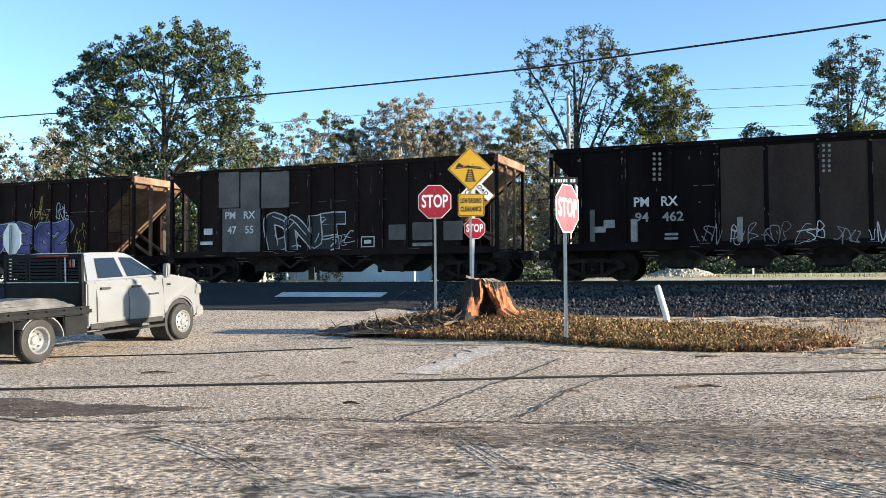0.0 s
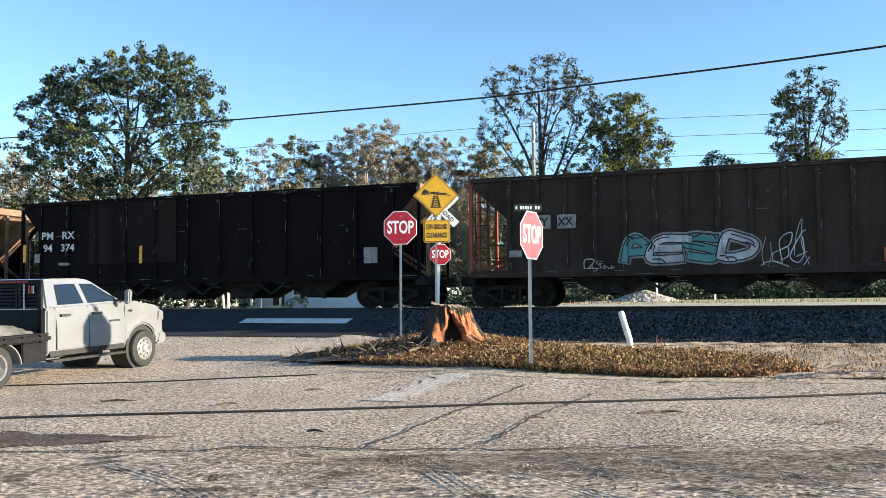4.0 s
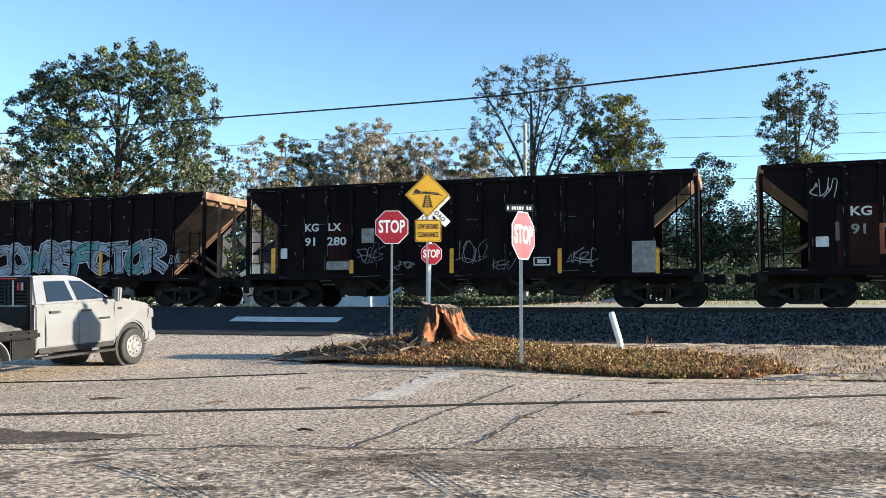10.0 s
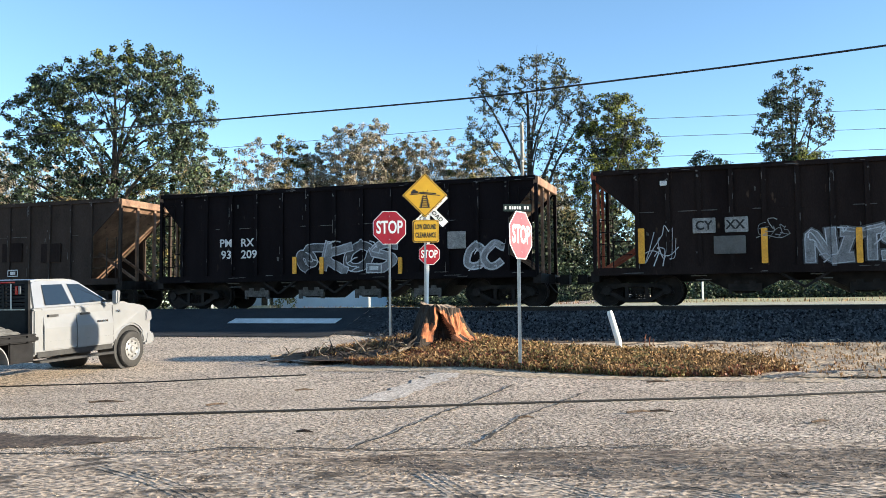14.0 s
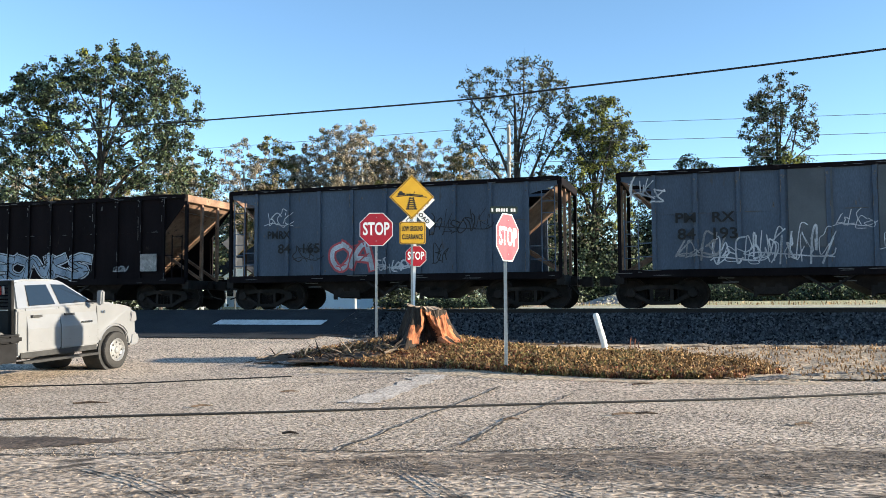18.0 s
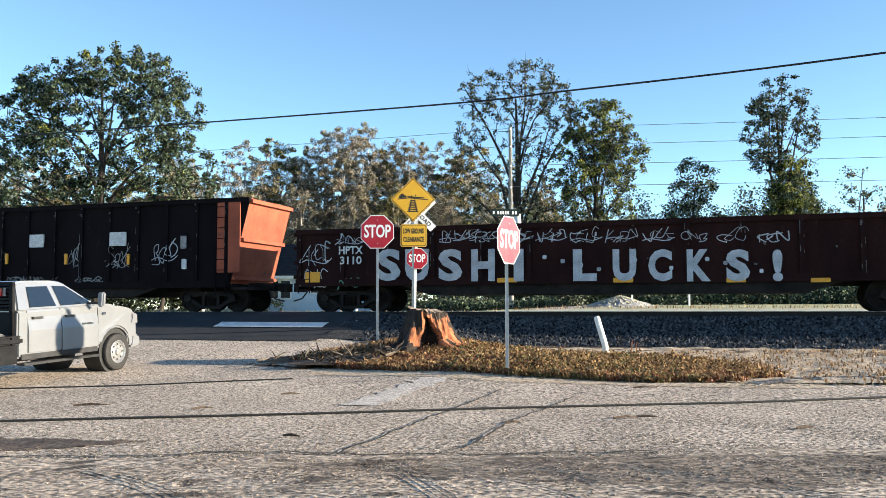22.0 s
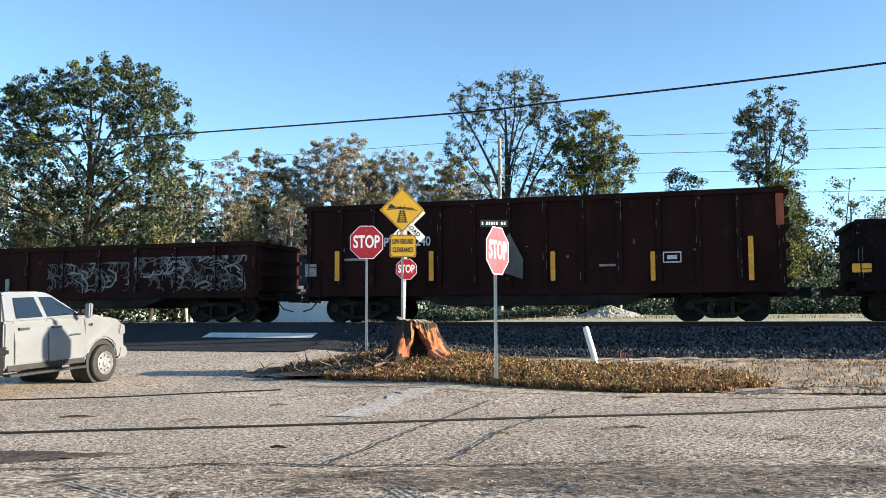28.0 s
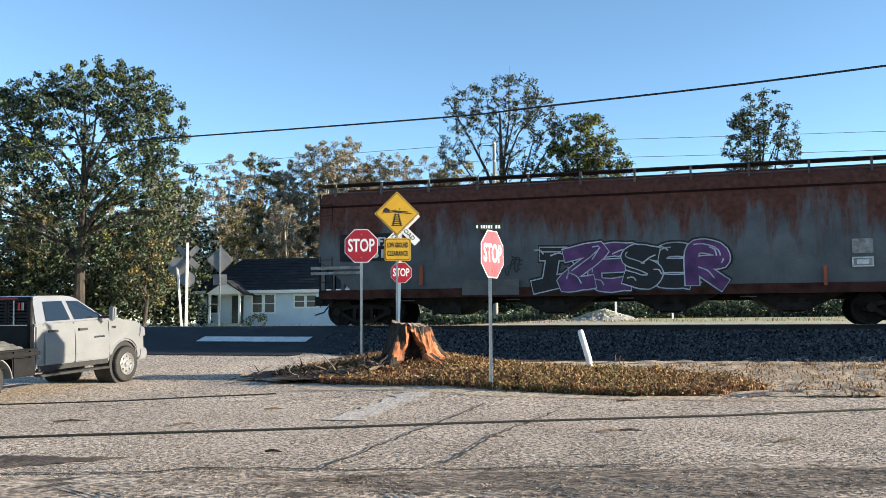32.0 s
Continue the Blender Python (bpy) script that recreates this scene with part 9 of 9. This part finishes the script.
# x, y, kind, height of the top above the lot
for x, y, k, top in ((-31, 70, 0, 14.5), (-37, 73, 1, 15), (-44, 75, 2, 14), (-27, 78, 2, 14.2), (-23.5, 80, 1, 15.5), (-52, 78, 0, 15), (-60, 80, 1, 15), (-14.0, 80, 2, 17.0), (-11.6, 79, 1, 15.6), (-9.6, 80, 0, 17.8), (-5.6, 79, 0, 17.9), (-3.4, 80, 2, 16.4),
                     (-1.2, 79, 1, 17.0), (1.2, 80, 0, 16.8), (3.6, 79, 2, 16.4), (6.5, 82, 0, 15.0), (10.5, 80, 2, 13.5), (-18.5, 69, 0, 11.5), (-14.5, 70, 2, 10.8), (-10.5, 71, 1, 11.5), (-6.5, 72, 0, 10.8), (-2.5, 71, 2, 11.5), (1.5, 71, 1, 11.0), (5.0, 70, 0, 10), (9.0, 70, 2, 10), (13.5, 72, 0, 9.8),
                     (-26.5, 63, 2, 11.5), (-33, 62, 0, 11.5)):
    copy_thing(WOODS[k], Matrix.Translation((x, y, gz(x, y) - 0.1)) @ Matrix.Rotation(rng.uniform(0, 6.28), 4, "Z") @ Matrix.Scale((top - gz(x, y)) / WOOD_TOPS[k], 4))


def thicket(name, boxes, leaf, label, seed, size, count):
    """Undergrowth: one mass of leaves and stems. boxes: x0, x1, y0, y1, height."""
    rng, b = random.Random(seed), Build()
    for x0, x1, y0, y1, h in boxes:
        for _ in range(int(count * (x1 - x0))):
            x, y = rng.uniform(x0, x1), rng.uniform(y0, y1)
            hh = h * (0.55 + 0.45 * noise.noise((x * 0.35, y * 0.35, seed)) + 0.35 * noise.noise((x * 1.1, y * 1.1, seed)))
            z = gz(x, y) + max(0.1, hh) * rng.random() ** 0.7
            leaf_cloud(b, rng, (x, y, z), 0.7 + h * 0.06, 14, size)
    return tagged(part(name, b, LEAF[leaf], soft=False), label, "undergrowth", kind="stuff")


thicket("undergrowth", ((-70, 15, 80, 88, 17), (15, 60, 76, 84, 3.2)), "mixed", "brown and olive undergrowth at the foot of the woods", 41, 0.28, 60)
thicket("dark_undergrowth", ((-60, -15, 60, 68, 11.0), (14, 38, 66, 72, 8.0), (4.5, 14.5, 58, 63, 8.0)), "vine", "dark green undergrowth beneath the trees", 42, 0.25, 105)
thicket("hedge", ((1.5, 7.5, 47, 49, 0.8), (10.5, 30, 43, 46, 1.7), (-1, 2, 48, 50, 0.7)), "oak", "straggling yellow-green hedge beyond the gravel road", 43, 0.13, 60)
thicket("hedge_dark", ((10, 34, 45, 48, 1.7), (-3, 9, 50, 52, 1.0)), "vine", "dark green bushes behind the hedge", 44, 0.15, 60)


thicket("dark_thicket", ((15.5, 29, 63, 66.5, 11.0),), "vine", "tall dark thicket under the far trees", 46, 0.19, 190)
thicket("bramble", ((7, 42, 56, 60, 4.2),), "oak", "tangled olive brambles beyond the gravel road", 47, 0.16, 80)


def weed_leaves(name, leaf, count, seed, test, label, low=0.02, high=0.15):
    """Small leaves of low weeds, in clumps over the bank."""
    rng, b = random.Random(seed), Build()
    made = 0
    while made < count:
        x, y = rng.uniform(-4, 7.2), rng.uniform(14.8, 22.4)
        if not (in_island(x, y) and test(x, y)) or noise.noise((x * 1.6, y * 1.6, seed)) < rng.uniform(-0.5, 0.4):
            continue
        made += 1
        leaf_cloud(b, rng, (x, y, gz(x, y) + rng.uniform(low, high)), rng.uniform(0.10, 0.24), 12, 0.05, 0.6)
    tagged(part(name, b, leaf), label, "weeds", kind="stuff")


weed_leaves("withered_leaves", WITHERED, 2600, 71, lambda x, y: True, "withered brown and olive leaves of low weeds")
weed_leaves("green_leaves", WEED_GREEN, 900, 72, lambda x, y: 0.3 < x < 4.8, "green leaves of low weeds on the bank", 0.02, 0.12)
weed_leaves("russet_leaves", WEED_RED, 1500, 73, lambda x, y: x < 2.2 or y < 16.2, "russet dead leaves of weeds on the bank", 0.02, 0.10)


def blade_strip():
    rng, b = random.Random(45), Build()
    for _ in range(1800):
        u, d = rng.uniform(-12, 40), rng.uniform(-14, -9.6)
        x, y = from_uv(u, d)
        h, a, z = rng.uniform(0.06, 0.2), rng.uniform(0, 6.28), gz(x, y)
        b.add([(x - 0.02 * math.sin(a), y + 0.02 * math.cos(a), z), (x + 0.02 * math.sin(a), y - 0.02 * math.cos(a), z), (x + h * 0.4 * math.cos(a), y + h * 0.4 * math.sin(a), z + h)], [(0, 1, 2)])
    tagged(part("dry_grass", b, WEED), "pale dry grass beyond the gravel road", "grass", kind="stuff")


blade_strip()

# ---- house beyond the crossing ----
SIDING = material("white_siding", (0.50, 0.58, 0.66), (0.58, 0.66, 0.74), 1.5, 0.7, 0.1, 30, 0.06)
SHINGLE = material("dark_shingles", (0.010, 0.011, 0.014), (0.026, 0.027, 0.031), 2, 0.9, 0.5, 16, 0.35)
TRIM_WHITE = material("white_trim", (0.72, 0.72, 0.71), (0.80, 0.80, 0.79), 3, 0.6)
PANE = glassy("house_window_glass", (0.008, 0.010, 0.014), 0.25)


def house():
    t = thing("house", "small white clapboard house with a dark shingle roof", "house", pose(-9.75, 66, 1.15, 0, 0, -15))
    w, dep, h, rise = 5.6, 7.0, 2.65, 2.35
    y0 = -3.0
    wall = part("wall", Build().box(-w, w, y0, y0 + dep, 0, h), SIDING, t, "white clapboard walls")
    for i in range(17):
        z = 0.15 + i * 0.15
        part("clapboard", Build().box(-w, w, y0 - 0.022, y0, z - 0.005, z + 0.012), SIDING, wall)
    part("gable", Build().add([(w, y, z) for y, z in ((y0, h), (y0 + dep, h), (y0 + dep / 2, h + rise - 0.1))], [(0, 1, 2)]), SIDING, t)
    roof = Build()
    for s in (0, 1):
        ya, yb = (y0 - 0.4, y0 + dep / 2) if s == 0 else (y0 + dep + 0.4, y0 + dep / 2)
        v = [(-w - 0.35, ya, h - 0.22), (w + 0.35, ya, h - 0.22), (w + 0.35, yb, h + rise), (-w + 2.0, yb, h + rise)]
        roof.add(v + [(x, y, z + 0.12) for x, y, z in v], [(0, 1, 2, 3), (4, 5, 6, 7), (0, 1, 5, 4), (1, 2, 6, 5), (2, 3, 7, 6), (3, 0, 4, 7)])
    ym = y0 + dep / 2
    v = [(-w - 0.35, y0 - 0.4, h - 0.22), (-w - 0.35, y0 + dep + 0.4, h - 0.22), (-w + 2.0, ym, h + rise)]
    roof.add(v + [(x, y, z + 0.12) for x, y, z in v], [(0, 1, 2), (3, 4, 5), (0, 1, 4, 3), (1, 2, 5, 4), (2, 0, 3, 5)])
    rf = part("roof", roof, SHINGLE, t, "dark shingle roof")
    for i in range(11):
        f = i / 11
        part("shingle_course", Build().box(-w - 0.35 + f * 2.35, w + 0.35, y0 - 0.4 + f * 3.85, y0 - 0.37 + f * 3.85, h - 0.09 + f * 2.55, h - 0.07 + f * 2.55), SHINGLE, rf)
    part("fascia", Build().box(-w - 0.35, w + 0.35, y0 - 0.44, y0 - 0.40, h - 0.3, h - 0.08), TRIM_WHITE, t)

    def window(x, wd, ht, z):
        f = part("window", Build().box(x - wd / 2 - 0.09, x + wd / 2 + 0.09, y0 - 0.07, y0 - 0.02, z - ht / 2 - 0.09, z + ht / 2 + 0.09), TRIM_WHITE, t, "white window frame")
        for s in (-1, 1):
            part("pane", Build().box(x - wd / 2 + 0.03, x + wd / 2 - 0.03, y0 - 0.09, y0 - 0.072, z + (0.03 if s > 0 else -ht / 2 + 0.03), z + (ht / 2 - 0.03 if s > 0 else -0.03)), PANE, f, "dark window pane")
    window(-4.3, 0.9, 1.3, 1.6)
    window(-0.75, 0.75, 1.3, 1.6)
    window(0.2, 0.75, 1.3, 1.6)
    window(2.5, 0.75, 0.85, 1.75)
    window(3.4, 0.75, 0.85, 1.75)
    part("door", Build().box(-2.75, -1.85, y0 - 0.06, y0 - 0.02, 0.2, 2.2), PANE, t, "dark front door")
    # porch
    px = -2.6
    part("porch_floor", Build().box(px - 1.3, px + 1.3, y0 - 1.6, y0 - 0.02, 0.0, 0.2), GRAVEL, t, "concrete porch")
    for s in (-1, 1):
        part("porch_post", Build().bevel_box(px + s * 1.15 - 0.07, px + s * 1.15 + 0.07, y0 - 1.55, y0 - 1.41, 0.2, 2.3, 0.01), TRIM_WHITE, t, "white porch post")
    part("porch_gable", Build().prism([(px - 1.4, 2.3), (px + 1.4, 2.3), (px, 3.15)], y0 - 1.6, y0 - 1.52), TRIM_WHITE, t, "white porch gable")
    pr = Build()
    for s in (-1, 1):
        v = [(px + s * 1.6, y0 - 1.7, 2.18), (px + s * 1.6, y0 + 0.6, 2.18), (px, y0 + 0.6, 3.22), (px, y0 - 1.7, 3.22)]
        pr.add(v + [(x, y, z + 0.09) for x, y, z in v], [(0, 1, 2, 3), (4, 5, 6, 7), (0, 1, 5, 4), (1, 2, 6, 5), (2, 3, 7, 6), (3, 0, 4, 7)])
    part("porch_roof", pr, SHINGLE, t, "dark porch roof")
    part("porch_ceiling", Build().box(px - 1.3, px + 1.3, y0 - 1.5, y0, 2.25, 2.3), TRIM_WHITE, t)
    part("porch_bush", shrub(), LEAF["bush"], t).location = (px + 2.2, y0 - 1.4, 0)


def shrub():
    b, rng = Build(), random.Random(51)
    for _ in range(26):
        leaf_cloud(b, rng, (rng.uniform(-0.9, 0.9), rng.uniform(-0.3, 0.3), rng.uniform(0.1, 0.75)), 0.4, 16, 0.12)
    return b


house()
tree(-17.6, 57.5, 7.5, [(0, 0, 4.6, 2.6, 2.2, 3.4, 1.0)], "oak", "small olive and yellowing tree beside the house", 52, 0.12, 190, 46, 0.15, 8, second=("gold", 0.35), clump=FINE)


# ---- signs and heaps beyond the track ----
def far_signs():
    x, y = -9.3, 36
    t = thing("crossbuck", "white crossbuck seen from behind on a white post", "sign", base(x, y))
    g = gz(x, y)
    part("post", Build().beam((0, 0, -0.3), (0, 0, 4.7 - g), 0.09), SIGN_WHITE, t, "white post")
    for a in (45, -45):
        part("crossbuck_blade", Build().bevel_box(-0.61, 0.61, 0.05, 0.056 + (0.006 if a > 0 else 0), -0.115, 0.115, 0.01), ALU_SHADED, t, "bare back of a blade").matrix_basis = pose(0.0, 0, 4.1 - g, 0, a, 0)
    stop_head(t, 3.2 - g, 0.61, 180, SIGN_RED, 0.07, back=ALU_SHADED)
    t = thing("stop_sign", "stop sign seen from behind on a leaning white post", "sign", base(-9.75, 36.2), "stop signs")
    part("post", Build().beam((0.25, 0, -0.3), (0, 0, 2.6), 0.07), SIGN_WHITE, t, "white post")
    stop_head(t, 2.55, 0.762, 180, SIGN_RED, 0.06, back=ALU_SHADED)
    x, y = -8.0, 36.2
    t = thing("warning_sign", "diamond warning sign seen from its bare metal back", "sign", base(x, y))
    g = gz(x, y)
    u_post(t, -0.3, 4.6 - g)
    zc, s = 4.0 - g, 0.56
    part("plate", Build().prism([(0, zc - s), (s, zc), (0, zc + s), (-s, zc)], 0.03, 0.034), ALU_SHADED, t, "bare metal back")
    part("face", Build().prism([(0, zc - s), (s, zc), (0, zc + s), (-s, zc)], 0.034, 0.038), SIGN_YELLOW, t, "yellow face")
    part("plaque", Build().bevel_box(-0.28, 0.28, 0.03, 0.034, zc - 1.05, zc - 0.6, 0.02), ALU_SHADED, t, "bare metal plaque")
    x, y = 12.9, 46
    t = thing("stop_sign", "small distant stop sign beyond the gravel road", "sign", base(x, y), "stop signs")
    g = gz(x, y)
    u_post(t, -0.3, 3.0 - g)
    stop_head(t, 2.68 - g, 0.762, 20, SIGN_RED)
    for x, y, h in ((9.4, 40.2, 1.1), (12.3, 41.0, 0.9), (-3.2, 38.5, 0.9)):
        t = thing("marker_post", "thin white marker post beyond the track", "post", base(x, y))
        part("post", Build().bevel_box(-0.04, 0.04, -0.04, 0.04, -0.1, h, 0.01), SIGN_WHITE, t)


far_signs()


def stone_heap():
    rng, b = random.Random(61), Build()
    n = 26
    for i in range(n + 1):
        for j in range(n + 1):
            x, y = -2.6 + 5.2 * i / n, -1.8 + 3.6 * j / n
            r = math.hypot(x / 2.5, y / 1.7)
            b.v.append((x, y, max(-0.05, 0.78 * (1 - r) + 0.10 * noise.noise((x * 2, y * 2, 0)) + 0.05 * noise.noise((x * 7, y * 7, 0)))))
    for i in range(n):
        for j in range(n):
            k = i * (n + 1) + j
            b.f.append((k, k + n + 1, k + n + 2, k + 1))
    t = thing("stone_mound", "pale heap of crushed stone beyond the track", "gravel heap", pose(8.9, 40.6, gz(8.9, 40.6)) @ Matrix.Diagonal((0.7, 0.7, 0.7, 1)))
    part("mound", b, LOAD, t)
    b = Build()
    for _ in range(500):
        x, y = rng.gauss(0, 1.0), rng.gauss(0, 0.7)
        z = max(0, 0.78 * (1 - math.hypot(x / 2.5, y / 1.7)))
        r = rng.uniform(0.03, 0.09)
        b.add([(x + r * math.cos(a) * rng.uniform(0.7, 1.2), y + r * math.sin(a), z + (0.5 if k else -0.5) * r) for k in (0, 1) for a in (0.3, 1.8, 3.2, 4.8)], [(4, 5, 6, 7), (0, 1, 5, 4), (1, 2, 6, 5), (2, 3, 7, 6), (3, 0, 4, 7)])
    part("stone_scatter", b, GRAVEL, t, kind="stuff")


stone_heap()


# ---- poles and wires ----
def utility_pole(x, y, top, label, arm=True):
    t = thing("utility_pole", label, "pole", base(x, y), "utility poles")
    g = gz(x, y)
    part("shaft", Build().tube([(0, 0, -0.5), (0, 0, (top - g) * 0.5), (0, 0, top - g)], [0.135, 0.11, 0.09], 10), POLE_WOOD, t, soft=True)
    if arm:
        part("transformer", Build().lathe([(0, 0.02), (0, 0.2), (0.75, 0.2), (0.8, 0.05)], 14, "z", (0.36, -0.1, (top - g) * 0.45)), ALU, t, "grey transformer can")
        for dz in (0.07, 1.07, 2.15, 3.35):
            part("insulator", Build().lathe([(0, 0.03), (0.05, 0.07), (0.12, 0.03)], 8, "z", (0, -0.14, top - g - dz - 0.1)), SIGN_WHITE, t)


def wire(name, a, b, sag, r, mat, label, n=28):
    a, b = Vector(a), Vector(b)
    pts = [a.lerp(b, i / n) - Vector((0, 0, 4 * sag * (i / n) * (1 - i / n))) for i in range(n + 1)]
    tagged(part(name, Build().tube(pts, r, 5), mat, soft=True), label, "wire")


PX, PY = 4.54, 48.0
ends = [(PX - ALONG.x * 48, PY - ALONG.y * 48), (PX, PY), (PX + 47.2, PY - 8.75)]
for i, (x, y) in enumerate(ends):
    utility_pole(x, y, 11.45, "weathered wooden utility pole with a transformer" if i == 1 else "weathered wooden utility pole", i == 1)
for z in (11.38, 10.38, 9.3, 8.1):
    for (x0, y0), (x1, y1) in zip(ends, ends[1:]):
        wire("power_line", (x0, y0 - 0.14, z), (x1, y1 - 0.14, z), 0.15, 0.014, WIRE, "thin power line strung along the track")
utility_pole(-26.0, 33.3, 8.1, "wooden utility pole at the lot's edge", False)
utility_pole(33.5, -1.2, 7.3, "wooden utility pole at the lot's edge", False)
CABLE_PTS = [(-26, 33.3, 7.75), (-19.5, 29.55, 7.02), (-13.4, 26.0, 6.52), (-8.0, 22.87, 6.165), (0.2, 18.1, 5.68), (2.69, 16.65, 5.615), (7.25, 14.0, 5.555), (15, 9.5, 5.68), (25.5, 3.4, 6.2), (33.5, -1.2, 6.9)]
pts = []
for i in range(len(CABLE_PTS) - 1):
    a, b2 = Vector(CABLE_PTS[i]), Vector(CABLE_PTS[i + 1])
    p0, p3 = Vector(CABLE_PTS[max(i - 1, 0)]), Vector(CABLE_PTS[min(i + 2, len(CABLE_PTS) - 1)])
    for j in range(8):
        q = j / 8
        pts.append(0.5 * ((2 * a) + (b2 - p0) * q + (2 * p0 - 5 * a + 4 * b2 - p3) * q * q + (3 * a - p0 - 3 * b2 + p3) * q ** 3))
pts.append(Vector(CABLE_PTS[-1]))
tagged(part("overhead_cable", Build().tube(pts, 0.018, 6), CABLE, soft=True), "thick black overhead cable sagging across the lot", "cable")


# ---- what moves ----
def motions():
    for k, car in CARS:
        rows = []
        for t in (0, 4, 8, 12, 16, 20, 24, 28, 32):
            p = MID + ALONG * (slot(k)[1] + run(t))
            rows.append((t, pose(p.x, p.y, RAIL, 0, 0, TURN)))
        walk(car, rows)
    # wheels turn while their car is near
    for k, ob, dx in WHEELSETS:
        s = slot(k)[1]
        near = [i for i in range(0, 961) if -24 < s + run(i / 30) < 28]
        if not near:
            continue
        a0 = run(near[0] / 30)
        ts = sorted({0, *near, 960})
        rows = []
        for i in ts:
            j = min(max(i, near[0]), near[-1])
            rows.append((i / 30, Matrix.Translation((dx, 0, WHEEL_R)) @ Matrix.Rotation((run(j / 30) - a0) / WHEEL_R, 4, "Y")))
        walk(ob, rows)
    # the pickup creeps forward at the end
    drive = ((0, 0), (30.4, 0), (30.8, 0.02), (31.0, 0.06), (31.25, 0.18), (31.5, 0.37), (31.75, 0.64), (32.0, 0.98))
    walk(TRUCK, [(t, truck_pose(s)) for t, s in drive])
    for ob, x, y in TRUCK_WHEELS:
        walk(ob, [(t, Matrix.Translation((x, y, TYRE)) @ Matrix.Rotation(s / TYRE, 4, "Y")) for t, s in drive])


motions()
